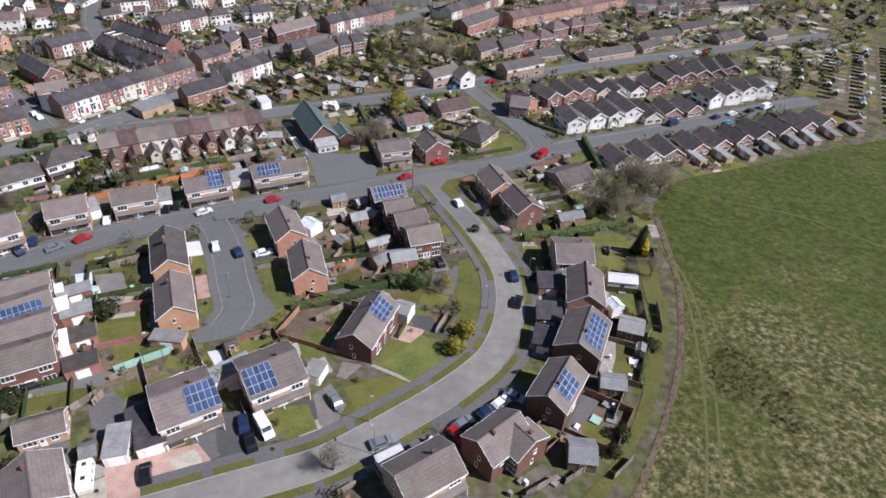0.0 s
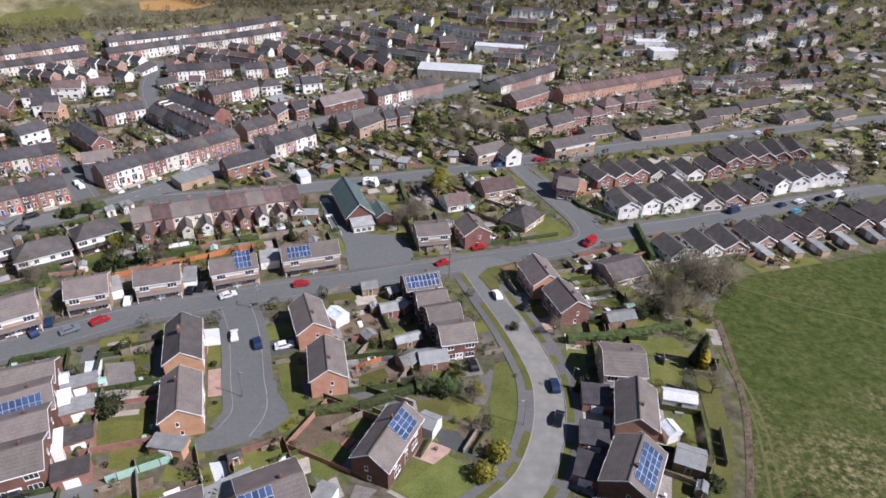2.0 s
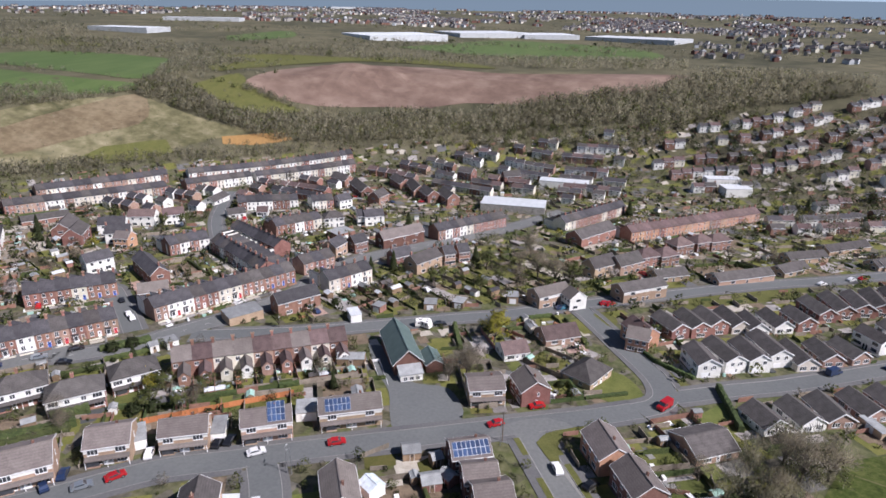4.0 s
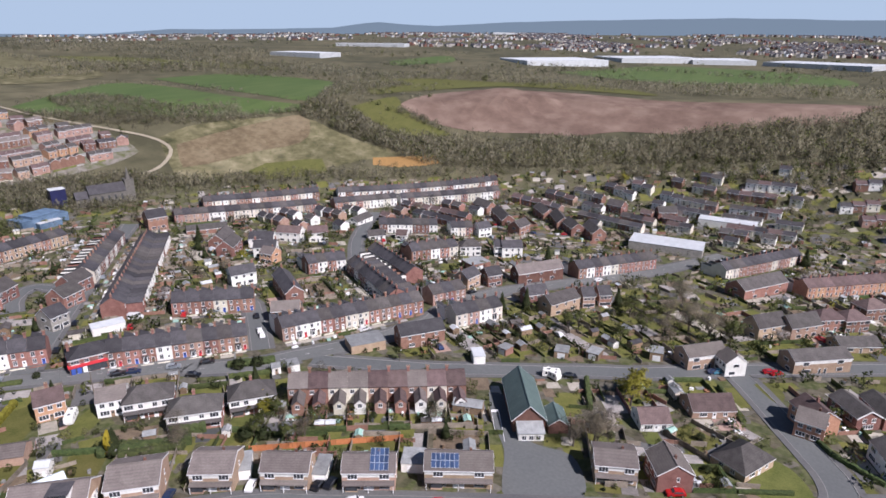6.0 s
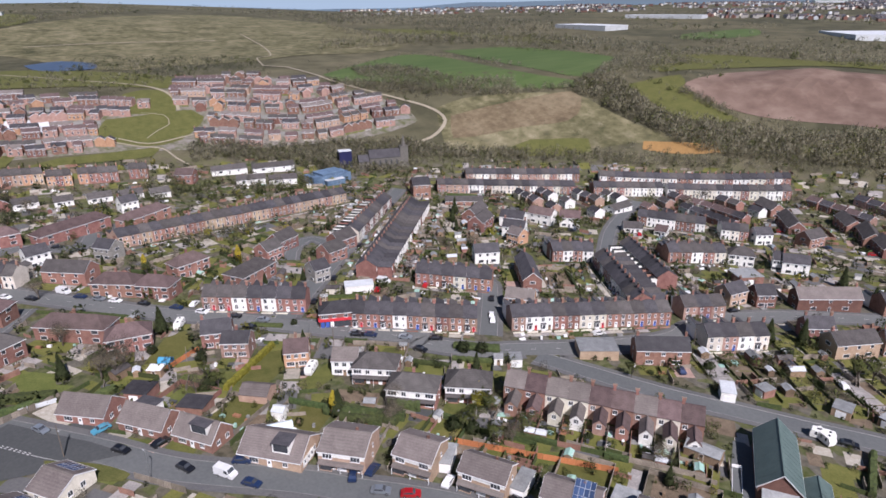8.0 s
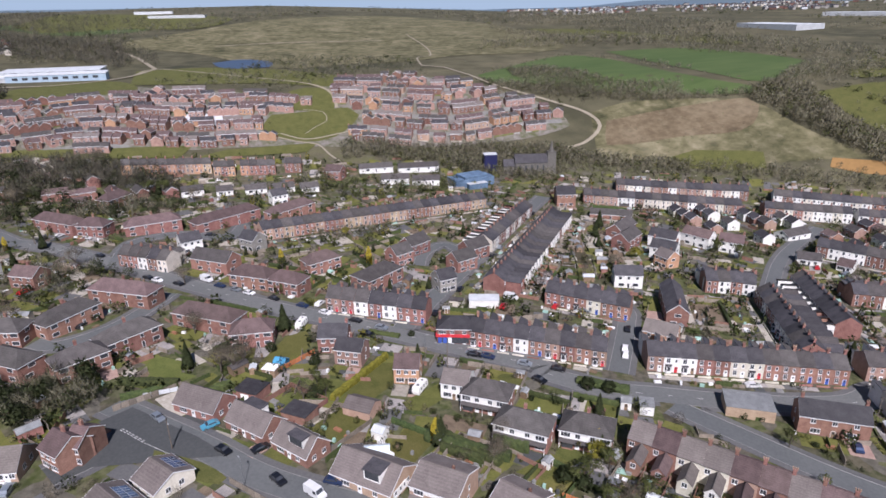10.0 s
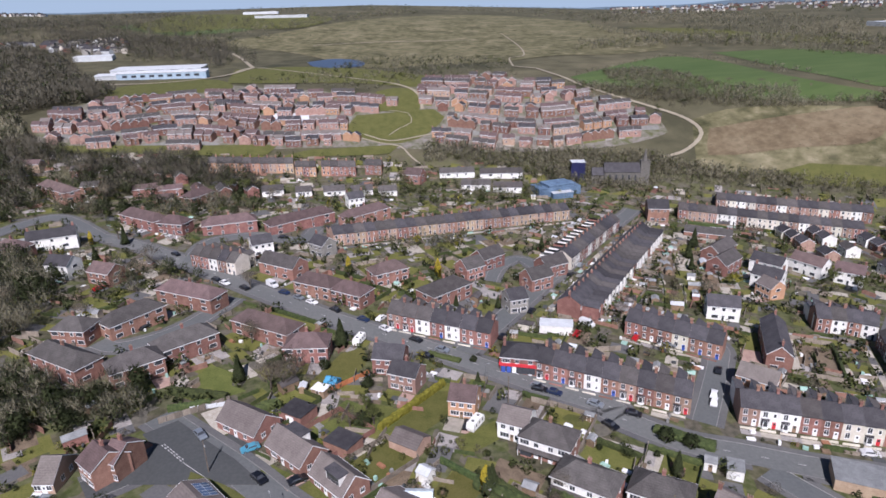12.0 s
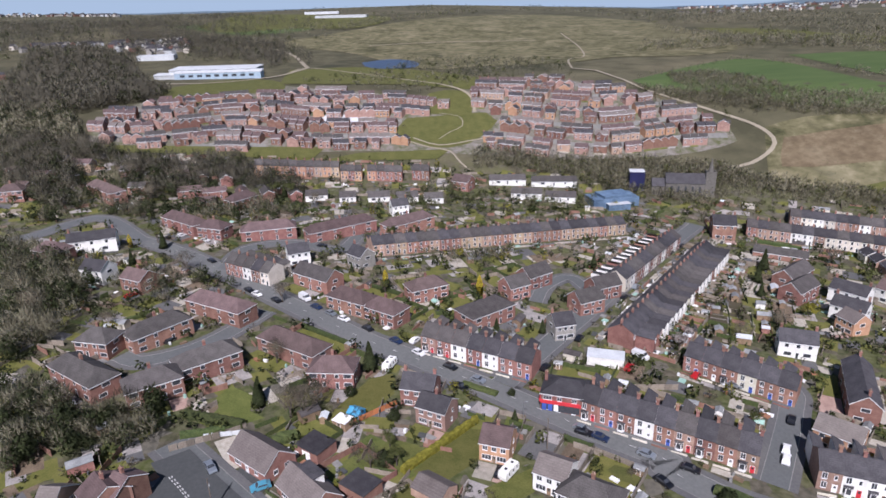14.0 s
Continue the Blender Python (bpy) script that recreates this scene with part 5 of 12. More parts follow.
def hall(x, y, turn, L, W):
    """The community hall under its green metal roof, with a white porch and a lower side block."""
    root = thing("community_hall", x, y, turn, "brick community hall with a wide green metal roof", "hall")
    E, R = 4.5, 8.5
    PLOTS.append((x, y, turn, L, W, "hall"))
    part("wall", wall_shape(L, W, E, R), ["darkbrick", "white"], root)
    part("roof", roof_shape(L, W, E, R, False, 0.5, 0.4), ["greentile", "upvc"], root)
    for k in range(1, 12):
        s = Shape()
        u = -L / 2 + L * k / 12
        for sg in (-1, 1):
            s.slab([(u - 0.04, 0, R + 0.05), (u + 0.04, 0, R + 0.05), (u + 0.04, sg * (W / 2 + 0.4), E + 0.0), (u - 0.04, sg * (W / 2 + 0.4), E + 0.0)][::-sg], 0.06)
        part("roof_seam", s, ["greentile"], root)
    p = Shape()
    p.box(L / 2, L / 2 + 4, -3.2, 3.2, -1, 3.0)
    part("porch", p, ["white"], root, "white rendered porch")
    p = Shape()
    p.slab([(L / 2, -3.5, 4.0), (L / 2, 3.5, 4.0), (L / 2 + 4.3, 3.5, 3.0), (L / 2 + 4.3, -3.5, 3.0)][::-1], 0.15)
    part("porch_roof", p, ["felt"], root)
    for yy in (-1.8, 0, 1.8):
        part("window", WIN["m"], None, root, at=pose(L / 2 + 4.0, yy, 1.0, 0, 0, 90))
    block = part("side_block", wall_shape(8.0, 5.0, 3.0, 4.7), ["darkbrick", "white"], root, at=pose(L * 0.33, W / 2 + 3.4, 0))
    part("side_roof", roof_shape(8.0, 5.0, 3.0, 4.7, False, 0.3, 0.2), ["greentile", "upvc"], block)
    for a, b, c, d in ((L * 0.02, L * 0.5, -W / 2 - 4.6, -W / 2 - 4.5), (L * 0.02, L * 0.5, -W / 2 - 2.6, -W / 2 - 2.5), (L * 0.5, L * 0.78, -W / 2 - 2.6, -W / 2 - 2.5), (L * 0.02, L * 0.03, -W / 2 - 4.5, -W / 2 - 2.6)):
        s = Shape()
        s.box(a, b, c, d, -0.3, 1.0)
        part("ramp_wall", s, ["upvc"], root, "white ramp wall")







# ---- roads ----
ROAD_LIST = []
ROAD_LIST.append(("road", [(-43.6, 50.3), (-32.3, 55.2), (-19.2, 60.8), (-11.6, 66.3), (-3.3, 73.1), (2.8, 78.7), (9.6, 86.4), (13.1, 93.6), (15.3, 103.9), (15.2, 115.5), (12.7, 124.8), (8.1, 136.3), (2.6, 148.0), (-3.2, 160.1)], 6.2, "asphalt_pale", "verge", "curving residential road of pale worn asphalt"))
ROAD_LIST.append(("road", [(-167.7, 56.0), (-157.6, 63.6), (-142.6, 74.7), (-125.5, 86.5), (-106.5, 105.7), (-97.1, 113.6), (-89.9, 120.2), (-80.8, 127.5), (-68.8, 133.5), (-56.0, 140.3), (-42.3, 146.9), (-27.6, 153.9), (-12.0, 161.4), (-0.3, 167.0), (11.9, 172.9), (22.9, 178.8)], 7.0, "asphalt", "both", "long through road of grey asphalt past the houses"))
ROAD_LIST.append(("road", [(22.9, 178.8), (28.4, 182.8), (31.0, 188.6), (30.0, 197.0), (26.2, 206.0), (20.9, 217.0), (15.8, 228.0), (10.8, 238.4), (6.5, 246.5)], 6.5, "asphalt", "both", "link road of grey asphalt with grass verges"))
ROAD_LIST.append(("road", [(31.2, 187.2), (39.2, 191.2), (51.5, 197.4), (64.5, 203.3), (83.3, 213.6), (109.2, 228.2), (137.4, 243.2), (149.0, 248.5)], 6.0, "asphalt", "both", "close of grey asphalt between bungalow rows"))
ROAD_LIST.append(("road", [(-113.7, 187.8), (-98.9, 193.2), (-78.5, 201.1), (-62.9, 209.0), (-48.3, 216.4), (-33.1, 224.7), (-21.0, 230.3), (-6.5, 239.6), (8.9, 249.5), (32.5, 263.5), (58.2, 278.7), (85.9, 293.6), (115.3, 307.9), (165.0, 334.6), (207.8, 355.7)], 6.5, "asphalt", "both", "upper residential road of grey asphalt"))
ROAD_LIST.append(("road", [(-61.9, 135.9), (-55.9, 126.5), (-51.2, 117.0), (-47.5, 108.3), (-43.6, 99.5), (-44.2, 93.0)], 6.5, "asphalt", "both", "short cul-de-sac of grey asphalt"))
ROAD_LIST.append(("road", [(-316.6, 11.1), (-300.1, 30.3), (-280.0, 48.6), (-264.8, 60.7), (-247.8, 73.8), (-228.7, 89.2), (-210.2, 104.2), (-195.1, 119.1), (-181.1, 132.3), (-168.2, 143.8), (-155.6, 155.2), (-144.0, 166.4), (-141.2, 165.0), (-127.5, 175.4), (-119.5, 187.5), (-107.0, 207.7), (-96.5, 231.9), (-96.3, 247.2), (-91.7, 265.3), (-80.0, 284.5), (-56.9, 311.4), (-37.9, 334.0), (-22.4, 358.5), (-3.4, 390.2)], 7.5, "asphalt_mid", "both", "main street of grey asphalt between brick terraces"))
ROAD_LIST.append(("road", [(-180.2, 138.3), (-190.7, 149.0), (-210.3, 169.9), (-226.3, 186.9), (-245.8, 207.4), (-267.6, 231.2), (-292.0, 259.0), (-304.8, 273.4)], 6.5, "asphalt", "both", "straight side street between slate-roofed terraces"))
ROAD_LIST.append(("road", [(-132.5, 185.3), (-144.2, 196.9), (-156.2, 208.3), (-165.6, 215.5), (-173.8, 209.6)], 5.5, "asphalt", "both", "narrow side street beside a terrace end"))
ROAD_LIST.append(("road", [(-235.2, 72.7), (-219.9, 62.0), (-210.9, 52.1), (-206.7, 40.8), (-210.9, 34.2)], 5.5, "asphalt", "both", "short cul-de-sac among red brick semis"))
ROAD_LIST.append(("road", [(-158.1, 279.0), (-179.8, 311.9), (-195.3, 344.2), (-207.5, 375.7)], 5.0, "asphalt", "both", "narrow street between terraces"))
ROAD_LIST.append(("road", [(-309.9, 18.3), (-344.1, -5.4), (-338.8, -18.1), (-322.7, -28.6), (-309.1, -44.2)], 6.0, "asphalt", "both", "side road under the trees"))
ROAD_LIST.append(("road", [(-273.4, 54.7), (-296.3, 62.0), (-301.2, 80.3), (-290.5, 99.0), (-309.1, 109.8), (-313.5, 120.5)], 5.5, "asphalt", "both", "side street beside red brick semis"))
ROAD_LIST.append(("road", [(-228.5, 187.9), (-248.7, 185.3), (-241.7, 172.5), (-229.3, 164.5)], 4.5, "asphalt", "both", "short drive to new brick houses"))
ROAD_LIST.append(("road", [(-156.9, 63.5), (-150.7, 57.6), (-146.8, 51.2), (-143.8, 44.5)], 7.0, "asphalt_dark", "both", "side road leaving the junction"))
build_roads()


# ---- fields, lawns and other land ----
patch("meadow", [(69.0, 168.9), (57.9, 150.7), (56.7, 133.7), (55.5, 118.7), (52.8, 103.8), (48.3, 89.3), (41.4, 74.3), (33.7, 60.7), (26.9, 49.6), (99.0, 53.3), (217.5, 129.3), (231.6, 194.4), (157.6, 210.6), (110.0, 188.3)], "meadow", 0.06, "wide rough green meadow with straw-coloured tussocks", "meadow", 0, rounded=False)
patch("road", [(-15.5, 156.1), (-8.4, 155.6), (-4.4, 149.8), (-0.6, 142.0), (2.6, 136.2), (9.6, 138.0), (6.4, 145.0), (2.6, 151.6), (0.4, 157.0), (2.0, 162.0), (7.3, 166.4), (0.4, 169.2), (-8.6, 165.0)], "asphalt_mid", 0.085, "wide rounded road mouth of grey asphalt", "road", 0, rounded=True)
patch("road", [(-46.6, 101.5), (-46.6, 96.2), (-50.8, 89.6), (-49.9, 87.3), (-41.6, 90.7), (-35.2, 98.8), (-39.7, 104.8), (-41.5, 108.6), (-46.4, 107.0)], "asphalt", 0.165, "turning head of the cul-de-sac in grey asphalt", "road", 0, rounded=True)
patch("grass_track", [(48.0, 130.3), (52.7, 130.7), (51.3, 116.1), (49.8, 103.6), (45.5, 89.1), (38.8, 74.1), (29.3, 59.4), (25.2, 54.6), (21.7, 54.4), (30.1, 63.8), (37.4, 76.7), (41.9, 88.9), (46.0, 103.3)], "verge", 0.11, "mown grass strip beside the meadow ditch", "grass", 0, rounded=True)
patch("car_park", [(-57.1, 195.8), (-51.9, 196.4), (-42.6, 180.9), (-36.5, 177.4), (-27.5, 177.1), (-21.3, 166.7), (-22.8, 161.0), (-35.1, 154.8), (-38.8, 159.4), (-42.9, 171.4), (-50.1, 181.8)], "asphalt", 0.07, "worn grey asphalt car park beside the hall", "car park", 0, rounded=True)
patch("pit", [(-273.2, 520.5), (-273.7, 543.2), (-236.4, 620.6), (-163.1, 634.7), (-84.7, 620.4), (-18.6, 629.2), (88.3, 647.1), (82.8, 590.5), (41.9, 587.7), (23.8, 583.0), (-17.9, 577.0), (-52.6, 564.7), (-94.2, 558.3), (-129.9, 540.8), (-155.9, 534.7), (-206.6, 515.5), (-240.9, 512.3)], "pit", 0.3, "bare pink-brown quarry earth on the hillside", "quarry", 9, rounded=True, relief=7.0)
patch("green_field", [(-488.5, 328.1), (-546.3, 417.0), (-566.9, 472.5), (-518.4, 484.0), (-399.5, 463.0), (-344.2, 476.0), (-334.4, 470.7), (-368.0, 428.3), (-400.8, 391.4), (-442.5, 356.9), (-465.3, 329.5)], "crop", 0.3, "bright green pasture on the hillside", "field", 15, rounded=True)
patch("green_field", [(-572.5, 523.6), (-549.3, 604.3), (-463.6, 617.7), (-368.3, 586.8), (-340.7, 519.4), (-354.6, 481.9), (-441.6, 493.3)], "crop", 0.3, "bright green pasture on the hillside", "field", 18, rounded=True)
patch("green_field", [(-308.0, 497.4), (-289.1, 540.2), (-270.5, 519.6), (-238.2, 507.2), (-216.0, 503.6), (-247.1, 485.4), (-279.9, 487.8)], "verge", 0.35, "green pasture strip beside the quarry", "field", 15, rounded=True)
patch("green_field", [(-174.2, 496.6), (-154.8, 518.6), (-97.5, 536.6), (-87.3, 530.4), (-123.8, 507.1), (-154.3, 492.7)], "verge", 0.35, "small green field behind the terraces", "field", 15, rounded=True)
patch("green_field", [(-253.9, 897.7), (-143.9, 1152.2), (33.5, 1128.5), (105.1, 990.3), (28.2, 853.1), (-89.6, 852.9)], "crop", 0.3, "far green pasture beyond the quarry", "field", 25, rounded=True)
patch("green_field", [(-504.0, 890.8), (-479.2, 1031.8), (-419.1, 927.8), (-455.6, 824.6)], "crop", 0.3, "far green pasture beyond the quarry", "field", 30, rounded=True)
patch("green_field", [(-1227.1, -137.2), (-1325.1, 23.6), (-1110.2, 103.6), (-1048.5, -10.8)], "crop", 0.3, "far green pasture on the hill", "field", 30, rounded=True)
patch("heath", [(-383.3, 364.2), (-381.9, 389.4), (-363.7, 423.5), (-330.3, 457.7), (-292.9, 458.5), (-262.4, 459.3), (-236.3, 466.1), (-258.9, 437.7), (-278.7, 408.8), (-309.1, 372.7), (-321.0, 353.2), (-335.8, 338.2), (-354.9, 347.0)], "heath", 0.2, "dry tawny heath grassland behind the town", "heath", 14, rounded=True)
patch("heath", [(-920.1, 36.1), (-1048.4, 152.8), (-1316.6, 387.9), (-1404.2, 631.4), (-1022.7, 654.8), (-681.3, 543.4), (-612.6, 460.7), (-636.5, 384.9), (-616.2, 324.6), (-624.7, 250.9), (-635.3, 189.2), (-802.5, 137.1)], "heath", 0.4, "dry heathy hilltop above the town", "heath", 25, rounded=True)
patch("orange_field", [(-254.0, 445.6), (-215.9, 473.5), (-208.4, 466.3), (-233.8, 444.4), (-249.0, 437.6)], "orangeland", 0.4, "strip of bare orange earth", "field", 12, rounded=True)
patch("green_field", [(-310.1, 391.6), (-283.2, 422.0), (-270.3, 410.8), (-294.2, 378.2), (-313.8, 356.0)], "verge", 0.35, "mown green field by the terraces", "field", 12, rounded=True)
patch("estate_ground", [(-447.4, -42.4), (-490.0, -36.5), (-541.5, -10.5), (-584.4, 42.1), (-541.0, 95.6), (-511.8, 152.4), (-490.2, 186.2), (-514.5, 208.7), (-524.8, 270.3), (-468.7, 310.0), (-431.8, 333.4), (-393.4, 346.7), (-378.1, 343.0), (-379.1, 305.0), (-396.7, 240.4), (-413.6, 191.5), (-427.4, 140.6), (-431.9, 78.6), (-434.8, 6.7)], "estate", 0.2, "estate ground of small lawns and drives", "ground", 12, rounded=True)
patch("green", [(-469.7, 154.3), (-465.8, 209.0), (-452.4, 213.3), (-428.6, 188.0), (-428.4, 162.3), (-447.8, 143.4)], "verge", 0.35, "mown village green on the estate", "grass", 12, rounded=True)
patch("playing_field", [(-570.2, -28.3), (-612.6, 12.1), (-602.8, 58.9), (-543.3, 70.3), (-533.4, 22.3), (-527.6, -8.0)], "verge", 0.35, "mown playing field by the works", "grass", 12, rounded=True)
patch("pond", [(-706.8, 142.7), (-726.1, 173.7), (-692.8, 196.1), (-645.2, 188.1), (-644.3, 158.8), (-664.7, 144.8)], "water", 0.5, "small blue pond on the heath", "pond", 12, rounded=True)
patch("green_field", [(-1203.5, -91.5), (-1749.7, -53.5), (-1505.7, 119.7), (-1322.1, 241.3), (-1096.9, 178.9), (-1107.1, 59.4), (-1086.4, -36.1)], "verge", 0.55, "olive green pasture on the far hill", "field", 40, rounded=True)
patch("green_field", [(-938.0, 651.1), (-848.3, 704.7), (-699.1, 713.4), (-573.8, 711.7), (-540.8, 675.2), (-649.3, 653.1), (-791.5, 620.1)], "verge", 0.55, "strip of pasture beyond the heath", "field", 30, rounded=True)
patch("green_field", [(-673.0, 73.0), (-665.6, 140.5), (-598.0, 203.7), (-520.7, 233.2), (-506.4, 211.2), (-536.1, 164.2), (-569.8, 83.3), (-576.2, 68.0)], "verge", 0.45, "rough olive pasture behind the estate", "field", 15, rounded=True)
patch("green_field", [(-441.3, -37.8), (-441.4, 0.5), (-439.5, 54.2), (-435.8, 97.7), (-423.0, 90.2), (-426.1, 51.4), (-431.3, 13.9), (-431.5, -18.6)], "verge", 0.5, "grass bank below the estate", "grass", 12, rounded=True)
patch("green_field", [(-427.3, 117.7), (-423.5, 174.4), (-413.6, 164.9), (-416.6, 130.2), (-418.6, 96.6)], "verge", 0.5, "grass bank below the estate", "grass", 12, rounded=True)
patch("green_field", [(-376.8, 627.9), (-346.4, 682.8), (-253.0, 694.9), (-176.1, 732.7), (-82.6, 649.1), (-184.5, 665.5), (-236.6, 654.0), (-299.0, 565.1), (-313.8, 540.6)], "verge", 0.5, "olive pasture above the quarry", "field", 20, rounded=True)
patch("green", [(-474.1, 166.7), (-507.7, 176.7), (-506.5, 202.4), (-466.1, 198.6)], "verge", 0.5, "upper part of the village green", "grass", 12, rounded=True)
patch("heath", [(-368.8, 366.9), (-357.3, 407.6), (-332.7, 459.9), (-312.9, 448.8), (-307.9, 428.0), (-325.4, 396.9), (-337.7, 363.5), (-345.3, 349.6)], "russet", 0.45, "russet bracken across the heath", "heath", 14, rounded=True)
patch("court", [(-474.9, 83.7), (-482.5, 100.8), (-474.0, 132.5), (-462.1, 132.8), (-462.1, 99.5)], "paleroof", 0.6, "pale ball court on the estate", "court", 12, rounded=True)
lane("footpath", [(-356.7, 317.3), (-355.1, 337.4), (-362.2, 354.9), (-371.5, 361.8), (-388.1, 360.5), (-410.8, 349.5), (-440.8, 334.1), (-476.8, 322.6), (-550.5, 326.5)], 2.5, "pale gravel track bending round the estate")
lane("footpath", [(-444.1, 142.9), (-428.4, 162.3), (-421.4, 173.9), (-405.9, 177.4), (-393.8, 181.5)], 1.3, "pale path across the green")
lane("footpath", [(-441.8, 154.0), (-429.9, 168.4), (-431.2, 189.4), (-432.9, 203.4)], 1.3, "pale path across the green", 0.7)
lane("footpath", [(-437.1, 170.0), (-445.0, 179.4), (-450.6, 188.6), (-464.1, 189.9), (-471.6, 177.5)], 0.6, "pale path across the green", 0.7)
lane("footpath", [(-614.3, -45.1), (-600.6, 7.9), (-623.3, 59.7), (-678.8, 89.2)], 4.0, "pale lane beside the playing field", 0.7)
lane("footpath", [(-666.6, 465.5), (-677.7, 513.9), (-711.1, 561.5)], 1.6, "pale track over the heath", 0.7)
lane("footpath", [(-926.5, 439.4), (-758.9, 396.1), (-655.8, 359.6), (-639.2, 337.5), (-574.7, 314.4)], 1.6, "pale track over the heath", 0.7)
lane("footpath", [(-864.7, 164.9), (-870.3, 244.2), (-856.5, 315.5), (-847.7, 373.9)], 4.0, "pale worn track along the heath", 0.7)
lane("footpath", [(-574.7, 314.4), (-550.5, 326.5)], 3.0, "pale track over the heath", 0.7)
lane("footpath", [(-630.4, 67.2), (-678.8, 89.2), (-615.1, 135.7), (-549.6, 175.5), (-512.8, 199.5), (-490.4, 205.0), (-467.8, 201.4)], 2.2, "pale lane along the heath edge")
lane("footpath", [(-889.3, 44.6), (-799.2, 73.7), (-678.8, 89.2)], 4.0, "pale lane up to the heath")


# ---- lawns and paving that stand out ----
patch("lawn", [(-17.0, 71.3), (-14.4, 80.2), (-8.1, 81.2), (-3.4, 79.3), (-13.0, 69.9)], "lawn", 0.055, "mown green garden lawn", "lawn", 0, rounded=False)
patch("lawn", [(-11.1, 84.5), (-3.9, 93.6), (4.0, 89.2), (-1.0, 81.1), (-4.2, 79.7)], "lawn", 0.055, "mown green garden lawn", "lawn", 0, rounded=False)
patch("lawn", [(3.8, 121.1), (6.5, 122.3), (9.9, 112.9), (9.9, 104.5), (7.9, 96.8), (4.3, 96.5), (3.3, 108.1)], "lawn", 0.055, "mown green garden lawn", "lawn", 0, rounded=False)
patch("lawn", [(-27.6, 72.4), (-23.3, 73.6), (-20.4, 68.0), (-25.4, 65.2)], "lawn", 0.055, "mown green garden lawn", "lawn", 0, rounded=False)
patch("lawn", [(-67.7, 93.1), (-62.0, 93.5), (-57.2, 82.2), (-62.4, 81.8)], "lawn", 0.055, "mown green garden lawn", "lawn", 0, rounded=False)
patch("lawn", [(-60.0, 117.4), (-56.5, 118.9), (-53.9, 112.2), (-57.6, 110.7)], "lawn", 0.055, "mown green garden lawn", "lawn", 0, rounded=False)
patch("lawn", [(-52.1, 98.8), (-48.1, 102.1), (-45.9, 97.4), (-49.5, 94.8)], "lawn", 0.055, "mown green garden lawn", "lawn", 0, rounded=False)
patch("lawn", [(-42.6, 113.1), (-39.3, 115.6), (-31.8, 100.4), (-36.7, 100.0)], "lawn", 0.055, "mown green garden lawn", "lawn", 0, rounded=False)
patch("lawn", [(-25.3, 112.2), (-19.9, 116.1), (-18.2, 112.8), (-23.3, 107.7)], "lawn", 0.055, "mown green garden lawn", "lawn", 0, rounded=False)
patch("lawn", [(-29.1, 90.6), (-25.8, 94.3), (-21.1, 91.2), (-23.8, 84.4), (-26.8, 85.5)], "lawn", 0.055, "mown green garden lawn", "lawn", 0, rounded=False)
patch("lawn", [(-24.1, 98.1), (-16.5, 104.5), (-16.7, 96.8), (-21.1, 94.7)], "lawn", 0.055, "mown green garden lawn", "lawn", 0, rounded=False)
patch("lawn", [(25.7, 72.0), (29.4, 72.9), (30.8, 67.4), (26.4, 67.1)], "lawn", 0.055, "mown green garden lawn", "lawn", 0, rounded=False)
patch("lawn", [(36.9, 95.3), (42.5, 93.9), (40.1, 88.8), (35.5, 88.5)], "lawn", 0.055, "mown green garden lawn", "lawn", 0, rounded=False)
patch("lawn", [(42.0, 111.1), (45.1, 110.3), (43.3, 105.0), (40.9, 105.9)], "lawn", 0.055, "mown green garden lawn", "lawn", 0, rounded=False)
patch("lawn", [(38.3, 126.9), (46.8, 130.2), (43.9, 120.1), (37.7, 119.6)], "lawn", 0.055, "mown green garden lawn", "lawn", 0, rounded=False)
patch("lawn", [(-59.2, 74.7), (-50.7, 79.6), (-49.0, 77.9), (-56.0, 72.2)], "lawn", 0.055, "mown green garden lawn", "lawn", 0, rounded=False)
patch("lawn", [(-75.1, 70.3), (-64.2, 74.4), (-63.2, 72.4), (-72.4, 67.3)], "lawn", 0.055, "mown green garden lawn", "lawn", 0, rounded=False)
patch("lawn", [(31.1, 132.0), (45.5, 138.2), (47.7, 134.3), (39.4, 129.6)], "lawn", 0.055, "mown green garden lawn", "lawn", 0, rounded=False)
patch("lawn", [(-11.7, 106.9), (-4.1, 108.5), (-5.1, 103.4), (-10.0, 102.0)], "lawn", 0.055, "mown green garden lawn", "lawn", 0, rounded=False)
patch("lawn", [(-27.6, 143.3), (-23.6, 148.3), (-21.4, 143.2), (-25.4, 139.0)], "lawn", 0.055, "mown green garden lawn", "lawn", 0, rounded=False)
patch("lawn", [(-39.7, 142.1), (-33.7, 147.4), (-31.9, 141.3), (-38.0, 137.8)], "lawn", 0.055, "mown green garden lawn", "lawn", 0, rounded=False)
patch("lawn", [(-160.2, 96.9), (-164.1, 101.1), (-159.9, 105.0), (-155.3, 99.9)], "lawn", 0.055, "mown green garden lawn", "lawn", 0, rounded=False)
patch("lawn", [(-156.8, 104.9), (-157.4, 114.1), (-151.9, 117.0), (-147.0, 107.4)], "lawn", 0.055, "mown green garden lawn", "lawn", 0, rounded=False)
patch("lawn", [(-172.7, 94.2), (-182.9, 102.7), (-180.5, 109.2), (-169.6, 99.5)], "lawn", 0.055, "mown green garden lawn", "lawn", 0, rounded=False)
patch("lawn", [(-170.6, 65.8), (-172.8, 72.5), (-178.6, 65.2), (-174.7, 61.1)], "lawn", 0.055, "mown green garden lawn", "lawn", 0, rounded=False)
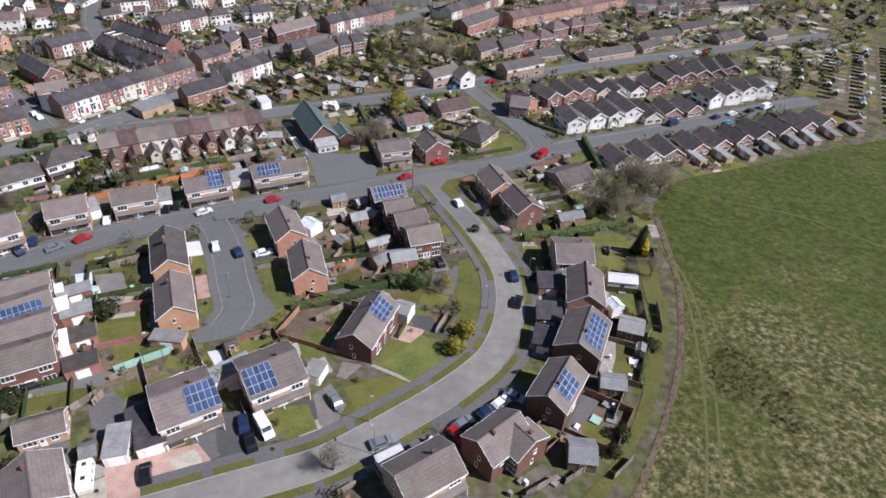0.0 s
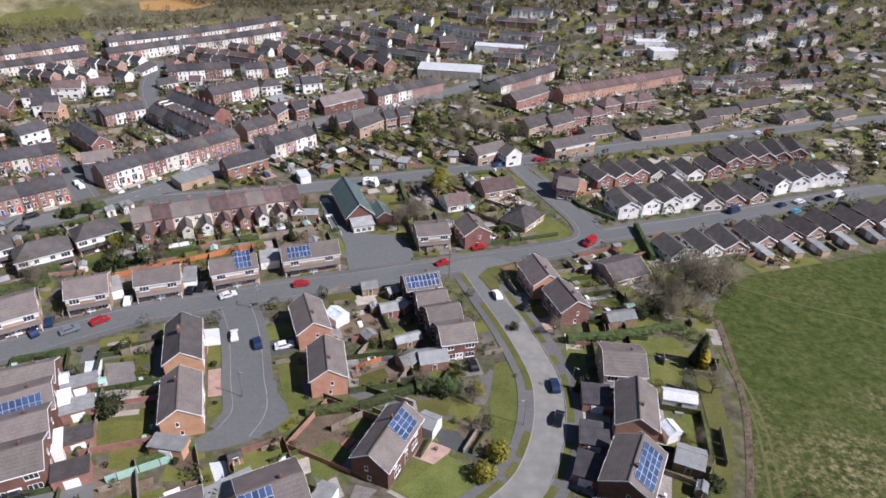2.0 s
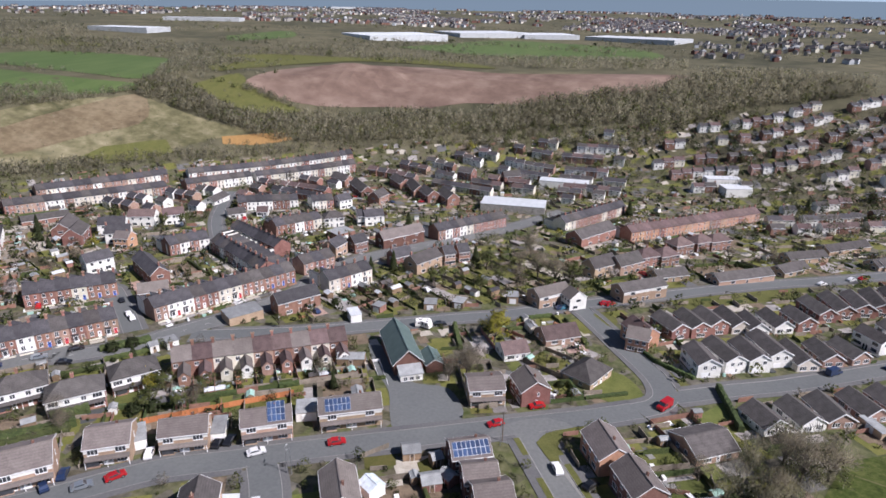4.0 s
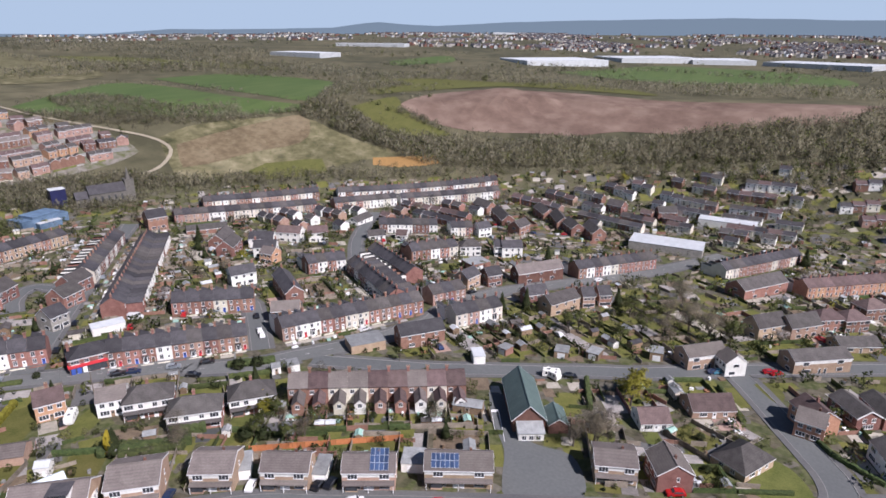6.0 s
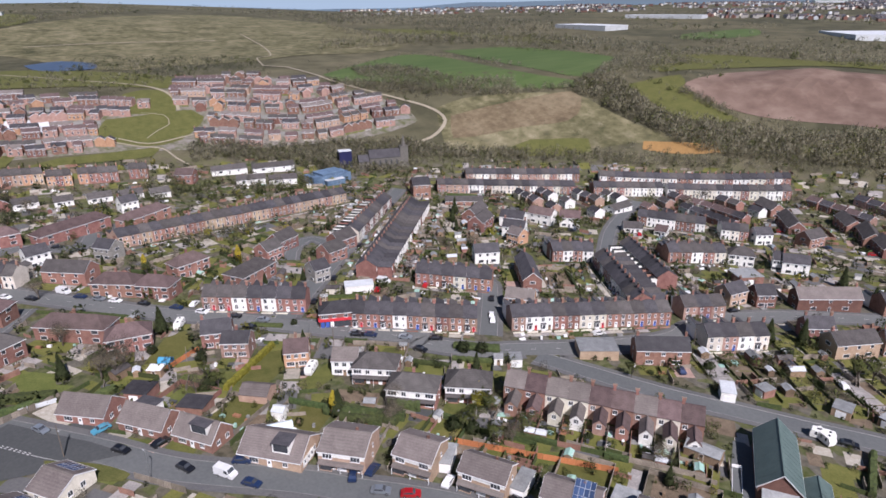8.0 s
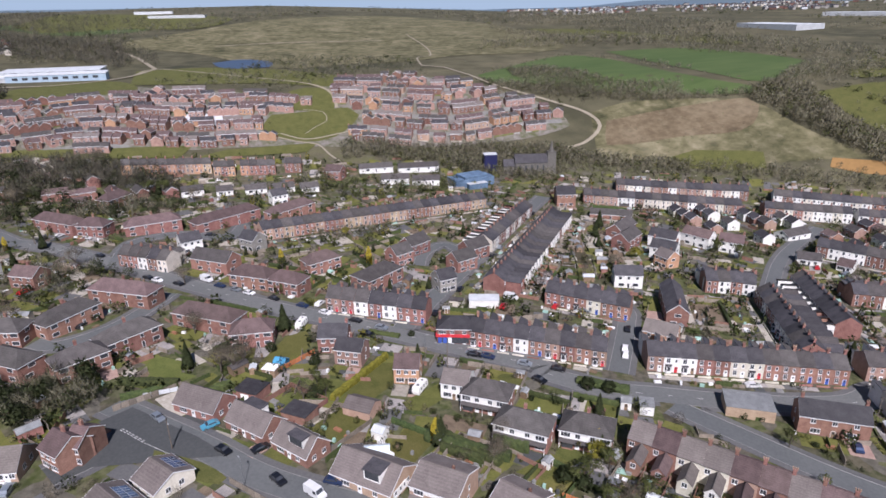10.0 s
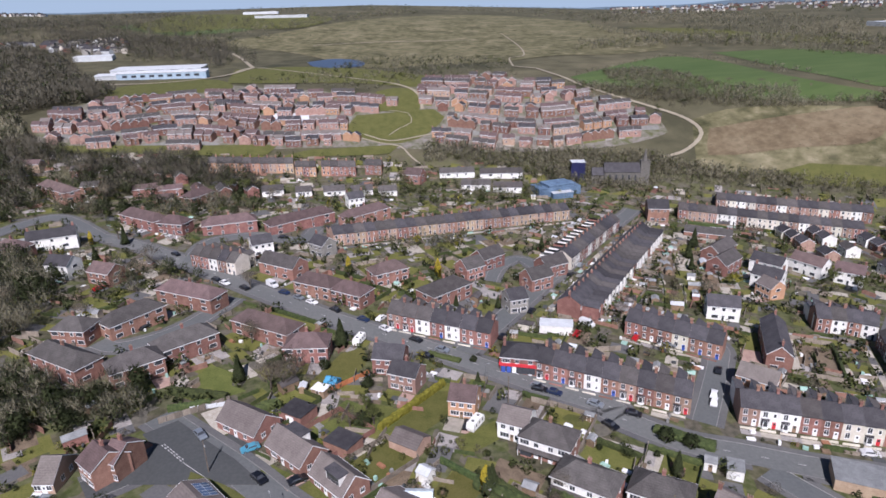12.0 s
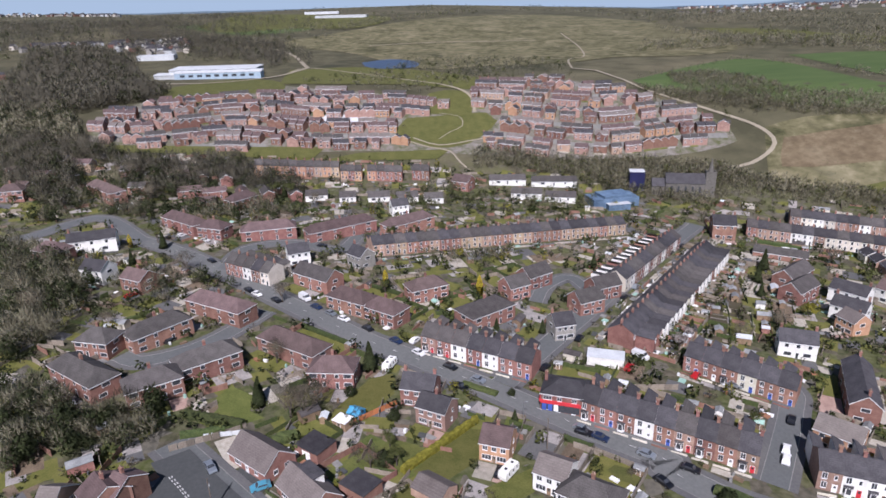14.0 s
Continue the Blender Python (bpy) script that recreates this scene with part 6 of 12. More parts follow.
patch("lawn", [(-143.6, 65.2), (-138.4, 72.9), (-129.9, 78.3), (-128.0, 74.6), (-136.8, 68.3)], "lawn", 0.055, "mown green garden lawn", "lawn", 0, rounded=False)
patch("lawn", [(-107.2, 136.1), (-109.8, 147.0), (-104.3, 149.7), (-102.5, 140.0)], "lawn", 0.055, "mown green garden lawn", "lawn", 0, rounded=False)
patch("lawn", [(-83.5, 153.5), (-76.6, 161.7), (-75.8, 155.7), (-79.7, 149.7)], "lawn", 0.055, "mown green garden lawn", "lawn", 0, rounded=False)
patch("lawn", [(-141.7, 123.0), (-146.6, 135.9), (-139.0, 133.3), (-134.8, 123.2)], "lawn", 0.055, "mown green garden lawn", "lawn", 0, rounded=False)
patch("lawn", [(-183.2, 66.3), (-174.3, 76.5), (-171.2, 67.7), (-176.4, 63.1)], "lawn", 0.055, "mown green garden lawn", "lawn", 0, rounded=False)
patch("lawn", [(-144.9, 79.9), (-137.0, 85.0), (-135.9, 83.0), (-142.2, 78.2)], "lawn", 0.055, "mown green garden lawn", "lawn", 0, rounded=False)
patch("lawn", [(-52.2, 146.4), (-42.0, 152.9), (-41.0, 150.8), (-50.9, 144.0)], "lawn", 0.055, "mown green garden lawn", "lawn", 0, rounded=False)
patch("lawn", [(36.3, 178.5), (46.5, 189.7), (48.8, 182.4), (37.5, 175.1)], "lawn", 0.055, "mown green garden lawn", "lawn", 0, rounded=False)
patch("lawn", [(2.5, 232.9), (13.3, 239.0), (14.1, 226.5), (8.9, 222.8)], "lawn", 0.055, "mown green garden lawn", "lawn", 0, rounded=False)
patch("verge", [(16.1, 227.9), (19.1, 231.1), (25.8, 216.6), (32.6, 204.1), (39.6, 195.1), (40.8, 192.6), (34.5, 192.1), (30.3, 198.1), (24.5, 210.0)], "verge", 0.06, "green verge along the link road", "grass", 0, rounded=True)
patch("verge", [(11.9, 240.3), (13.8, 243.6), (18.5, 242.1), (20.3, 236.0), (17.8, 231.0)], "verge", 0.065, "rounded green verge at the road corner", "grass", 0, rounded=True)
patch("verge", [(44.3, 273.2), (60.8, 285.8), (90.8, 301.9), (93.0, 298.4), (65.7, 284.0), (46.9, 272.0)], "verge", 0.06, "green verge along the upper road", "grass", 0, rounded=True)
patch("verge", [(40.0, 262.5), (60.1, 274.5), (94.4, 292.6), (98.1, 283.6), (75.6, 270.6), (60.3, 262.5), (46.0, 254.0)], "verge", 0.06, "green verge along the upper road", "grass", 0, rounded=True)
patch("verge", [(-1.9, 157.6), (0.2, 162.3), (4.9, 165.4), (10.3, 168.2), (11.2, 165.2), (5.3, 161.6), (3.2, 157.4), (4.2, 149.4), (2.4, 150.3)], "verge", 0.2, "green verge at the road corner", "grass", 0, rounded=True)
patch("lawn", [(11.9, 188.4), (15.4, 198.1), (20.3, 197.6), (24.8, 189.3), (23.3, 184.7), (16.5, 181.0), (12.6, 182.6)], "lawn", 0.05, "mown corner garden lawn", "lawn", 0, rounded=True)
patch("driveway", [(-52.8, 58.0), (-46.3, 61.1), (-39.8, 63.8), (-34.3, 58.5), (-44.4, 53.3), (-49.5, 52.1)], "blockpave", 0.05, "pink block paved forecourt", "driveway", 0, rounded=False)
patch("driveway", [(-43.3, 60.5), (-39.9, 62.6), (-37.3, 58.9), (-40.3, 57.1)], "gravel", 0.07, "pale gravel circle in the forecourt", "driveway", 0, rounded=True)
patch("driveway", [(-36.0, 62.3), (-38.8, 69.3), (-34.6, 72.2), (-30.3, 63.8), (-34.2, 61.0)], "asphalt_dark", 0.05, "dark asphalt driveway", "driveway", 0, rounded=False)
patch("driveway", [(-22.7, 75.7), (-20.1, 78.7), (-16.1, 73.4), (-18.5, 66.9), (-20.4, 69.2)], "drive", 0.05, "grey driveway beside the lawn", "driveway", 0, rounded=False)
patch("driveway", [(-13.3, 83.9), (-12.6, 84.4), (-2.4, 79.7), (-3.0, 78.8)], "gravel", 0.05, "pale slab path to the house", "path", 0, rounded=False)
patch("driveway", [(-8.0, 100.2), (-2.4, 99.7), (2.6, 92.8), (-1.0, 94.3), (-5.2, 95.8)], "asphalt_dark", 0.05, "dark driveway beside the lawn", "driveway", 0, rounded=False)
patch("driveway", [(-64.2, 123.2), (-58.5, 125.0), (-55.8, 119.0), (-61.3, 117.3)], "paleroof", 0.05, "white paved drive", "driveway", 0, rounded=False)
patch("driveway", [(-56.6, 109.7), (-53.2, 111.1), (-49.6, 103.0), (-53.1, 101.7)], "blockpave", 0.05, "red block paved drive", "driveway", 0, rounded=False)
patch("ditch", [(57.8, 146.7), (59.1, 146.8), (57.2, 121.2), (53.7, 103.9), (48.6, 87.8), (41.4, 72.3), (32.7, 56.5), (31.8, 56.5), (40.2, 72.3), (47.3, 87.7), (52.3, 103.8), (55.8, 121.1)], "soil", 0.08, "dark ditch edge of bare soil", "ditch", 0, rounded=True)
patch("lawn", [(-67.3, 91.6), (-62.0, 93.0), (-58.0, 85.0), (-63.1, 83.5)], "lawn", 0.068, "mown green garden lawn", "lawn", 0, rounded=False)
patch("lawn", [(-75.4, 70.8), (-62.5, 75.4), (-60.1, 71.3), (-73.7, 68.2)], "lawn", 0.068, "mown green garden lawn", "lawn", 0, rounded=False)
patch("lawn", [(-58.0, 76.6), (-51.2, 77.9), (-49.4, 75.1), (-56.1, 72.8)], "lawn", 0.068, "mown green garden lawn", "lawn", 0, rounded=False)
patch("lawn", [(-17.6, 77.8), (-9.6, 81.5), (-3.6, 78.9), (-13.8, 71.7)], "lawn", 0.068, "mown green garden lawn", "lawn", 0, rounded=False)
patch("lawn", [(-52.6, 84.1), (-47.4, 82.9), (-47.2, 81.0), (-52.3, 80.6)], "lawn", 0.068, "mown green garden lawn", "lawn", 0, rounded=False)
patch("lawn", [(-55.4, 115.2), (-51.6, 116.8), (-50.6, 112.1), (-53.7, 110.6)], "lawn", 0.068, "mown green garden lawn", "lawn", 0, rounded=False)
patch("patio", [(-83.4, 108.4), (-80.2, 109.6), (-72.9, 96.8), (-75.6, 95.0)], "paleroof", 0.07, "pale concrete yards behind the brick houses", "patio", 0, rounded=False)
patch("patio", [(-74.3, 100.8), (-66.8, 101.7), (-64.0, 95.2), (-69.6, 93.4)], "gravel", 0.07, "tan gravelled garden", "patio", 0, rounded=False)
patch("patio", [(-79.0, 108.4), (-73.4, 110.2), (-69.2, 103.5), (-74.6, 101.9)], "drive", 0.07, "grey paved garden", "patio", 0, rounded=False)
patch("driveway", [(-73.0, 78.2), (-63.5, 79.6), (-60.9, 75.6), (-76.5, 72.0)], "asphalt_mid", 0.072, "grey asphalt parking beside the houses", "driveway", 0, rounded=False)
patch("path", [(-45.6, 85.6), (-43.0, 86.5), (-36.2, 76.4), (-38.2, 75.6)], "paleroof", 0.07, "pale concrete path between two houses", "path", 0, rounded=False)
patch("patio", [(-18.8, 84.6), (-14.8, 84.0), (-17.4, 80.0), (-19.3, 80.6)], "drive", 0.07, "grey paved side yard", "patio", 0, rounded=False)
lane("footpath", [(67.6, 164.0), (83.8, 157.0), (100.7, 150.6), (116.2, 136.2)], 0.55, "faint trodden track through the meadow", 0.10, "meadow_track")
lane("footpath", [(56.7, 133.7), (58.0, 112.3), (54.7, 89.8), (50.7, 72.3), (45.9, 56.2)], 0.55, "faint trodden track through the meadow", 0.10, "meadow_track")
lane("footpath", [(55.6, 133.6), (56.3, 112.2), (52.7, 89.6), (48.5, 72.1), (43.3, 56.1)], 0.55, "faint trodden track through the meadow", 0.10, "meadow_track")


# ---- houses beside the curving road ----
house(21.7, 76.7, -119, 10.5, 7.3, 5.0, 7.6, "darkbrick", "browntile", front='b', solar=(3, 4, 0.05, 1, 1.0, 1.65), name="house", label="dark brick house with brown tiled gabled roof and solar panels")
house(28.6, 91.2, -111, 11.2, 8.8, 5.0, 7.6, "darkbrick", "browntile", front='b', solar=(5, 4, 0.0, 1, 1.0, 1.65), name="house", label="dark brick house with brown tiled gabled roof and solar panels")
house(31.5, 106.7, -96, 11.4, 7.7, 5.0, 7.6, "orange", "browntile", front='b', name="house", label="orange brick house with brown tiled gabled roof")
house(30.7, 121.0, 2, 8.8, 10.1, 5.0, 7.3, "tan", "browntile", clad=1.3, chim=1, name="semi_detached_house", label="buff brick semi-detached house with brown tiled gabled roof")
house(10.3, 64.6, -138, 9.2, 7.2, 5.0, 7.6, "darkbrick", "browntile", front='b', name="house", label="dark brick house with brown tiled gabled roof")
house(14.4, 64.2, -47, 4.8, 7.2, 5.0, 7.0, "darkbrick", "browntile", front='b', name="house", label="dark brick house with brown tiled gabled roof")
house(-1.4, 57.5, 35, 10.4, 7.8, 5.0, 7.3, "tan", "browntile", clad=1.3, chim=1, name="semi_detached_house", label="buff brick semi-detached house with brown tiled gabled roof")
house(-43.4, 69.7, 32, 9.9, 10.5, 5.0, 7.3, "tan", "browntile", clad=1.3, chim=1, solar=(5, 3, 0.28), name="semi_detached_house", label="buff brick semi-detached house with brown tiled gabled roof and solar panels")
house(-30.5, 77.3, 33, 10.3, 10.5, 5.0, 7.3, "tan", "browntile", clad=1.3, chim=1, solar=(5, 3, -0.25), name="semi_detached_house", label="buff brick semi-detached house with brown tiled gabled roof and solar panels")
house(-14.4, 91.8, 72, 13.3, 7.2, 5.0, 7.6, "darkbrick", "browntile", front='b', solar=(3, 4, 0.2, -1, 1.0, 1.65), name="house", label="dark brick house with brown tiled gabled roof and solar panels")
house(-30.8, 110.9, -71, 10.9, 7.2, 5.0, 7.6, "orange", "browntile", front='b', name="house", label="orange brick house with brown tiled gabled roof")
house(-39.0, 125.8, -63, 11.3, 7.2, 5.0, 7.6, "orange", "browntile", front='b', name="house", label="orange brick house with brown tiled gabled roof")
house(-55.2, 96.4, 114, 11.9, 7.2, 5.0, 7.6, "orange", "browntile", front='b', name="house", label="orange brick house with brown tiled gabled roof")
house(-62.8, 112.8, 114, 13.7, 7.3, 5.0, 7.6, "orange", "greytile", front='b', name="house", label="orange brick house with dark grey tiled gabled roof")
house(-87.4, 97.6, 28, 10.8, 7.3, 5.0, 7.2, "darkbrick", "browntile", chim=1, name="house", label="dark brick house with brown tiled gabled roof")
house(-83.5, 91.1, 36, 10.6, 9.8, 5.0, 7.2, "darkbrick", "browntile", chim=1, solar=(8, 2, -0.05), name="house", label="dark brick house with brown tiled gabled roof and solar panels")
house(-79.6, 84.7, 32, 10.3, 9.1, 5.0, 7.2, "darkbrick", "browntile", chim=1, name="house", label="dark brick house with brown tiled gabled roof")
house(-75.6, 78.1, 30, 9.9, 8.5, 5.0, 7.2, "darkbrick", "browntile", chim=1, name="house", label="dark brick house with brown tiled gabled roof")
house(-65.5, 64.1, 25, 7.3, 5.0, 2.6, 4.4, "tan", "browntile", chim=0, name="bungalow", label="buff brick bungalow with brown tiled gabled roof")
house(-58.8, 51.6, 124, 9.1, 8.0, 5.0, 7.2, "tan", "browntile", chim=1, name="house", label="buff brick house with brown tiled gabled roof")
house(-95.2, 130.0, 28, 9.3, 9.2, 5.0, 7.3, "tan", "browntile", clad=1.3, chim=1, name="semi_detached_house", label="buff brick semi-detached house with brown tiled gabled roof")
house(-81.2, 137.1, 25, 10.6, 7.2, 5.0, 7.3, "tan", "browntile", clad=1.3, chim=1, name="semi_detached_house", label="buff brick semi-detached house with brown tiled gabled roof")
house(-65.2, 145.6, 27, 11.6, 7.2, 5.0, 7.3, "tan", "browntile", clad=1.3, chim=1, solar=(4, 3, 0.2), name="semi_detached_house", label="buff brick semi-detached house with brown tiled gabled roof and solar panels")
house(-48.1, 155.9, 25, 15.2, 7.2, 5.0, 7.3, "tan", "browntile", clad=1.3, chim=1, solar=(6, 2, -0.2), name="semi_detached_house", label="buff brick semi-detached house with brown tiled gabled roof and solar panels")
house(-16.2, 145.5, 24, 8.9, 7.2, 5.0, 7.2, "darkbrick", "browntile", chim=1, solar=(8, 2, 0), name="house", label="dark brick house with brown tiled gabled roof and solar panels")
house(-12.6, 137.8, 21, 7.4, 7.2, 5.0, 7.2, "darkbrick", "browntile", chim=1, name="house", label="dark brick house with brown tiled gabled roof")
house(-9.1, 132.1, 23, 7.9, 7.6, 5.0, 7.2, "darkbrick", "browntile", chim=1, name="house", label="dark brick house with brown tiled gabled roof")
house(-5.5, 125.3, 20, 7.9, 8.0, 5.0, 7.2, "darkbrick", "browntile", chim=1, name="house", label="dark brick house with brown tiled gabled roof")
house(14.0, 154.9, -67, 10.5, 8.0, 5.0, 7.6, "orange", "browntile", front='b', name="house", label="orange brick house with brown tiled gabled roof")
house(20.2, 143.6, -65, 10.2, 7.6, 5.0, 7.6, "brick", "browntile", front='b', name="house", label="red brick house with brown tiled gabled roof")
house(36.8, 165.4, 30, 11.7, 10.5, 2.6, 4.9, "tan", "greytile", chim=0, name="bungalow", label="buff brick bungalow with dark grey tiled gabled roof")
house(-17.2, 175.2, 19, 9.6, 8.5, 5.0, 6.5, "tan", "browntile", clad=1.3, chim=1, name="semi_detached_house", label="buff brick semi-detached house with brown tiled gabled roof")
house(-5.4, 178.3, -63, 8.8, 8.0, 5.0, 7.6, "brick", "browntile", front='b', name="house", label="red brick house with brown tiled gabled roof")
house(9.8, 193.3, 59, 11.7, 9.0, 2.6, 6.0, "tan", "greytile", chim=0, hip=True, name="bungalow", label="buff brick bungalow with dark grey tiled hipped roof")
house(0.2, 217.0, 29, 12.2, 8.9, 2.6, 5.5, "tan", "redtile", chim=0, name="bungalow", label="buff brick bungalow with plum tiled gabled roof")


# ---- bungalow rows ----
house(53.7, 180.4, -63, 9.5, 7.6, 2.6, 5.0, "white", "greytile", face="window", chim=0, name="bungalow", label="white rendered bungalow with a dark grey tiled roof and white bargeboards")
house(63.3, 184.7, -65, 10.1, 7.6, 2.6, 5.0, "white", "greytile", face="window", chim=0, name="bungalow", label="white rendered bungalow with a dark grey tiled roof and white bargeboards")
house(71.4, 188.7, -72, 11.0, 7.6, 2.6, 5.0, "pinkbrick", "greytile", face="window", chim=0, name="bungalow", label="pink brick bungalow with a dark grey tiled roof and white bargeboards")
house(81.1, 193.5, -67, 10.7, 7.6, 2.6, 5.0, "pinkbrick", "greytile", face="window", chim=0, name="bungalow", label="pink brick bungalow with a dark grey tiled roof and white bargeboards")
house(89.8, 197.8, -66, 11.0, 7.6, 2.6, 5.0, "pinkbrick", "greytile", face="window", chim=0, name="bungalow", label="pink brick bungalow with a dark grey tiled roof and white bargeboards")
house(98.9, 202.2, -60, 9.7, 7.6, 2.6, 5.0, "pinkbrick", "greytile", face="window", chim=0, name="bungalow", label="pink brick bungalow with a dark grey tiled roof and white bargeboards")
house(108.0, 207.1, -68, 11.1, 7.6, 2.6, 5.0, "pinkbrick", "greytile", face="window", chim=0, name="bungalow", label="pink brick bungalow with a dark grey tiled roof and white bargeboards")
house(117.8, 211.9, -65, 10.6, 7.6, 2.6, 5.0, "pinkbrick", "greytile", face="window", chim=0, name="bungalow", label="pink brick bungalow with a dark grey tiled roof and white bargeboards")
house(127.8, 217.4, -66, 10.9, 7.6, 2.6, 5.0, "pinkbrick", "greytile", face="window", chim=0, name="bungalow", label="pink brick bungalow with a dark grey tiled roof and white bargeboards")
house(136.8, 221.5, -62, 9.7, 7.6, 2.6, 5.0, "pinkbrick", "greytile", face="window", chim=0, name="bungalow", label="pink brick bungalow with a dark grey tiled roof and white bargeboards")
house(42.7, 208.1, -73, 11.4, 7.0, 4.6, 6.6, "white", "greytile", face="garage", chim=0, name="house", label="white rendered house with a dark grey tiled roof and white bargeboards")
house(49.9, 213.1, -65, 12.8, 7.0, 4.6, 6.6, "white", "greytile", face="garage", chim=0, name="house", label="white rendered house with a dark grey tiled roof and white bargeboards")
house(57.7, 215.5, -70, 12.1, 7.0, 4.6, 6.6, "white", "greytile", face="garage", chim=0, name="house", label="white rendered house with a dark grey tiled roof and white bargeboards")
house(64.6, 221.6, -70, 13.8, 7.0, 4.6, 6.6, "white", "greytile", face="garage", chim=0, name="house", label="white rendered house with a dark grey tiled roof and white bargeboards")
house(72.5, 220.3, -72, 12.4, 7.0, 2.9, 5.2, "cream", "greytile", face="window", chim=0, name="bungalow", label="cream rendered bungalow with a dark grey tiled roof and white bargeboards")
house(81.4, 224.6, -73, 10.9, 7.0, 2.9, 5.2, "pinkbrick", "greytile", face="window", chim=0, name="bungalow", label="pink brick bungalow with a dark grey tiled roof and white bargeboards")
house(89.7, 228.1, -63, 10.4, 7.0, 2.9, 5.2, "pinkbrick", "greytile", face="window", chim=0, name="bungalow", label="pink brick bungalow with a dark grey tiled roof and white bargeboards")
house(100.8, 238.3, -59, 10.0, 7.0, 4.6, 6.6, "white", "greytile", face="garage", chim=0, name="house", label="white rendered house with a dark grey tiled roof and white bargeboards")
house(109.7, 243.8, -72, 11.6, 7.0, 4.6, 6.6, "white", "greytile", face="garage", chim=0, name="house", label="white rendered house with a dark grey tiled roof and white bargeboards")
house(118.2, 249.0, -70, 10.7, 7.0, 4.6, 6.6, "white", "greytile", face="garage", chim=0, name="house", label="white rendered house with a dark grey tiled roof and white bargeboards")
house(126.5, 252.6, -84, 11.4, 7.0, 4.6, 6.6, "white", "greytile", face="garage", chim=0, name="house", label="white rendered house with a dark grey tiled roof and white bargeboards")
house(36.6, 232.0, -58, 11.4, 7.0, 4.2, 6.2, "brick", "greytile", face="window", chim=0, front="b", name="house", label="red brick house with a dark grey tiled roof and white bargeboards")
house(44.1, 235.9, -65, 11.7, 7.0, 4.2, 6.2, "brick", "greytile", face="window", chim=0, front="b", name="house", label="red brick house with a dark grey tiled roof and white bargeboards")
house(50.6, 239.8, -64, 11.4, 7.0, 4.2, 6.2, "brick", "greytile", face="window", chim=0, front="b", name="house", label="red brick house with a dark grey tiled roof and white bargeboards")
house(58.4, 243.6, -69, 12.7, 7.0, 3.0, 5.4, "cream", "greytile", face="window", chim=0, front="b", name="bungalow", label="cream rendered bungalow with a dark grey tiled roof and white bargeboards")
house(64.6, 242.1, -73, 10.4, 7.0, 3.0, 5.4, "white", "greytile", face="window", chim=0, front="b", name="bungalow", label="white rendered bungalow with a dark grey tiled roof and white bargeboards")
house(73.0, 246.7, -68, 10.9, 7.0, 3.0, 5.4, "white", "greytile", face="window", chim=0, front="b", name="bungalow", label="white rendered bungalow with a dark grey tiled roof and white bargeboards")
house(81.4, 250.3, -69, 10.3, 7.0, 3.9, 6.0, "brick", "greytile", face="window", chim=0, front="b", name="house", label="red brick house with a dark grey tiled roof and white bargeboards")
house(90.9, 261.9, -70, 12.5, 7.0, 3.9, 6.0, "brick", "greytile", face="window", chim=0, front="b", name="house", label="red brick house with a dark grey tiled roof and white bargeboards")
house(99.4, 267.8, -79, 14.2, 7.0, 3.9, 6.0, "brick", "greytile", face="window", chim=0, front="b", name="house", label="red brick house with a dark grey tiled roof and white bargeboards")
house(107.8, 271.8, -84, 13.7, 7.0, 3.9, 6.0, "brick", "greytile", face="window", chim=0, front="b", name="house", label="red brick house with a dark grey tiled roof and white bargeboards")
house(115.4, 275.4, -90, 15.7, 7.0, 3.9, 6.0, "brick", "greytile", face="window", chim=0, front="b", name="house", label="red brick house with a dark grey tiled roof and white bargeboards")
house(124.0, 280.8, -91, 14.6, 7.0, 3.9, 6.0, "brick", "greytile", face="window", chim=0, front="b", name="house", label="red brick house with a dark grey tiled roof and white bargeboards")
house(25.4, 217.1, -11, 6.9, 7.0, 5.0, 7.6, "orange", "browntile", front='b', name="house", label="orange brick house with brown tiled gabled roof")


# ---- main street terraces ----
terrace(-165.7, 155.6, -139.2, 186.4, 9, 8.0, ("brick", "brick", "brick", "white", "brick", "pinkbrick", "brick", "brick", "pinkbrick"), ('slate', 'slate', 'greytile',), 4.0, True, 4)
terrace(-204.9, 121.9, -183.7, 149.0, 7, 8.0, ("pinkbrick", "brick", "white", "brick", "white", "brick", "brick"), ('slate', 'slate', 'greytile',), 4.0, True, 5)
terrace(-235.6, 197.2, -278.1, 244.3, 13, 8.0, ('brick', 'brick', 'white', 'brick', 'cream',), ('slate', 'slate', 'greytile',), 4.0, True, 6)
terrace(-262.3, 250.8, -195.2, 179.7, 21, 8.0, ("white", "brick", "cream", "brick"), ('slate', 'slate', 'greytile',), 4.0, True, 7)
terrace(-182.1, 194.4, -160.5, 213.6, 6, 8.0, ('brick', 'brick', 'white', 'brick', 'cream',), ('slate', 'slate', 'greytile',), 4.0, True, 8)
terrace(-133.8, 195.7, -105.7, 242.9, 12, 8.0, ("pinkbrick", "white", "white", "brick", "brick", "cream", "cream", "brick", "pinkbrick", "brick", "brick", "brick"), ('slate', 'slate', 'greytile',), 4.0, True, 9)
terrace(-105.4, 250.1, -97.5, 263.5, 3, 8.0, ('pinkbrick', 'brick', 'pinkbrick',), ('slate', 'slate', 'greytile',), 4.0, True, 10)
terrace(-88.6, 235.8, -77.5, 253.0, 4, 8.0, ('cream', 'pinkbrick', 'white', 'cream',), ('slate', 'slate', 'greytile',), 4.0, True, 11)
house(-90.8, 216.4, 48, 15.6, 7.2, 5.3, 8.2, "brick", "slate", chim=2, front="b", name="house", label="red brick house with dark slate gabled roof")
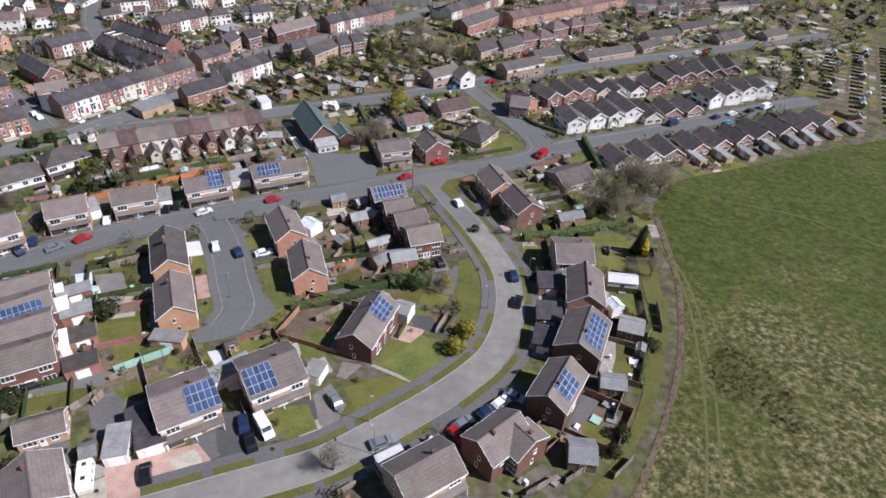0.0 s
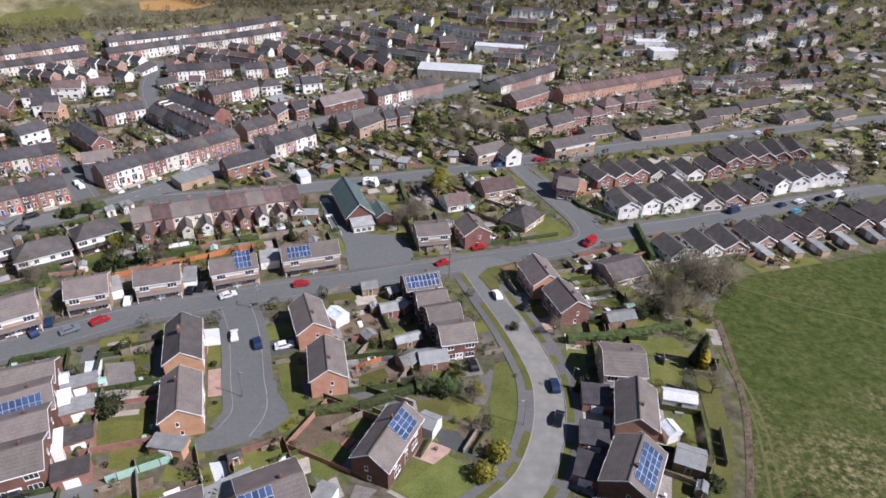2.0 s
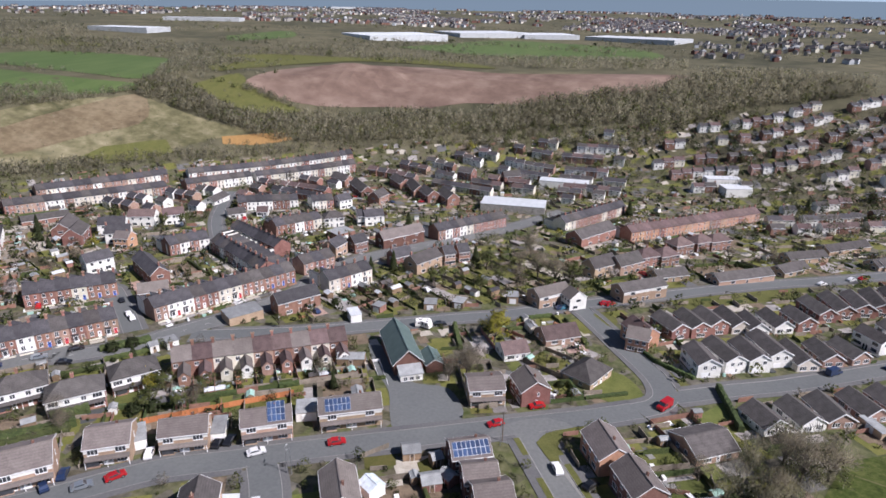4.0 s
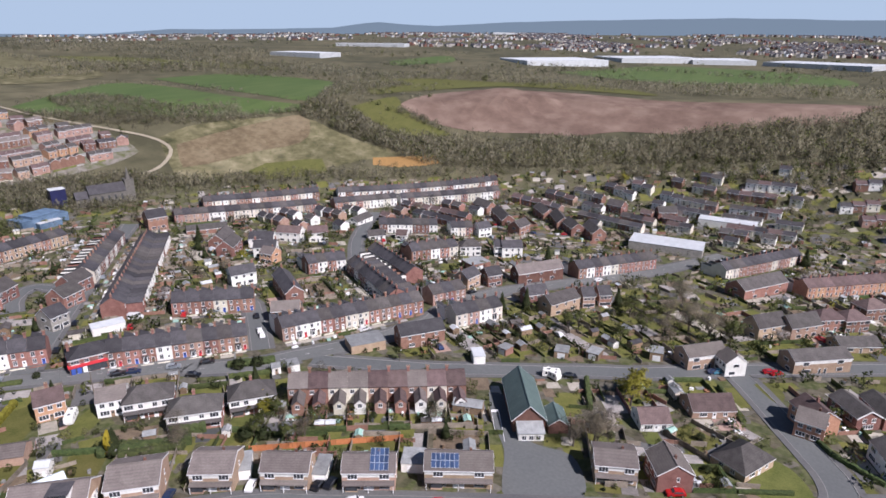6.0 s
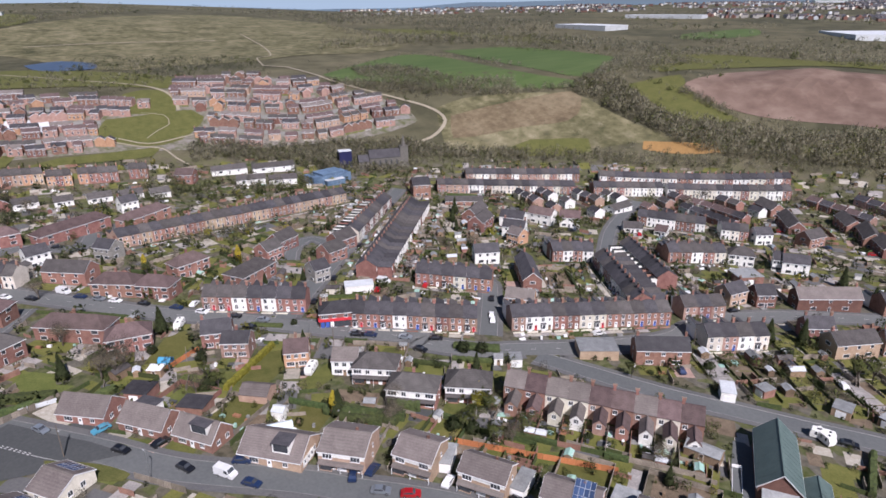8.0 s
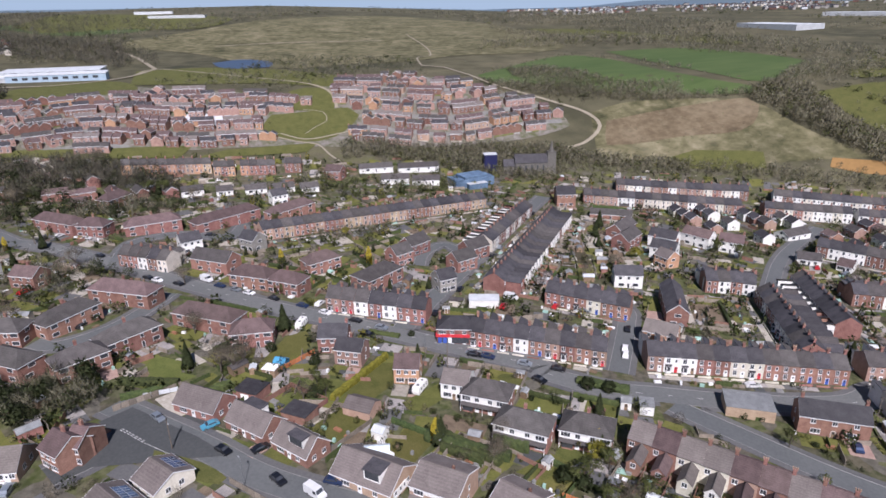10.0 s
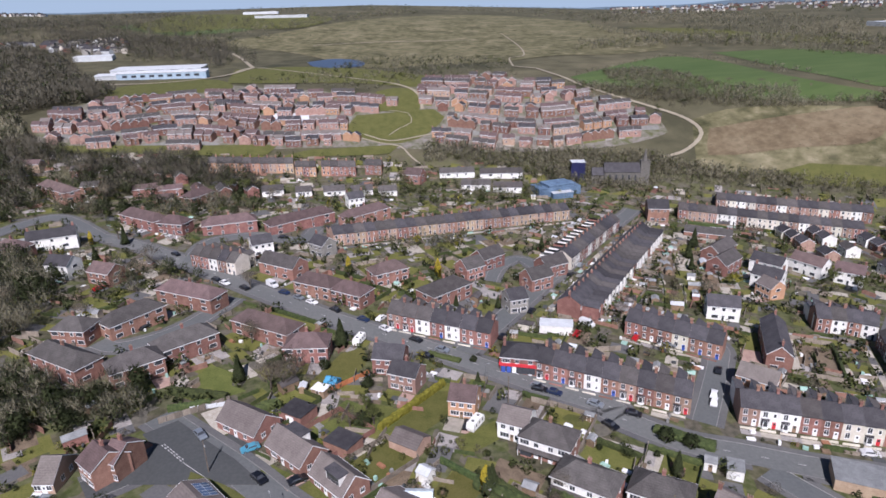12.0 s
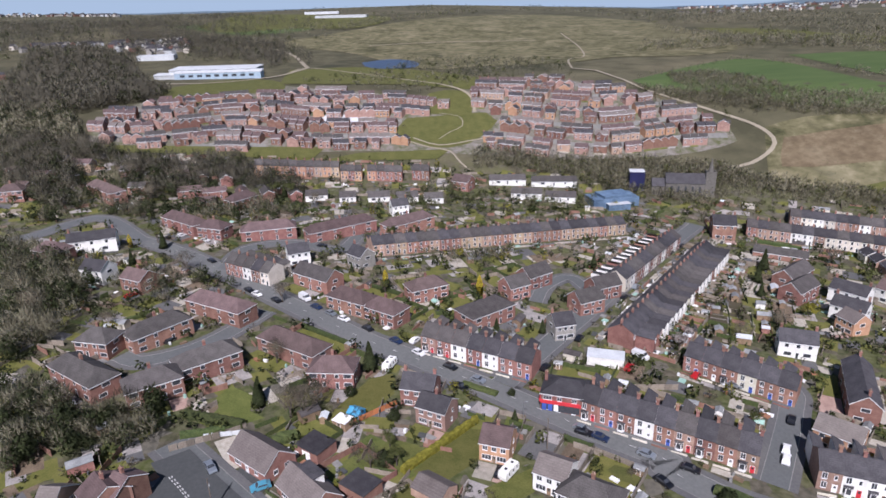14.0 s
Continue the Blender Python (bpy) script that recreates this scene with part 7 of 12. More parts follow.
house(-77.4, 301.8, 49, 22.8, 7.5, 5.3, 8.5, "darkbrick", "browntile", chim=2, front="b", name="house", label="dark brick house with brown tiled gabled roof")
terrace(-64.1, 313.9, -35.7, 349.6, 10, 8.0, ('brick', 'brick', 'white', 'brick', 'cream',), ('slate', 'slate', 'greytile',), 4.0, True, 12)
terrace(-140.9, 297.9, -126.0, 318.6, 5, 8.0, ('brick', 'brick', 'white', 'brick', 'cream',), ('slate', 'slate', 'greytile',), 4.0, True, 13)
terrace(-151.8, 268.8, -113.9, 240.9, 10, 8.0, ('brick', 'brick', 'white', 'brick', 'cream',), ('slate', 'slate', 'greytile',), 4.0, True, 14)
terrace(-121.2, 268.4, -156.0, 292.3, 9, 8.0, ('brick', 'brick', 'white', 'brick', 'cream',), ('slate', 'slate', 'greytile',), 4.0, True, 15)
terrace(-171.9, 258.0, -159.4, 271.3, 4, 8.0, ('brick', 'brick', 'white', 'brick', 'cream',), ('slate', 'slate', 'greytile',), 4.0, True, 16)
terrace(-284.1, 112.0, -298.9, 230.3, 25, 8.0, ('brick', 'tan', 'pinkbrick', 'brick', 'tan'), ('slate', 'slate', 'greytile',), 4.0, False, 17)
terrace(-63.1, 192.0, -104.6, 166.0, 9, 8.0, ('pinkbrick', 'brick', 'cream', 'pinkbrick', 'white', 'brick',), ('redtile', 'redtile', 'browntile',), -6.0, True, 18)
terrace(-271.9, 59.1, -258.2, 75.6, 5, 8.0, ('brick', 'brick', 'white', 'brick', 'cream',), ('slate', 'slate', 'greytile',), 4.0, True, 19)
house(-196.1, 30.1, 45, 20.9, 8.0, 5.0, 7.9, "brick", "greytile", hip=True, chim=1, front="b", name="semi_detached_house", label="red brick semi-detached house with dark grey tiled hipped roof")
house(-214.6, 28.8, 66, 10.6, 8.0, 5.0, 7.9, "brick", "greytile", hip=True, chim=1, front="b", name="semi_detached_house", label="red brick semi-detached house with dark grey tiled hipped roof")
house(-219.4, 43.1, 129, 18.0, 8.0, 5.0, 7.9, "brick", "greytile", hip=True, chim=1, front="b", name="semi_detached_house", label="red brick semi-detached house with dark grey tiled hipped roof")
house(-188.8, 48.3, 112, 13.5, 8.0, 5.0, 7.9, "brick", "greytile", hip=True, chim=1, front="b", name="semi_detached_house", label="red brick semi-detached house with dark grey tiled hipped roof")
house(-199.0, 60.0, 116, 17.0, 8.0, 5.0, 7.9, "brick", "greytile", hip=True, chim=1, front="b", name="semi_detached_house", label="red brick semi-detached house with dark grey tiled hipped roof")
house(-204.0, 83.1, 45, 22.3, 8.0, 5.0, 7.9, "brick", "redtile", hip=True, chim=1, front="b", name="semi_detached_house", label="red brick semi-detached house with plum tiled hipped roof")
house(-188.8, 93.8, 74, 12.4, 8.0, 5.0, 7.9, "brick", "redtile", hip=True, chim=1, front="b", name="semi_detached_house", label="red brick semi-detached house with plum tiled hipped roof")
house(-232.6, 101.2, 47, 15.9, 8.0, 5.0, 7.9, "brick", "redtile", hip=True, chim=1, front="b", name="semi_detached_house", label="red brick semi-detached house with plum tiled hipped roof")
house(-223.1, 111.6, 43, 13.2, 8.0, 5.0, 7.9, "brick", "redtile", hip=True, chim=1, front="b", name="semi_detached_house", label="red brick semi-detached house with plum tiled hipped roof")
house(-239.0, 127.4, 104, 13.6, 8.0, 5.0, 7.9, "brick", "redtile", hip=True, chim=1, front="b", name="semi_detached_house", label="red brick semi-detached house with plum tiled hipped roof")
house(-233.7, 59.3, 50, 23.8, 8.0, 5.0, 7.9, "brick", "redtile", hip=True, chim=1, front="b", name="semi_detached_house", label="red brick semi-detached house with plum tiled hipped roof")
house(-253.7, 90.4, 44, 17.0, 8.5, 5.0, 8.2, "brick", "greytile", chim=0, front="b", name="house", label="red brick house with dark grey tiled gabled roof")
house(-218.4, 143.3, 115, 17.6, 10.0, 5.0, 7.9, "brick", "greytile", hip=True, chim=1, front="b", name="semi_detached_house", label="red brick semi-detached house with dark grey tiled hipped roof")
house(-236.0, 158.8, 107, 8.5, 8.0, 5.0, 8.2, "brick", "greytile", chim=0, front="b", name="house", label="red brick house with dark grey tiled gabled roof")
house(-244.9, 169.2, 113, 11.0, 8.0, 5.0, 8.2, "brick", "greytile", chim=0, front="b", name="house", label="red brick house with dark grey tiled gabled roof")
house(-221.3, 179.7, 102, 9.7, 8.0, 5.0, 8.2, "brick", "greytile", chim=0, front="b", name="house", label="red brick house with dark grey tiled gabled roof")
house(-231.9, 190.7, 102, 10.5, 8.0, 5.0, 8.2, "brick", "greytile", chim=0, front="b", name="house", label="red brick house with dark grey tiled gabled roof")
house(-204.9, 164.3, 92, 6.6, 7.5, 5.3, 8.2, "stone", "slate", chim=2, front="b", name="house", label="grey stone house with dark slate gabled roof")
house(-176.3, 115.3, 64, 8.6, 7.5, 5.3, 8.2, "brick", "slate", chim=2, front="b", name="house", label="red brick house with dark slate gabled roof")
house(-167.2, 117.8, 52, 8.0, 7.0, 5.0, 7.4, "pinkbrick", "slate", chim=1, front="b", name="house", label="pink brick house with dark slate gabled roof")
house(-152.6, 129.2, 60, 6.8, 7.6, 5.0, 7.6, "orange", "redtile", front='b', name="house", label="orange brick house with plum tiled gabled roof")
house(-132.2, 142.9, 45, 12.1, 8.0, 5.0, 7.9, "brick", "greytile", clad=2.3, hip=True, chim=1, front="b", name="house", label="brick house with white upper walls and grey hipped roof")
house(-117.3, 144.6, 41, 13.1, 8.0, 5.0, 7.9, "brick", "greytile", clad=2.3, hip=True, chim=1, front="b", name="house", label="brick house with white upper walls and grey hipped roof")
house(-110.2, 157.4, 45, 12.0, 8.0, 5.0, 7.9, "brick", "greytile", clad=2.3, hip=True, chim=1, front="b", name="house", label="brick house with white upper walls and grey hipped roof")
house(-140.6, 138.4, 49, 7.2, 7.5, 4.8, 7.2, "white", "browntile", chim=0, front="b", name="house", label="white rendered house with brown tiled gabled roof")


# ---- houses along the through road and beyond ----
house(-157.6, 77.1, 42, 12.6, 8.1, 2.8, 6.2, "brick", "browntile", chim=0, name="bungalow", label="red brick bungalow with brown tiled gabled roof")
house(-144.4, 87.2, 33, 12.6, 7.6, 2.8, 6.2, "brick", "browntile", chim=0, dorm=(-1.0, 5.5, 1), name="bungalow", label="red brick bungalow with brown tiled gabled roof")
house(-132.4, 95.1, 30, 11.1, 7.2, 2.8, 6.2, "brick", "browntile", chim=0, dorm=(1.5, 4.5, -1), name="bungalow", label="red brick bungalow with brown tiled gabled roof")
house(-117.2, 107.0, 37, 15.0, 10.2, 2.8, 6.2, "tan", "browntile", chim=0, dorm=(2.5, 4.0, -1), name="bungalow", label="buff brick bungalow with brown tiled gabled roof")
house(-106.8, 118.8, 39, 10.6, 10.5, 5.0, 7.3, "tan", "browntile", clad=1.3, chim=1, name="semi_detached_house", label="buff brick semi-detached house with brown tiled gabled roof")
house(-132.6, 66.6, -150, 8.2, 9.0, 2.6, 4.9, "cream", "browntile", chim=0, solar=(5, 2, 0.0), name="bungalow", label="cream rendered bungalow with brown tiled gabled roof and solar panels")
house(-126.8, 57.4, -152, 10.4, 9.0, 2.6, 4.9, "tan", "browntile", chim=0, solar=(5, 2, 0.0), name="bungalow", label="buff brick bungalow with brown tiled gabled roof and solar panels")
house(-148.2, 48.3, 36, 6.5, 8.0, 5.0, 7.6, "brick", "redtile", front='b', name="house", label="red brick house with plum tiled gabled roof")
house(-149.5, 38.7, 73, 4.1, 9.0, 2.6, 6, "tan", "browntile", chim=0, name="bungalow", label="buff brick bungalow with brown tiled gabled roof")
house(-149.2, 51.7, 53, 4.0, 8.0, 5.0, 7.6, "brick", "redtile", front='b', name="house", label="red brick house with plum tiled gabled roof")


# ---- streets behind the main street ----
house(-142.0, 209.6, 35, 9.9, 7.5, 5.0, 7.6, "orange", "browntile", front='b', name="house", label="orange brick house with brown tiled gabled roof")
house(-158.3, 230.2, -37, 23.0, 7.0, 5.3, 8.2, "brick", "slate", chim=2, front="b", name="house", label="red brick house with dark slate gabled roof")
house(-183.5, 231.3, 59, 10.4, 7.0, 5.3, 8.2, "white", "slate", chim=2, front="b", name="house", label="white rendered house with dark slate gabled roof")
terrace(-170.1, 256.2, -161.1, 271.9, 4, 8.0, ('brick', 'brick', 'white', 'brick', 'cream',), ('slate', 'slate', 'greytile',), 4.0, True, 20)
house(-100.6, 277.7, 76, 8.8, 7.5, 5.3, 8.2, "tan", "slate", chim=2, front="b", name="house", label="buff brick house with dark slate gabled roof")
house(-92.8, 285.5, 51, 7.0, 7.5, 5.3, 8.2, "brick", "slate", chim=2, front="b", name="house", label="red brick house with dark slate gabled roof")
house(-119.6, 322.6, 33, 10.2, 8.0, 5.0, 7.9, "white", "greytile", hip=True, chim=1, front="b", name="house", label="white rendered house with dark grey tiled hipped roof")
house(-106.8, 329.4, 27, 4.0, 7.5, 5.3, 8.2, "white", "slate", chim=2, front="b", name="house", label="white rendered house with dark slate gabled roof")
terrace(-141.9, 301.5, -126.8, 319.2, 5, 8.0, ('brick', 'brick', 'white', 'brick', 'cream',), ('slate', 'slate', 'greytile',), 4.0, True, 21)
terrace(-181.2, 336.4, -153.0, 352.7, 7, 8.0, ('darkbrick', 'white',), ('slate', 'slate', 'greytile',), 4.0, True, 22)
house(-163.1, 330.5, 21, 5.7, 8.0, 2.6, 4.9, "white", "redtile", chim=0, name="bungalow", label="white rendered bungalow with plum tiled gabled roof")
terrace(-144.4, 351.4, -134.4, 358.7, 3, 8.0, ('brick', 'brick', 'white', 'brick', 'cream',), ('slate', 'slate', 'greytile',), 4.0, True, 23)
house(-128.2, 359.4, 52, 8.0, 7.5, 5.3, 8.2, "white", "slate", chim=2, front="b", name="house", label="white rendered house with dark slate gabled roof")
house(-201.5, 347.2, 88, 15.1, 8.0, 2.6, 5.0, "white", "greytile", chim=0, name="bungalow", label="white rendered bungalow with dark grey tiled gabled roof")
house(-174.8, 322.4, 42, 9.1, 8.0, 2.6, 5.0, "white", "greytile", chim=0, name="bungalow", label="white rendered bungalow with dark grey tiled gabled roof")
terrace(-288.8, 289.3, -241.0, 357.0, 18, 8.0, ('white', 'pinkbrick', 'cream', 'brick',), ('slate', 'slate', 'greytile',), 4.0, False, 24)
terrace(-233.6, 365.6, -206.9, 397.4, 9, 8.0, ('cream', 'brick', 'white',), ('slate', 'slate', 'greytile',), 4.0, False, 25)
terrace(-204.0, 398.4, -153.1, 445.7, 15, 8.0, ('cream', 'brick', 'white',), ('slate', 'slate', 'greytile',), 4.0, False, 26)
terrace(-296.5, 318.3, -253.6, 376.4, 15, 8.0, ('white', 'brick', 'cream', 'pinkbrick',), ('slate', 'slate', 'greytile',), 4.0, False, 27)
terrace(-243.0, 383.9, -160.0, 459.3, 24, 8.0, ('white', 'cream', 'brick',), ('slate', 'slate', 'greytile',), 4.0, False, 28)
house(-288.0, 276.1, 65, 10.1, 11.0, 7, 10.5, "brick", "slate", chim=2, front="b", name="house", label="red brick house with dark slate gabled roof")
house(-257.7, 283.7, 49, 20.8, 6.0, 2.6, 4.9, "brick", "greytile", chim=0, name="bungalow", label="red brick bungalow with dark grey tiled gabled roof")
house(-232.2, 269.0, 118, 17.1, 8.0, 5.0, 8.2, "brick", "greytile", chim=0, front="b", name="house", label="red brick house with dark grey tiled gabled roof")
house(-219.7, 261.5, 115, 13.9, 8.0, 5.0, 8.2, "brick", "greytile", chim=0, front="b", name="house", label="red brick house with dark grey tiled gabled roof")
house(-213.6, 277.9, 27, 12.2, 7.5, 5.3, 8.2, "white", "slate", chim=2, front="b", name="house", label="white rendered house with dark slate gabled roof")
house(-209.6, 294.7, 17, 13.0, 7.5, 5.3, 8.2, "white", "redtile", chim=2, front="b", name="house", label="white rendered house with plum tiled gabled roof")
house(-197.9, 302.4, 37, 10.1, 7.5, 5.3, 8.2, "white", "redtile", chim=2, front="b", name="house", label="white rendered house with plum tiled gabled roof")
house(-201.7, 266.9, 31, 10.6, 7.5, 5.3, 8.2, "white", "slate", chim=2, front="b", name="house", label="white rendered house with dark slate gabled roof")
house(-193.7, 260.6, 5, 7.0, 7.0, 5.0, 7.6, "orange", "browntile", front='b', name="house", label="orange brick house with brown tiled gabled roof")


# ---- hall, closes and streets beside the upper road ----
house(-58.1, 270.1, 58, 14.7, 8.0, 5.3, 8.2, "tan", "greytile", chim=2, front="b", name="house", label="buff brick house with dark grey tiled gabled roof")
house(-68.9, 272.3, 47, 9.0, 7.0, 5.3, 8.2, "brick", "slate", chim=2, front="b", name="house", label="red brick house with dark slate gabled roof")
house(-50.1, 281.1, 34, 5.0, 7.0, 5.3, 8.2, "pinkbrick", "slate", chim=2, front="b", name="house", label="pink brick house with dark slate gabled roof")
house(-44.8, 286.2, 34, 5.1, 7.0, 5.3, 8.2, "brick", "slate", chim=2, front="b", name="house", label="red brick house with dark slate gabled roof")
house(-4.4, 247.8, 40, 14.2, 8.0, 5.0, 7.3, "tan", "browntile", clad=1.3, chim=1, name="semi_detached_house", label="buff brick semi-detached house with brown tiled gabled roof")
house(4.7, 245.8, -55, 5.9, 7.0, 5.0, 7.6, "white", "browntile", front='b', name="house", label="white rendered house with brown tiled gabled roof")
house(14.4, 285.7, 44, 13.0, 8.0, 5.0, 8.6, "tan", "greytile", chim=0, front="b", name="house", label="buff brick house with dark grey tiled gabled roof")
house(25.3, 292.1, 43, 13.6, 8.0, 5.0, 8.6, "tan", "greytile", chim=0, front="b", name="house", label="buff brick house with dark grey tiled gabled roof")
house(28.9, 263.3, 34, 20.0, 8.0, 5.0, 7.3, "tan", "greytile", clad=1.3, chim=1, name="semi_detached_house", label="buff brick semi-detached house with dark grey tiled gabled roof")
house(-12.7, 202.0, 28, 8.2, 8.0, 2.6, 5.0, "white", "redtile", chim=0, name="bungalow", label="white rendered bungalow with plum tiled gabled roof")
house(26.3, 222.2, -58, 9.4, 8.0, 5.0, 7.6, "orange", "redtile", front='b', name="house", label="orange brick house with plum tiled gabled roof")
terrace(-5.0, 348.1, 27.7, 396.9, 12, 8.0, ('brick', 'brick', 'white', 'brick', 'cream',), ('slate', 'slate', 'greytile',), 4.0, True, 29)
terrace(28.0, 340.6, 102.3, 405.9, 21, 8.0, ('orange', 'brick', 'orange',), ('redtile',), 4.0, True, 30)
house(11.2, 335.0, 51, 26.3, 10.0, 5.0, 8.2, "brick", "greytile", chim=0, front="b", name="house", label="red brick house with dark grey tiled gabled roof")
house(34.8, 304.8, 32, 11.0, 8.0, 5.0, 7.9, "brick", "redtile", hip=True, chim=1, front="b", name="semi_detached_house", label="red brick semi-detached house with plum tiled hipped roof")
house(43.2, 309.1, 36, 10.1, 8.0, 5.0, 7.9, "brick", "redtile", hip=True, chim=1, front="b", name="semi_detached_house", label="red brick semi-detached house with plum tiled hipped roof")
house(51.8, 327.8, 37, 10.4, 8.0, 5.0, 7.9, "brick", "redtile", hip=True, chim=1, front="b", name="semi_detached_house", label="red brick semi-detached house with plum tiled hipped roof")
house(62.2, 336.0, 37, 10.6, 8.0, 5.0, 7.9, "brick", "redtile", hip=True, chim=1, front="b", name="semi_detached_house", label="red brick semi-detached house with plum tiled hipped roof")
house(70.3, 340.5, 33, 11.8, 8.0, 5.0, 7.9, "brick", "redtile", hip=True, chim=1, front="b", name="semi_detached_house", label="red brick semi-detached house with plum tiled hipped roof")
house(-150.0, 415.4, -30, 15.1, 8.0, 5.0, 8.2, "brick", "greytile", chim=0, front="b", name="house", label="red brick house with dark grey tiled gabled roof")
house(-129.4, 394.7, -52, 23.5, 8.0, 5.0, 8.2, "brick", "greytile", chim=0, front="b", name="house", label="red brick house with dark grey tiled gabled roof")
house(-112.5, 376.8, 75, 10.8, 8.0, 5.0, 8.2, "brick", "greytile", chim=0, front="b", name="house", label="red brick house with dark grey tiled gabled roof")
house(-112.0, 422.1, -51, 18.4, 8.0, 5.0, 8.2, "brick", "greytile", chim=0, front="b", name="house", label="red brick house with dark grey tiled gabled roof")
house(-97.4, 406.7, -61, 21.2, 8.0, 5.0, 8.2, "brick", "greytile", chim=0, front="b", name="house", label="red brick house with dark grey tiled gabled roof")
house(-85.6, 393.5, -53, 15.2, 8.0, 5.0, 8.2, "brick", "greytile", chim=0, front="b", name="house", label="red brick house with dark grey tiled gabled roof")
house(-72.9, 390.1, -54, 16.3, 8.0, 5.0, 8.2, "brick", "greytile", chim=0, front="b", name="house", label="red brick house with dark grey tiled gabled roof")
house(-73.6, 456.8, -20, 11.1, 8.0, 5.0, 8.2, "brick", "greytile", chim=0, front="b", name="house", label="red brick house with dark grey tiled gabled roof")
house(-42.7, 457.9, 25, 12.0, 8.0, 5.0, 8.2, "brick", "greytile", chim=0, front="b", name="house", label="red brick house with dark grey tiled gabled roof")
house(-100.6, 331.3, 31, 10.2, 8.0, 5.3, 8.2, "white", "slate", chim=2, front="b", name="house", label="white rendered house with dark slate gabled roof")
house(72.2, 294.8, 29, 27.7, 8.0, 2.6, 4.9, "tan", "greytile", chim=0, name="bungalow", label="buff brick bungalow with dark grey tiled gabled roof")
house(95.4, 311.2, 38, 16.1, 8.0, 2.6, 4.9, "tan", "greytile", chim=0, name="bungalow", label="buff brick bungalow with dark grey tiled gabled roof")
house(42.6, 288.2, 28, 14.6, 8.0, 2.6, 4.9, "tan", "greytile", chim=0, name="bungalow", label="buff brick bungalow with dark grey tiled gabled roof")
house(140.5, 332.0, 30, 15.6, 8.0, 2.6, 4.9, "tan", "greytile", chim=0, name="bungalow", label="buff brick bungalow with dark grey tiled gabled roof")
house(169.5, 343.5, 31, 16.0, 8.0, 2.6, 4.9, "tan", "greytile", chim=0, name="bungalow", label="buff brick bungalow with dark grey tiled gabled roof")
house(131.5, 354.0, 31, 26.6, 8.0, 2.6, 4.9, "tan", "greytile", chim=0, name="bungalow", label="buff brick bungalow with dark grey tiled gabled roof")
house(143.1, 333.9, 38, 17.6, 8.0, 2.6, 4.9, "tan", "greytile", chim=0, name="bungalow", label="buff brick bungalow with dark grey tiled gabled roof")
house(107.3, 332.3, 24, 20.1, 8.0, 2.6, 4.9, "tan", "greytile", chim=0, name="bungalow", label="buff brick bungalow with dark grey tiled gabled roof")


# ---- streets to the west of the main street ----
house(-325.0, 32.7, 42, 25.0, 8.0, 5.0, 7.9, "brick", "redtile", hip=True, chim=1, front="b", name="semi_detached_house", label="red brick semi-detached house with plum tiled hipped roof")
house(-309.6, 69.9, 93, 23.2, 8.0, 5.0, 7.9, "brick", "redtile", hip=True, chim=1, front="b", name="semi_detached_house", label="red brick semi-detached house with plum tiled hipped roof")
house(-309.4, 100.8, 112, 31.8, 8.0, 5.0, 7.9, "brick", "redtile", hip=True, chim=1, front="b", name="semi_detached_house", label="red brick semi-detached house with plum tiled hipped roof")
house(-312.9, 131.4, 116, 24.9, 8.0, 5.0, 7.9, "brick", "redtile", hip=True, chim=1, front="b", name="semi_detached_house", label="red brick semi-detached house with plum tiled hipped roof")
house(-374.8, -13.0, 37, 28.5, 8.0, 5.0, 7.9, "brick", "redtile", hip=True, chim=1, front="b", name="semi_detached_house", label="red brick semi-detached house with plum tiled hipped roof")
house(-371.0, -54.0, 93, 11.5, 8.0, 5.0, 7.9, "brick", "redtile", hip=True, chim=1, front="b", name="semi_detached_house", label="red brick semi-detached house with plum tiled hipped roof")
house(-313.7, 46.9, 58, 12.8, 8.0, 5.0, 7.9, "brick", "redtile", hip=True, chim=1, front="b", name="semi_detached_house", label="red brick semi-detached house with plum tiled hipped roof")
house(-358.5, 53.7, 134, 15.2, 8.0, 5.0, 7.9, "brick", "redtile", hip=True, chim=1, front="b", name="semi_detached_house", label="red brick semi-detached house with plum tiled hipped roof")
terrace(-406.5, 57.5, -401.0, 104.7, 10, 8.0, ('orange', 'tan', 'brick',), ('greytile',), 0, False, 31)
terrace(-396.3, 105.4, -394.5, 117.1, 3, 8.0, ('orange', 'brick',), ('greytile',), 0, False, 32)
terrace(-395.0, 120.3, -391.3, 139.9, 4, 8.0, ('orange', 'brick',), ('greytile',), 0, False, 33)
terrace(-393.0, 146.1, -390.2, 155.5, 2, 8.0, ('brick',), ('greytile',), 0, False, 34)
house(-374.2, 171.7, 50, 10.3, 9.0, 5.0, 8.2, "brick", "redtile", chim=0, front="b", name="house", label="red brick house with plum tiled gabled roof")
house(-368.5, 90.9, 86, 11.3, 8.0, 2.6, 5.0, "white", "greytile", chim=0, name="bungalow", label="white rendered bungalow with dark grey tiled gabled roof")
house(-364.5, 106.9, 85, 8.5, 8.0, 2.6, 5.0, "white", "greytile", chim=0, name="bungalow", label="white rendered bungalow with dark grey tiled gabled roof")
house(-363.0, 123.1, 85, 11.5, 8.0, 2.6, 5.0, "white", "greytile", chim=0, name="bungalow", label="white rendered bungalow with dark grey tiled gabled roof")
house(-361.5, 138.0, 84, 11.6, 8.0, 2.6, 5.0, "white", "greytile", chim=0, name="bungalow", label="white rendered bungalow with dark grey tiled gabled roof")
house(-358.2, 151.7, 84, 9.9, 8.0, 2.6, 5.0, "white", "greytile", chim=0, name="bungalow", label="white rendered bungalow with dark grey tiled gabled roof")
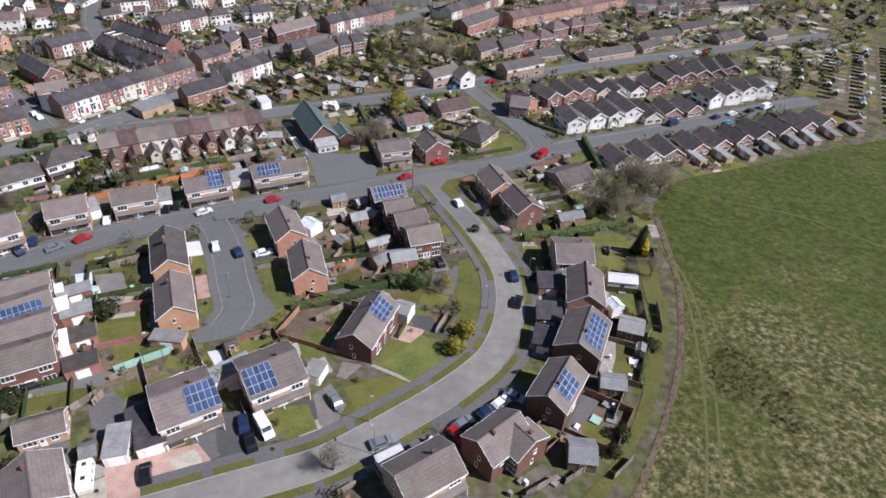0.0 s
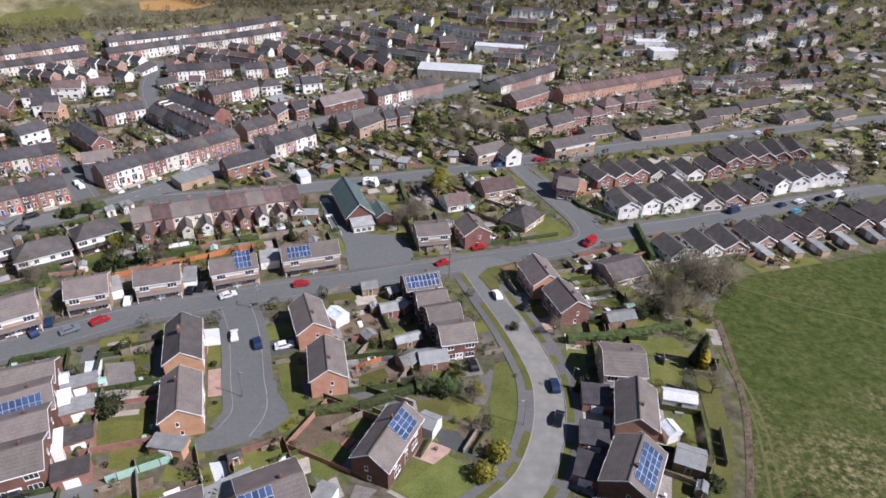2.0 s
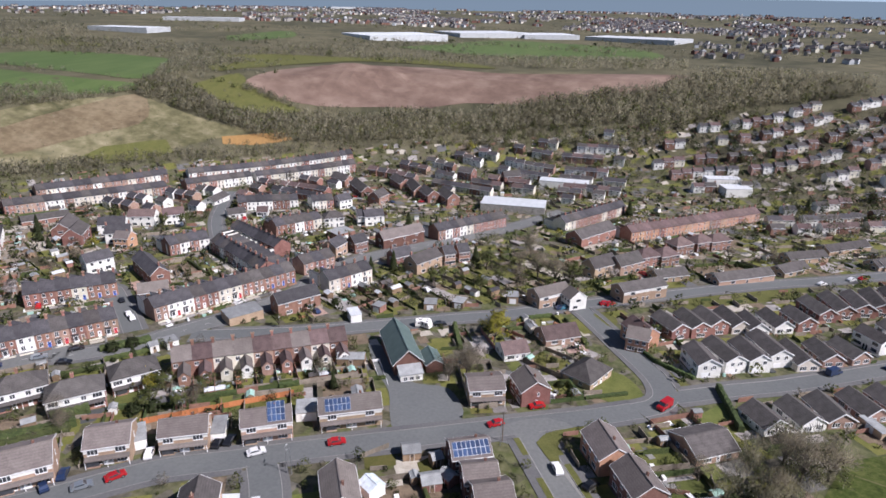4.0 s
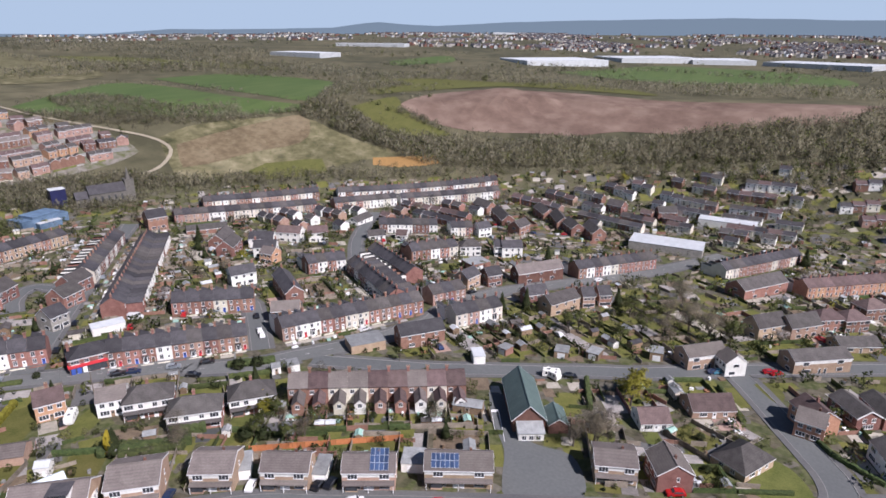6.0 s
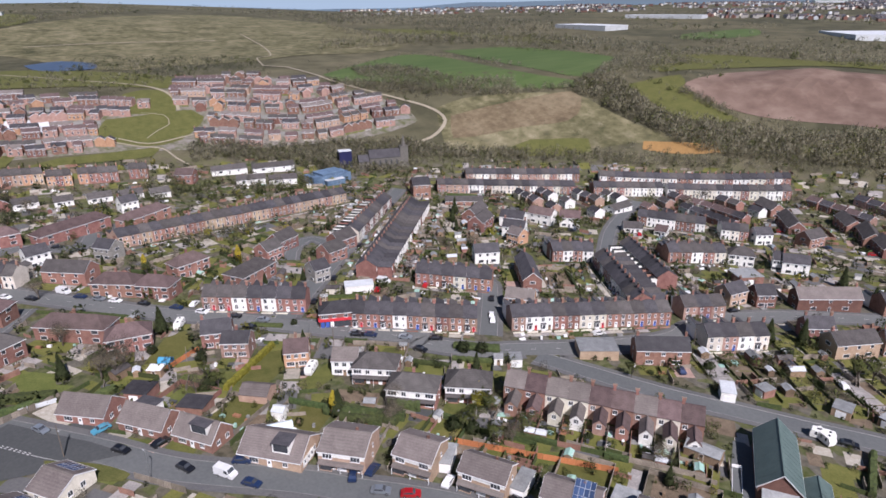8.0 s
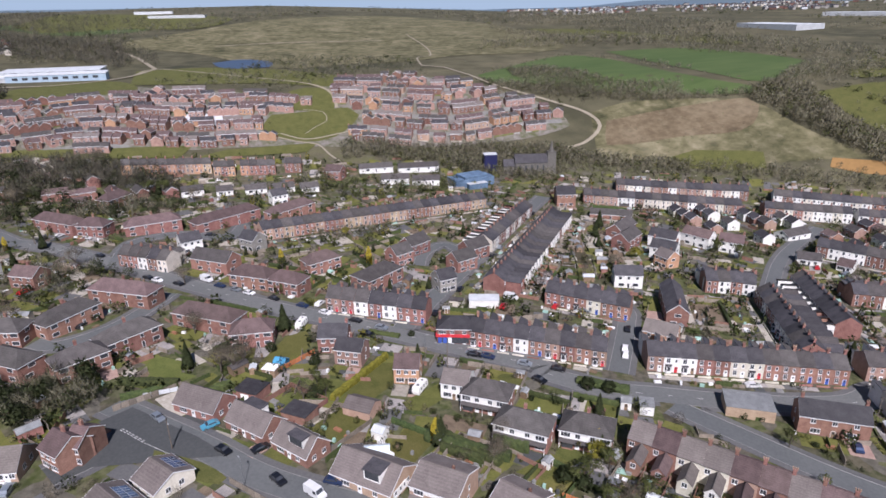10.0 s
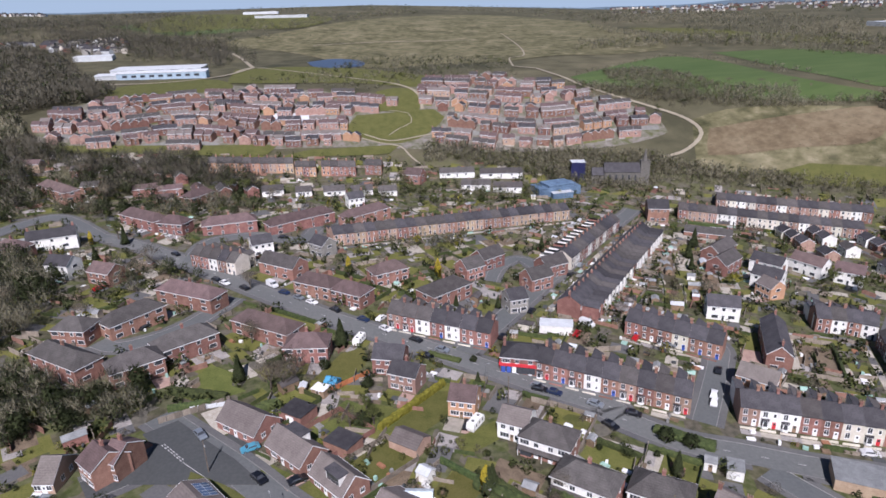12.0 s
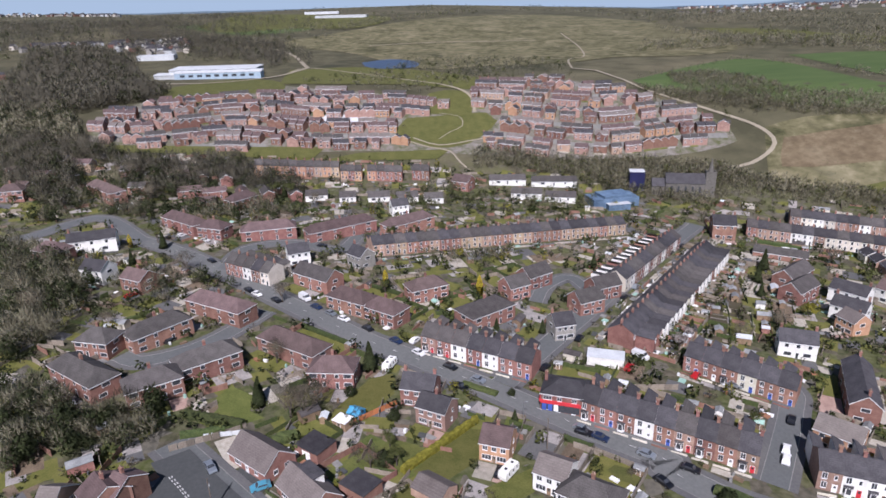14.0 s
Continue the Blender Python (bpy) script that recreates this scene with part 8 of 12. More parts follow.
house(-377.5, 198.1, 77, 20.6, 8.0, 2.6, 5.0, "white", "greytile", chim=0, name="bungalow", label="white rendered bungalow with dark grey tiled gabled roof")
house(-370.3, 223.4, 74, 25.1, 8.0, 2.6, 5.0, "white", "greytile", chim=0, name="bungalow", label="white rendered bungalow with dark grey tiled gabled roof")
house(-358.1, 203.5, 69, 16.5, 8.0, 2.6, 5.0, "white", "greytile", chim=0, name="bungalow", label="white rendered bungalow with dark grey tiled gabled roof")
house(-350.3, 220.1, 68, 16.2, 8.0, 2.6, 5.0, "white", "greytile", chim=0, name="bungalow", label="white rendered bungalow with dark grey tiled gabled roof")
house(-278.0, 82.8, 101, 8.4, 7.5, 5.3, 8.2, "white", "slate", chim=2, front="b", name="house", label="white rendered house with dark slate gabled roof")
house(-271.9, 107.1, 35, 8.3, 7.5, 5.3, 8.2, "stone", "slate", chim=2, front="b", name="house", label="grey stone house with dark slate gabled roof")
house(-302.2, 1.5, 99, 17.8, 7.5, 5.3, 8.2, "white", "slate", chim=2, front="b", name="house", label="white rendered house with dark slate gabled roof")
house(-259.6, 28.9, 53, 10.1, 8.0, 5.0, 7.6, "brick", "redtile", front='b', name="house", label="red brick house with plum tiled gabled roof")
house(-269.1, 13.0, 60, 9.9, 7.5, 5.3, 8.2, "white", "slate", chim=2, front="b", name="house", label="white rendered house with dark slate gabled roof")
house(-338.1, 130.6, 98, 8.3, 7.0, 5.3, 8.2, "white", "slate", chim=2, front="b", name="house", label="white rendered house with dark slate gabled roof")
house(-292.0, -9.7, 62, 13.0, 8.0, 5.0, 7.9, "brick", "redtile", hip=True, chim=1, front="b", name="semi_detached_house", label="red brick semi-detached house with plum tiled hipped roof")


# ---- corner shop and the green-roofed hall ----
shop = house(-168.4, 152.5, 61, 13.1, 9.0, 5.3, 7.6, "brick", "slate", chim=2, front="b", hip=True, name="corner_shop", label="red-fronted brick corner shop with dark slate hipped roof")
hall(-44.9, 190.8, -62, 20.3, 8.4)


# ---- garages, sheds and outbuildings ----
small_building(-53.4, 87.2, -2, 6.5, 3.2, 2.5, "felt", "orange", "garage", "flat-roofed garage with a white door", False)
small_building(-51.9, 61.9, 16, 3.7, 6.5, 2.6, "felt", "white", "garage", "flat-roofed garage with a white door", False)
small_building(-23.0, 80.3, -15, 3.1, 4.0, 2.5, "felt", "white", "garage", "flat-roofed garage with a white door", False)
small_building(-38.7, 79.5, -48, 3.8, 8, 2.5, "felt", "white", "garage", "flat-roofed garage with a white door", False)
small_building(-92.0, 135.1, 38, 2.7, 7, 2.6, "felt", "white", "garage", "flat-roofed garage with a white door", False)
small_building(-75.9, 142.4, 23, 3.1, 7, 2.6, "felt", "white", "garage", "flat-roofed garage with a white door", False)
small_building(-59.4, 155.2, 22, 5.0, 6, 2.6, "felt", "white", "garage", "flat-roofed garage with a white door", False)
small_building(-6.9, 61.0, 32, 4.6, 3.0, 2.6, "paleroof", "white", "garage", "flat-roofed garage with a white door", False)
small_building(24.7, 111.7, 0, 5.7, 6, 2.5, "slate", "brick", "garage", "garage under a flat black felt roof", False)
small_building(23.2, 100.6, -4, 5.4, 6, 2.5, "slate", "brick", "garage", "garage under a flat black felt roof", False)
small_building(21.4, 92.6, -13, 4.6, 6, 2.5, "slate", "brick", "garage", "garage under a flat black felt roof", False)
small_building(-78.6, 100.0, 32, 6.5, 3.5, 2.6, "felt", "brick", "garage", "flat-roofed garage with a white door", False)
small_building(-74.9, 93.7, 32, 5.9, 4, 2.6, "felt", "brick", "garage", "flat-roofed garage with a white door", False)
small_building(-70.4, 86.6, 34, 5.3, 4, 2.6, "greytile", "brick", "garage", "flat-roofed garage with a white door", False)
small_building(-66.6, 79.1, 31, 5.8, 4, 2.7, "greytile", "brick", "garage", "flat-roofed garage with a white door", False)
small_building(23.2, 92.5, -85, 5.5, 5, 2.4, "slate", "brick", "garage", "garage under a flat black felt roof", False)
small_building(24.6, 64.3, -4, 4.7, 5, 2.4, "felt", "wood", "shed", "garden shed with a grey felt roof", True)
small_building(33.0, 80.8, -7, 4.8, 4, 2.3, "felt", "wood", "shed", "garden shed with a grey felt roof", True)
small_building(40.1, 97.4, -16, 5.2, 5, 2.4, "felt", "wood", "shed", "garden shed with a grey felt roof", True)
small_building(41.7, 114.0, -5, 6.7, 3.5, 2.4, "paleroof", "white", "shed", "garden shed with a grey felt roof", True)
small_building(33.3, 141.6, 21, 7.4, 4, 2.4, "felt", "wood", "shed", "garden shed with a grey felt roof", True)
small_building(-29.6, 145.6, 23, 4.2, 4, 2.2, "felt", "wood", "shed", "garden shed with a grey felt roof", True)
small_building(-23.4, 144.3, 34, 2.6, 3, 2.2, "felt", "wood", "shed", "garden shed with a grey felt roof", True)
small_building(-22.8, 136.4, 25, 4.3, 4, 2.2, "felt", "brick", "shed", "garden shed with a grey felt roof", True)
small_building(-19.4, 138.6, -35, 3.6, 3, 2.2, "felt", "brick", "shed", "garden shed with a grey felt roof", True)
small_building(-25.1, 124.9, -44, 2.7, 3, 2.2, "felt", "wood", "shed", "garden shed with a grey felt roof", True)
small_building(-16.2, 124.8, 30, 6.0, 3, 2.3, "felt", "wood", "shed", "garden shed with a grey felt roof", True)
small_building(-9.8, 119.0, 20, 6.3, 5, 2.5, "felt", "brick", "shed", "garden shed with a grey felt roof", True)
small_building(-14.7, 117.8, 40, 4.8, 4, 2.3, "felt", "wood", "shed", "garden shed with a grey felt roof", True)
small_building(-55.8, 60.0, 25, 2.5, 3, 2.2, "felt", "wood", "shed", "garden shed with a grey felt roof", True)
small_building(-58.2, 184.1, 13, 8.0, 4, 2.4, "felt", "wood", "shed", "garden shed with a grey felt roof", True)
small_building(37.9, 104.1, -64, 3.2, 3, 2.6, "conserv", "upvc", "conservatory", "white framed conservatory against the house", True)
small_building(-82.4, 99.8, 32, 3.0, 3.4, 2.8, "conserv", "upvc", "conservatory", "white framed conservatory against the house", True)
small_building(-79.0, 94.6, 32, 3.6, 4.6, 2.7, "upvc", "white", "conservatory", "white flat-roofed extension against the house", False)
small_building(-73.6, 84.2, 32, 3.6, 5.4, 2.7, "upvc", "white", "conservatory", "white flat-roofed extension against the house", False)
small_building(-34.2, 131.2, -36, 4.2, 4, 2.6, "conserv", "upvc", "conservatory", "white framed conservatory against the house", True)
small_building(-8.0, 99.1, -20, 3.7, 4, 2.8, "felt", "white", "conservatory", "white framed conservatory against the house", True)
small_building(-122.8, 109.7, 70, 5.7, 4, 2.6, "conserv", "upvc", "conservatory", "white framed conservatory against the house", True)
small_building(-130.2, 113.1, 38, 3.1, 3, 2.4, "paleroof", "white", "conservatory", "white framed conservatory against the house", True)
small_building(-186.5, 171.0, 63, 10.3, 5, 3.0, "paleroof", "white", "garage", "open-fronted store with a white sheet roof", False)
small_building(-122.8, 251.6, 52, 8.6, 6, 3.0, "felt", "brick", "garage", "plain outbuilding with a flat grey roof", False)
small_building(-108.0, 304.0, 56, 10.4, 9, 3.2, "felt", "brick", "garage", "plain outbuilding with a flat grey roof", False)
small_building(-159.4, 88.6, 44, 7.0, 6.0, 2.6, "slate", "brick", "garage", "plain outbuilding with a flat grey roof", False)
small_building(-45.4, 230.7, 9, 4.4, 5, 2.5, "felt", "wood", "garage", "plain outbuilding with a flat grey roof", False)
small_building(-35.6, 234.9, -7, 4.0, 5, 2.5, "felt", "wood", "garage", "plain outbuilding with a flat grey roof", False)
small_building(-62.3, 223.0, -18, 3.5, 4, 2.5, "felt", "brick", "garage", "plain outbuilding with a flat grey roof", False)
small_building(-17.5, 244.8, 8, 4.1, 5, 3.0, "felt", "wood", "garage", "plain outbuilding with a flat grey roof", False)
small_building(-41.1, 188.7, 28, 4.3, 5, 3.2, "felt", "white", "garage", "plain outbuilding with a flat grey roof", False)
small_building(-68.1, 213.6, 34, 3.7, 6, 3.0, "paleroof", "white", "garage", "plain outbuilding with a flat grey roof", False)
small_building(-104.5, 204.0, 50, 11.6, 8, 3.2, "felt", "tan", "outbuilding", "low club building with a grey flat roof", False)


# ---- large pale halls, works and far warehouses ----
small_building(-32.7, 384.5, -0, 36.7, 16, 5, "paleroof", "stone", "hall", "long industrial building with a pale sheet roof", False)
small_building(-6.4, 456.2, -3, 32.8, 10, 4.5, "paleroof", "white", "hall", "long industrial building with a pale sheet roof", False)
def works(x, y, turn, L, W):
    """A long white and pale blue works, with a raised roof and a lower front range."""
    root = thing("works_building", x, y, turn, "long white and pale blue industrial works with a stepped roof", "works")
    for name, a, b, h, z, m in (("main_block", (-L / 2, L * 0.42), (-W * 0.2, W / 2), 7.0, -6, "cladding"), ("front_range", (-L * 0.4, L / 2), (-W / 2, -W * 0.2), 5.0, -6, "skyblue"), ("end_block", (-L * 0.62, -L * 0.4), (-W * 0.45, -W * 0.2), 3.5, -6, "cladding")):
        s = Shape()
        s.box(a[0], a[1], b[0], b[1], z, h)
        block = part(name, s, [m], root)
        s = Shape()
        s.slab([(a[0] - 0.5, b[0] - 0.5, h + 0.2), (a[1] + 0.5, b[0] - 0.5, h + 0.2), (a[1] + 0.5, b[1] + 0.5, h + 1.4), (a[0] - 0.5, b[1] + 0.5, h + 1.4)], 0.4)
        part("roof", s, ["paleroof"], block)
    for k in range(9):
        s = Shape()
        u = -L * 0.34 + k * L * 0.09
        s.box(u, u + L * 0.05, -W / 2 - 0.15, -W / 2, 1.5, 3.4)
        part("window", s, ["glass"], root)
    for k in range(5):
        s = Shape()
        u = -L * 0.4 + k * L * 0.17
        s.box(u, u + L * 0.07, -W * 0.2 - 0.15, -W * 0.2, 5.6, 6.6)
        part("window", s, ["glass"], root)


works(-648.1, 11.8, 78, 83.9, 34)
small_building(-815.4, -74.4, 91, 38.2, 24, 4.5, "paleroof", "cladding", "warehouse", "long industrial building with a pale sheet roof", False)
small_building(-340.9, 245.2, 90, 25.3, 13, 4, "bluegrey", "bluegrey", "warehouse", "long industrial building with a pale sheet roof", False)
small_building(-340.8, 246.0, 94, 15.7, 11, 5.5, "bluegrey", "bluegrey", "warehouse", "long industrial building with a pale sheet roof", False)
small_building(-333.3, 245.3, 88, 12.0, 6, 3, "paleroof", "bluegrey", "warehouse", "long industrial building with a pale sheet roof", False)
small_building(-303.8, 1053.1, 43, 134.2, 110, 6, "paleroof", "cladding", "warehouse", "long industrial building with a pale sheet roof", False)
small_building(-194.2, 1253.9, 38, 147.1, 110, 6, "paleroof", "cladding", "warehouse", "long industrial building with a pale sheet roof", False)
small_building(-80.3, 1289.6, 19, 101.5, 100, 6, "paleroof", "cladding", "warehouse", "long industrial building with a pale sheet roof", False)
small_building(86.4, 1259.5, -27, 163.0, 90, 6, "paleroof", "cladding", "warehouse", "long industrial building with a pale sheet roof", False)
small_building(-669.1, 902.3, -5, 106.0, 50, 6, "paleroof", "cladding", "warehouse", "long industrial building with a pale sheet roof", False)
small_building(-743.6, 1222.4, 14, 147.8, 40, 6, "paleroof", "cladding", "warehouse", "long industrial building with a pale sheet roof", False)
small_building(-859.1, 2324.3, 39, 129.3, 40, 6, "paleroof", "cladding", "warehouse", "long industrial building with a pale sheet roof", False)
small_building(-1583.7, 122.6, 82, 76.1, 22, 5, "paleroof", "cladding", "warehouse", "long industrial building with a pale sheet roof", False)
small_building(-1364.5, 156.1, 75, 100.6, 22, 5, "paleroof", "cladding", "warehouse", "long industrial building with a pale sheet roof", False)
small_building(102.5, 458.1, 13, 16.9, 12, 5, "paleroof", "white", "hall", "long industrial building with a pale sheet roof", False)
small_building(96.8, 473.3, 9, 22.6, 9, 4, "paleroof", "white", "hall", "long industrial building with a pale sheet roof", False)
small_building(-354.5, 266.0, 70, 8, 7, 10, "paleroof", "navy", "outbuilding", "tall dark blue clad block behind the yard", False)


def church(x, y, turn):
    """The stone church among the trees: nave, chancel and a square tower with a short spire."""
    root = thing("church", x, y, turn, "dark stone church with a slate roof and a square tower", "church")
    part("nave", wall_shape(20, 9, 7.0, 11.5), ["darkstone", "white"], root)
    part("roof", roof_shape(20, 9, 7.0, 11.5, False, 0.3, 0.2, False), ["slate", "upvc"], root)
    part("chancel", wall_shape(7, 7, 5.0, 8.5), ["darkstone", "white"], root, at=pose(-13.4, 0, 0))
    part("chancel_roof", roof_shape(7, 7, 5.0, 8.5, False, 0.3, 0.2, False), ["slate", "upvc"], root, at=pose(-13.4, 0, 0))
    s = Shape()
    s.box(-2.6, 2.6, -2.6, 2.6, -1, 12)
    tower = part("tower", s, ["darkstone"], root, at=pose(13.0, 0, 0))
    s = Shape()
    for a in (-2.7, 2.1):
        s.box(a, a + 0.6, -2.7, 2.7, 12, 12.9)
        s.box(-2.1, 2.1, a, a + 0.6, 12, 12.9)
    part("parapet", s, ["darkstone"], tower)
    s = Shape()
    s.lathe(0, 0, [(1.7, 12), (0.9, 15.5), (0.08, 20)], 0, 8)
    part("spire", s, ["darkstone"], tower)
    for k in range(5):
        s = Shape()
        s.box(-7.4 + k * 3.6, -6.4 + k * 3.6, -4.62, -4.45, 2.0, 5.2)
        part("window", s, ["glass"], root)


church(-341.5, 287.5, 67)


# ---- cars ----
car("car_silver", -8.9, 65.4, 26, 0)
car("car_blue", 16.7, 115.2, 98, 0)
car("car_black", 17.0, 105.5, 76, 0)
car("car_white", 3.4, 148.5, 111, 0)
car("car_black", 10.7, 144.5, 50, 0)
car("car_silver", -18.4, 74.3, 123, 0)
car("car_blue", -33.2, 67.9, 112, 0)
car("car_black", -30.9, 64.1, 117, 0)
car("car_black", -45.6, 57.1, 113, 0)
car("car_white", -63.8, 137.3, 39, 0)
car("car_red", -47.6, 145.5, 28, 0)
car("car_red", -88.4, 122.2, 51, 0)
car("car_silver", -92.9, 117.8, 45, 0)
car("car_blue", -99.4, 120.0, 117, 0)
car("car_blue", -49.5, 119.6, 118, 0)
car("car_white", -55.6, 121.5, 114, 0)
car("car_red", -12.4, 162.6, -148, 0)
car("car_red", -3.0, 173.5, -154, 0)
car("car_blue", 9.2, 73.2, 38, 0)
car("car_white", 11.7, 75.4, 42, 0)
car("car_silver", 4.9, 70.3, 36, 0)
car("car_black", -73.4, 74.5, 29, 0)
car("car_white", -86.6, 130.9, 115, 0)
car("car_black", -74.0, 138.1, 99, 0)
car("car_black", -71.9, 139.8, 97, 0)
car("car_silver", -157.1, 66.2, 25, 0)
car("car_teal", -149.2, 77.2, -76, 0)
car("car_black", -138.5, 78.9, 30, 0)
car("car_black", -124.1, 88.2, 22, 0)
car("car_blue", -119.1, 98.8, 50, 0)
car("car_black", -136.0, 86.7, 107, 0)
car("car_blue", -110.9, 97.5, 32, 0)
car("car_blue", -100.4, 115.7, 142, 0)
car("car_black", -156.0, 151.4, 49, 0)
car("car_blue", -153.5, 154.5, 42, 0)
car("car_silver", -157.3, 151.5, 36, 0)
car("car_silver", -146.0, 162.5, 41, 0)
car("car_black", -139.8, 169.8, 47, 0)
car("car_black", -136.9, 161.6, 21, 0)
car("car_black", -179.9, 126.5, 41, 0)
car("car_silver", -182.4, 132.0, 43, 0)
car("car_black", -190.2, 125.9, 40, 0)
car("car_white", -199.3, 118.3, 33, 0)
car("car_blue", -207.4, 112.7, 39, 0)
car("car_white", -206.9, 118.5, 133, 0)
car("car_black", -216.6, 104.9, 34, 0)
car("car_white", -224.3, 97.9, 40, 0)
car("car_silver", -229.1, 93.9, 37, 0)
car("car_blue", -234.5, 89.3, 42, 0)
car("car_black", -241.7, 75.9, 35, 0)
car("car_white", -247.7, 69.1, 36, 0)
car("car_black", -251.5, 66.1, 36, 0)
car("car_black", -272.1, 59.0, 40, 0)
car("car_white", -216.1, 40.6, 157, 0)
car("car_white", -222.7, 49.3, 39, 0)
car("car_black", -217.3, 46.3, 141, 0)
car("car_white", -142.3, 195.9, 137, 0)
car("car_white", -139.2, 193.5, 137, 0)
car("car_black", -152.5, 205.5, 136, 0)
car("car_silver", -169.4, 201.1, 42, 0)
car("car_black", -166.9, 204.5, 41, 0)
car("car_red", -175.5, 193.3, 127, 0)
car("car_silver", -236.0, 205.9, 132, 0)
car("car_black", -228.0, 197.4, 132, 0)
car("car_black", -268.7, 238.9, 132, 0)
car("car_black", -276.1, 248.1, 135, 0)
car("car_white", -306.9, 43.3, 66, 0)
car("car_black", -294.7, 92.1, 67, 0)
car("car_red", -182.3, 176.3, 136, 0)
car("car_black", -201.0, 169.0, 135, 0)
car("car_black", -185.9, 152.5, 135, 0)
car("car_teal", 1.8, 242.9, 37, 0)
car("car_red", 18.0, 251.1, 42, 0)
car("car_white", 104.7, 298.1, 36, 0)
car("car_white", 119.1, 307.7, 36, 0)
car("car_red", 124.4, 310.6, 36, 0)
car("car_blue", 100.2, 223.1, 38, 0)
car("car_white", 107.8, 227.4, 35, 0)
car("car_teal", 103.2, 218.2, 39, 0)
car("car_black", 116.2, 231.4, 36, 0)
car("car_black", 122.1, 227.8, 39, 0)
car("car_white", -50.6, 245.7, 135, 0)
car("car_white", -52.3, 313.8, 54, 0)
car("car_black", -95.0, 269.7, 68, 0)
car("car_white", -112.1, 215.2, 62, 0)
car("car_black", -38.8, 216.8, 23, 0)
car("car_blue", 0.4, 242.2, 35, 0)
car("car_red", 16.3, 251.0, 23, 0)
car("car_white", -29.4, 67.2, -53, 1)
car("car_red", 30.0, 182.0, -128, 1)
car("car_white", -117.0, 94.3, 27, 1)
car("car_white", -187.5, 182.5, 32, 1)
car("car_white", -241.8, 85.5, 32, 1)
car("car_blue", 81.4, 214.5, 35, 1)
car("car_white", 124.1, 236.0, 33, 1)
car("car_black", -282.2, 49.4, 37, 0)
caravan(-54.2, 55.6, 112)
caravan(-111.0, 109.7, 124)
caravan(-231.8, 68.0, 127)
caravan(-193.0, 109.1, 146)
caravan(-144.9, 129.4, 132)
caravan(-44.0, 214.4, 17)
caravan(-43.6, 213.8, -24)


# ---- lamps and poles ----
lamp_post(-11.8, 70.0, 4)
lamp_post(19.9, 114.3, 321)
lamp_post(-9.8, 63.2, 125)
lamp_post(-46.3, 102.8, 336)
lamp_post(-125.5, 81.5, 192)
lamp_post(-144.3, 68.6, 15)
lamp_post(-161.6, 138.1, 62)
lamp_post(-54.1, 132.7, 90)
lamp_post(-10.2, 154.6, 272)
lamp_post(-53.0, 132.7, 245)
lamp_post(10.1, 103.1, 214)
utility_pole(-152.1, 140.8)
utility_pole(-9.9, 156.3)
utility_pole(-143.8, 68.6)
utility_pole(-87.3, 229.5)


# ---- trees and shrubs that stand alone ----
tree("conifer", -69.4, 264.5, 9)
tree("conifer", -76.9, 257.5, 8)
tree("leafy", -49.5, 252.7, 8)
tree("leafy", -46.5, 256.0, 7)
tree("conifer", -38.5, 286.2, 8)
tree("leafy", -32.0, 276.5, 8)
tree("conifer", -51.8, 289.9, 7)
tree("leafy", -95.2, 243.3, 6)
tree("conifer", -110.2, 253.7, 8)
tree("conifer", -66.6, 318.9, 8)
tree("leafy", -30.3, 249.7, 7)
tree("bush", -78.8, 223.6, 3)
tree("bush", -68.3, 251.0, 3.5)
tree("conifer", -80.7, 328.9, 9)
tree("leafy", -25.0, 262.0, 7)
tree("leafy", -89.5, 200.5, 5)
tree("cypress", -123.2, 124.2, 7)
tree("lime", -103.1, 154.7, 5.5)
tree("leafy", -100.0, 155.8, 6.5)
tree("bare", -114.0, 135.8, 5)
tree("bush", -100.9, 144.6, 3.5)
tree("bush", -97.1, 146.9, 3.5)
tree("leafy", -99.3, 145.9, 5)
tree("leafy", -158.4, 105.2, 5)
tree("bush", -180.8, 97.4, 3)
tree("yellow", 3.1, 89.2, 4.0)
tree("yellow", 5.4, 94.4, 3.6)
tree("yellow", 0.8, 111.1, 2.5)
tree("bare", 56.0, 157.7, 11)
tree("bare", 53.8, 162.7, 10)
tree("bare", 62.4, 160.0, 9)
tree("bare", 48.4, 148.9, 8)
tree("conifer", 49.1, 127.8, 9)
tree("cypress", 49.3, 125.4, 6.5)
tree("bush", 42.8, 148.3, 4)
tree("bush", 39.1, 144.9, 3.5)
tree("bare", 49.6, 118.3, 6)
tree("bare", -16.3, 59.9, 5)
tree("bare", 17.4, 134.3, 5)
tree("bare", -10.8, 111.2, 5)
tree("bush", -6.7, 109.4, 3.5)
tree("bush", -10.0, 110.2, 3.5)
tree("bush", -4.3, 111.7, 3)
tree("bare", -0.2, 107.8, 4)
tree("bare", 1.2, 100.0, 3.5)
tree("conifer", 21.5, 114.9, 4)
tree("bush", 7.8, 134.9, 2)
tree("lime", -19.2, 208.5, 9)
tree("bare", -22.9, 184.0, 8)
tree("blossom", -21.7, 189.9, 8)
tree("bare", -24.0, 185.5, 9)
tree("bare", -28.3, 181.2, 8)
tree("lime", -18.8, 214.3, 9)
tree("bare", -200.4, 78.1, 7)
tree("conifer", -192.8, 103.6, 9)
tree("bare", -173.4, 82.6, 9)
tree("bare", -171.7, 86.0, 9)
tree("conifer", -181.9, 74.7, 7)
tree("cypress", -248.4, 114.1, 7)
tree("cypress", -236.6, 146.2, 8)
tree("conifer", -206.8, 159.0, 5)
tree("conifer", -218.3, 148.4, 5)
tree("lime", -272.7, 147.2, 5)
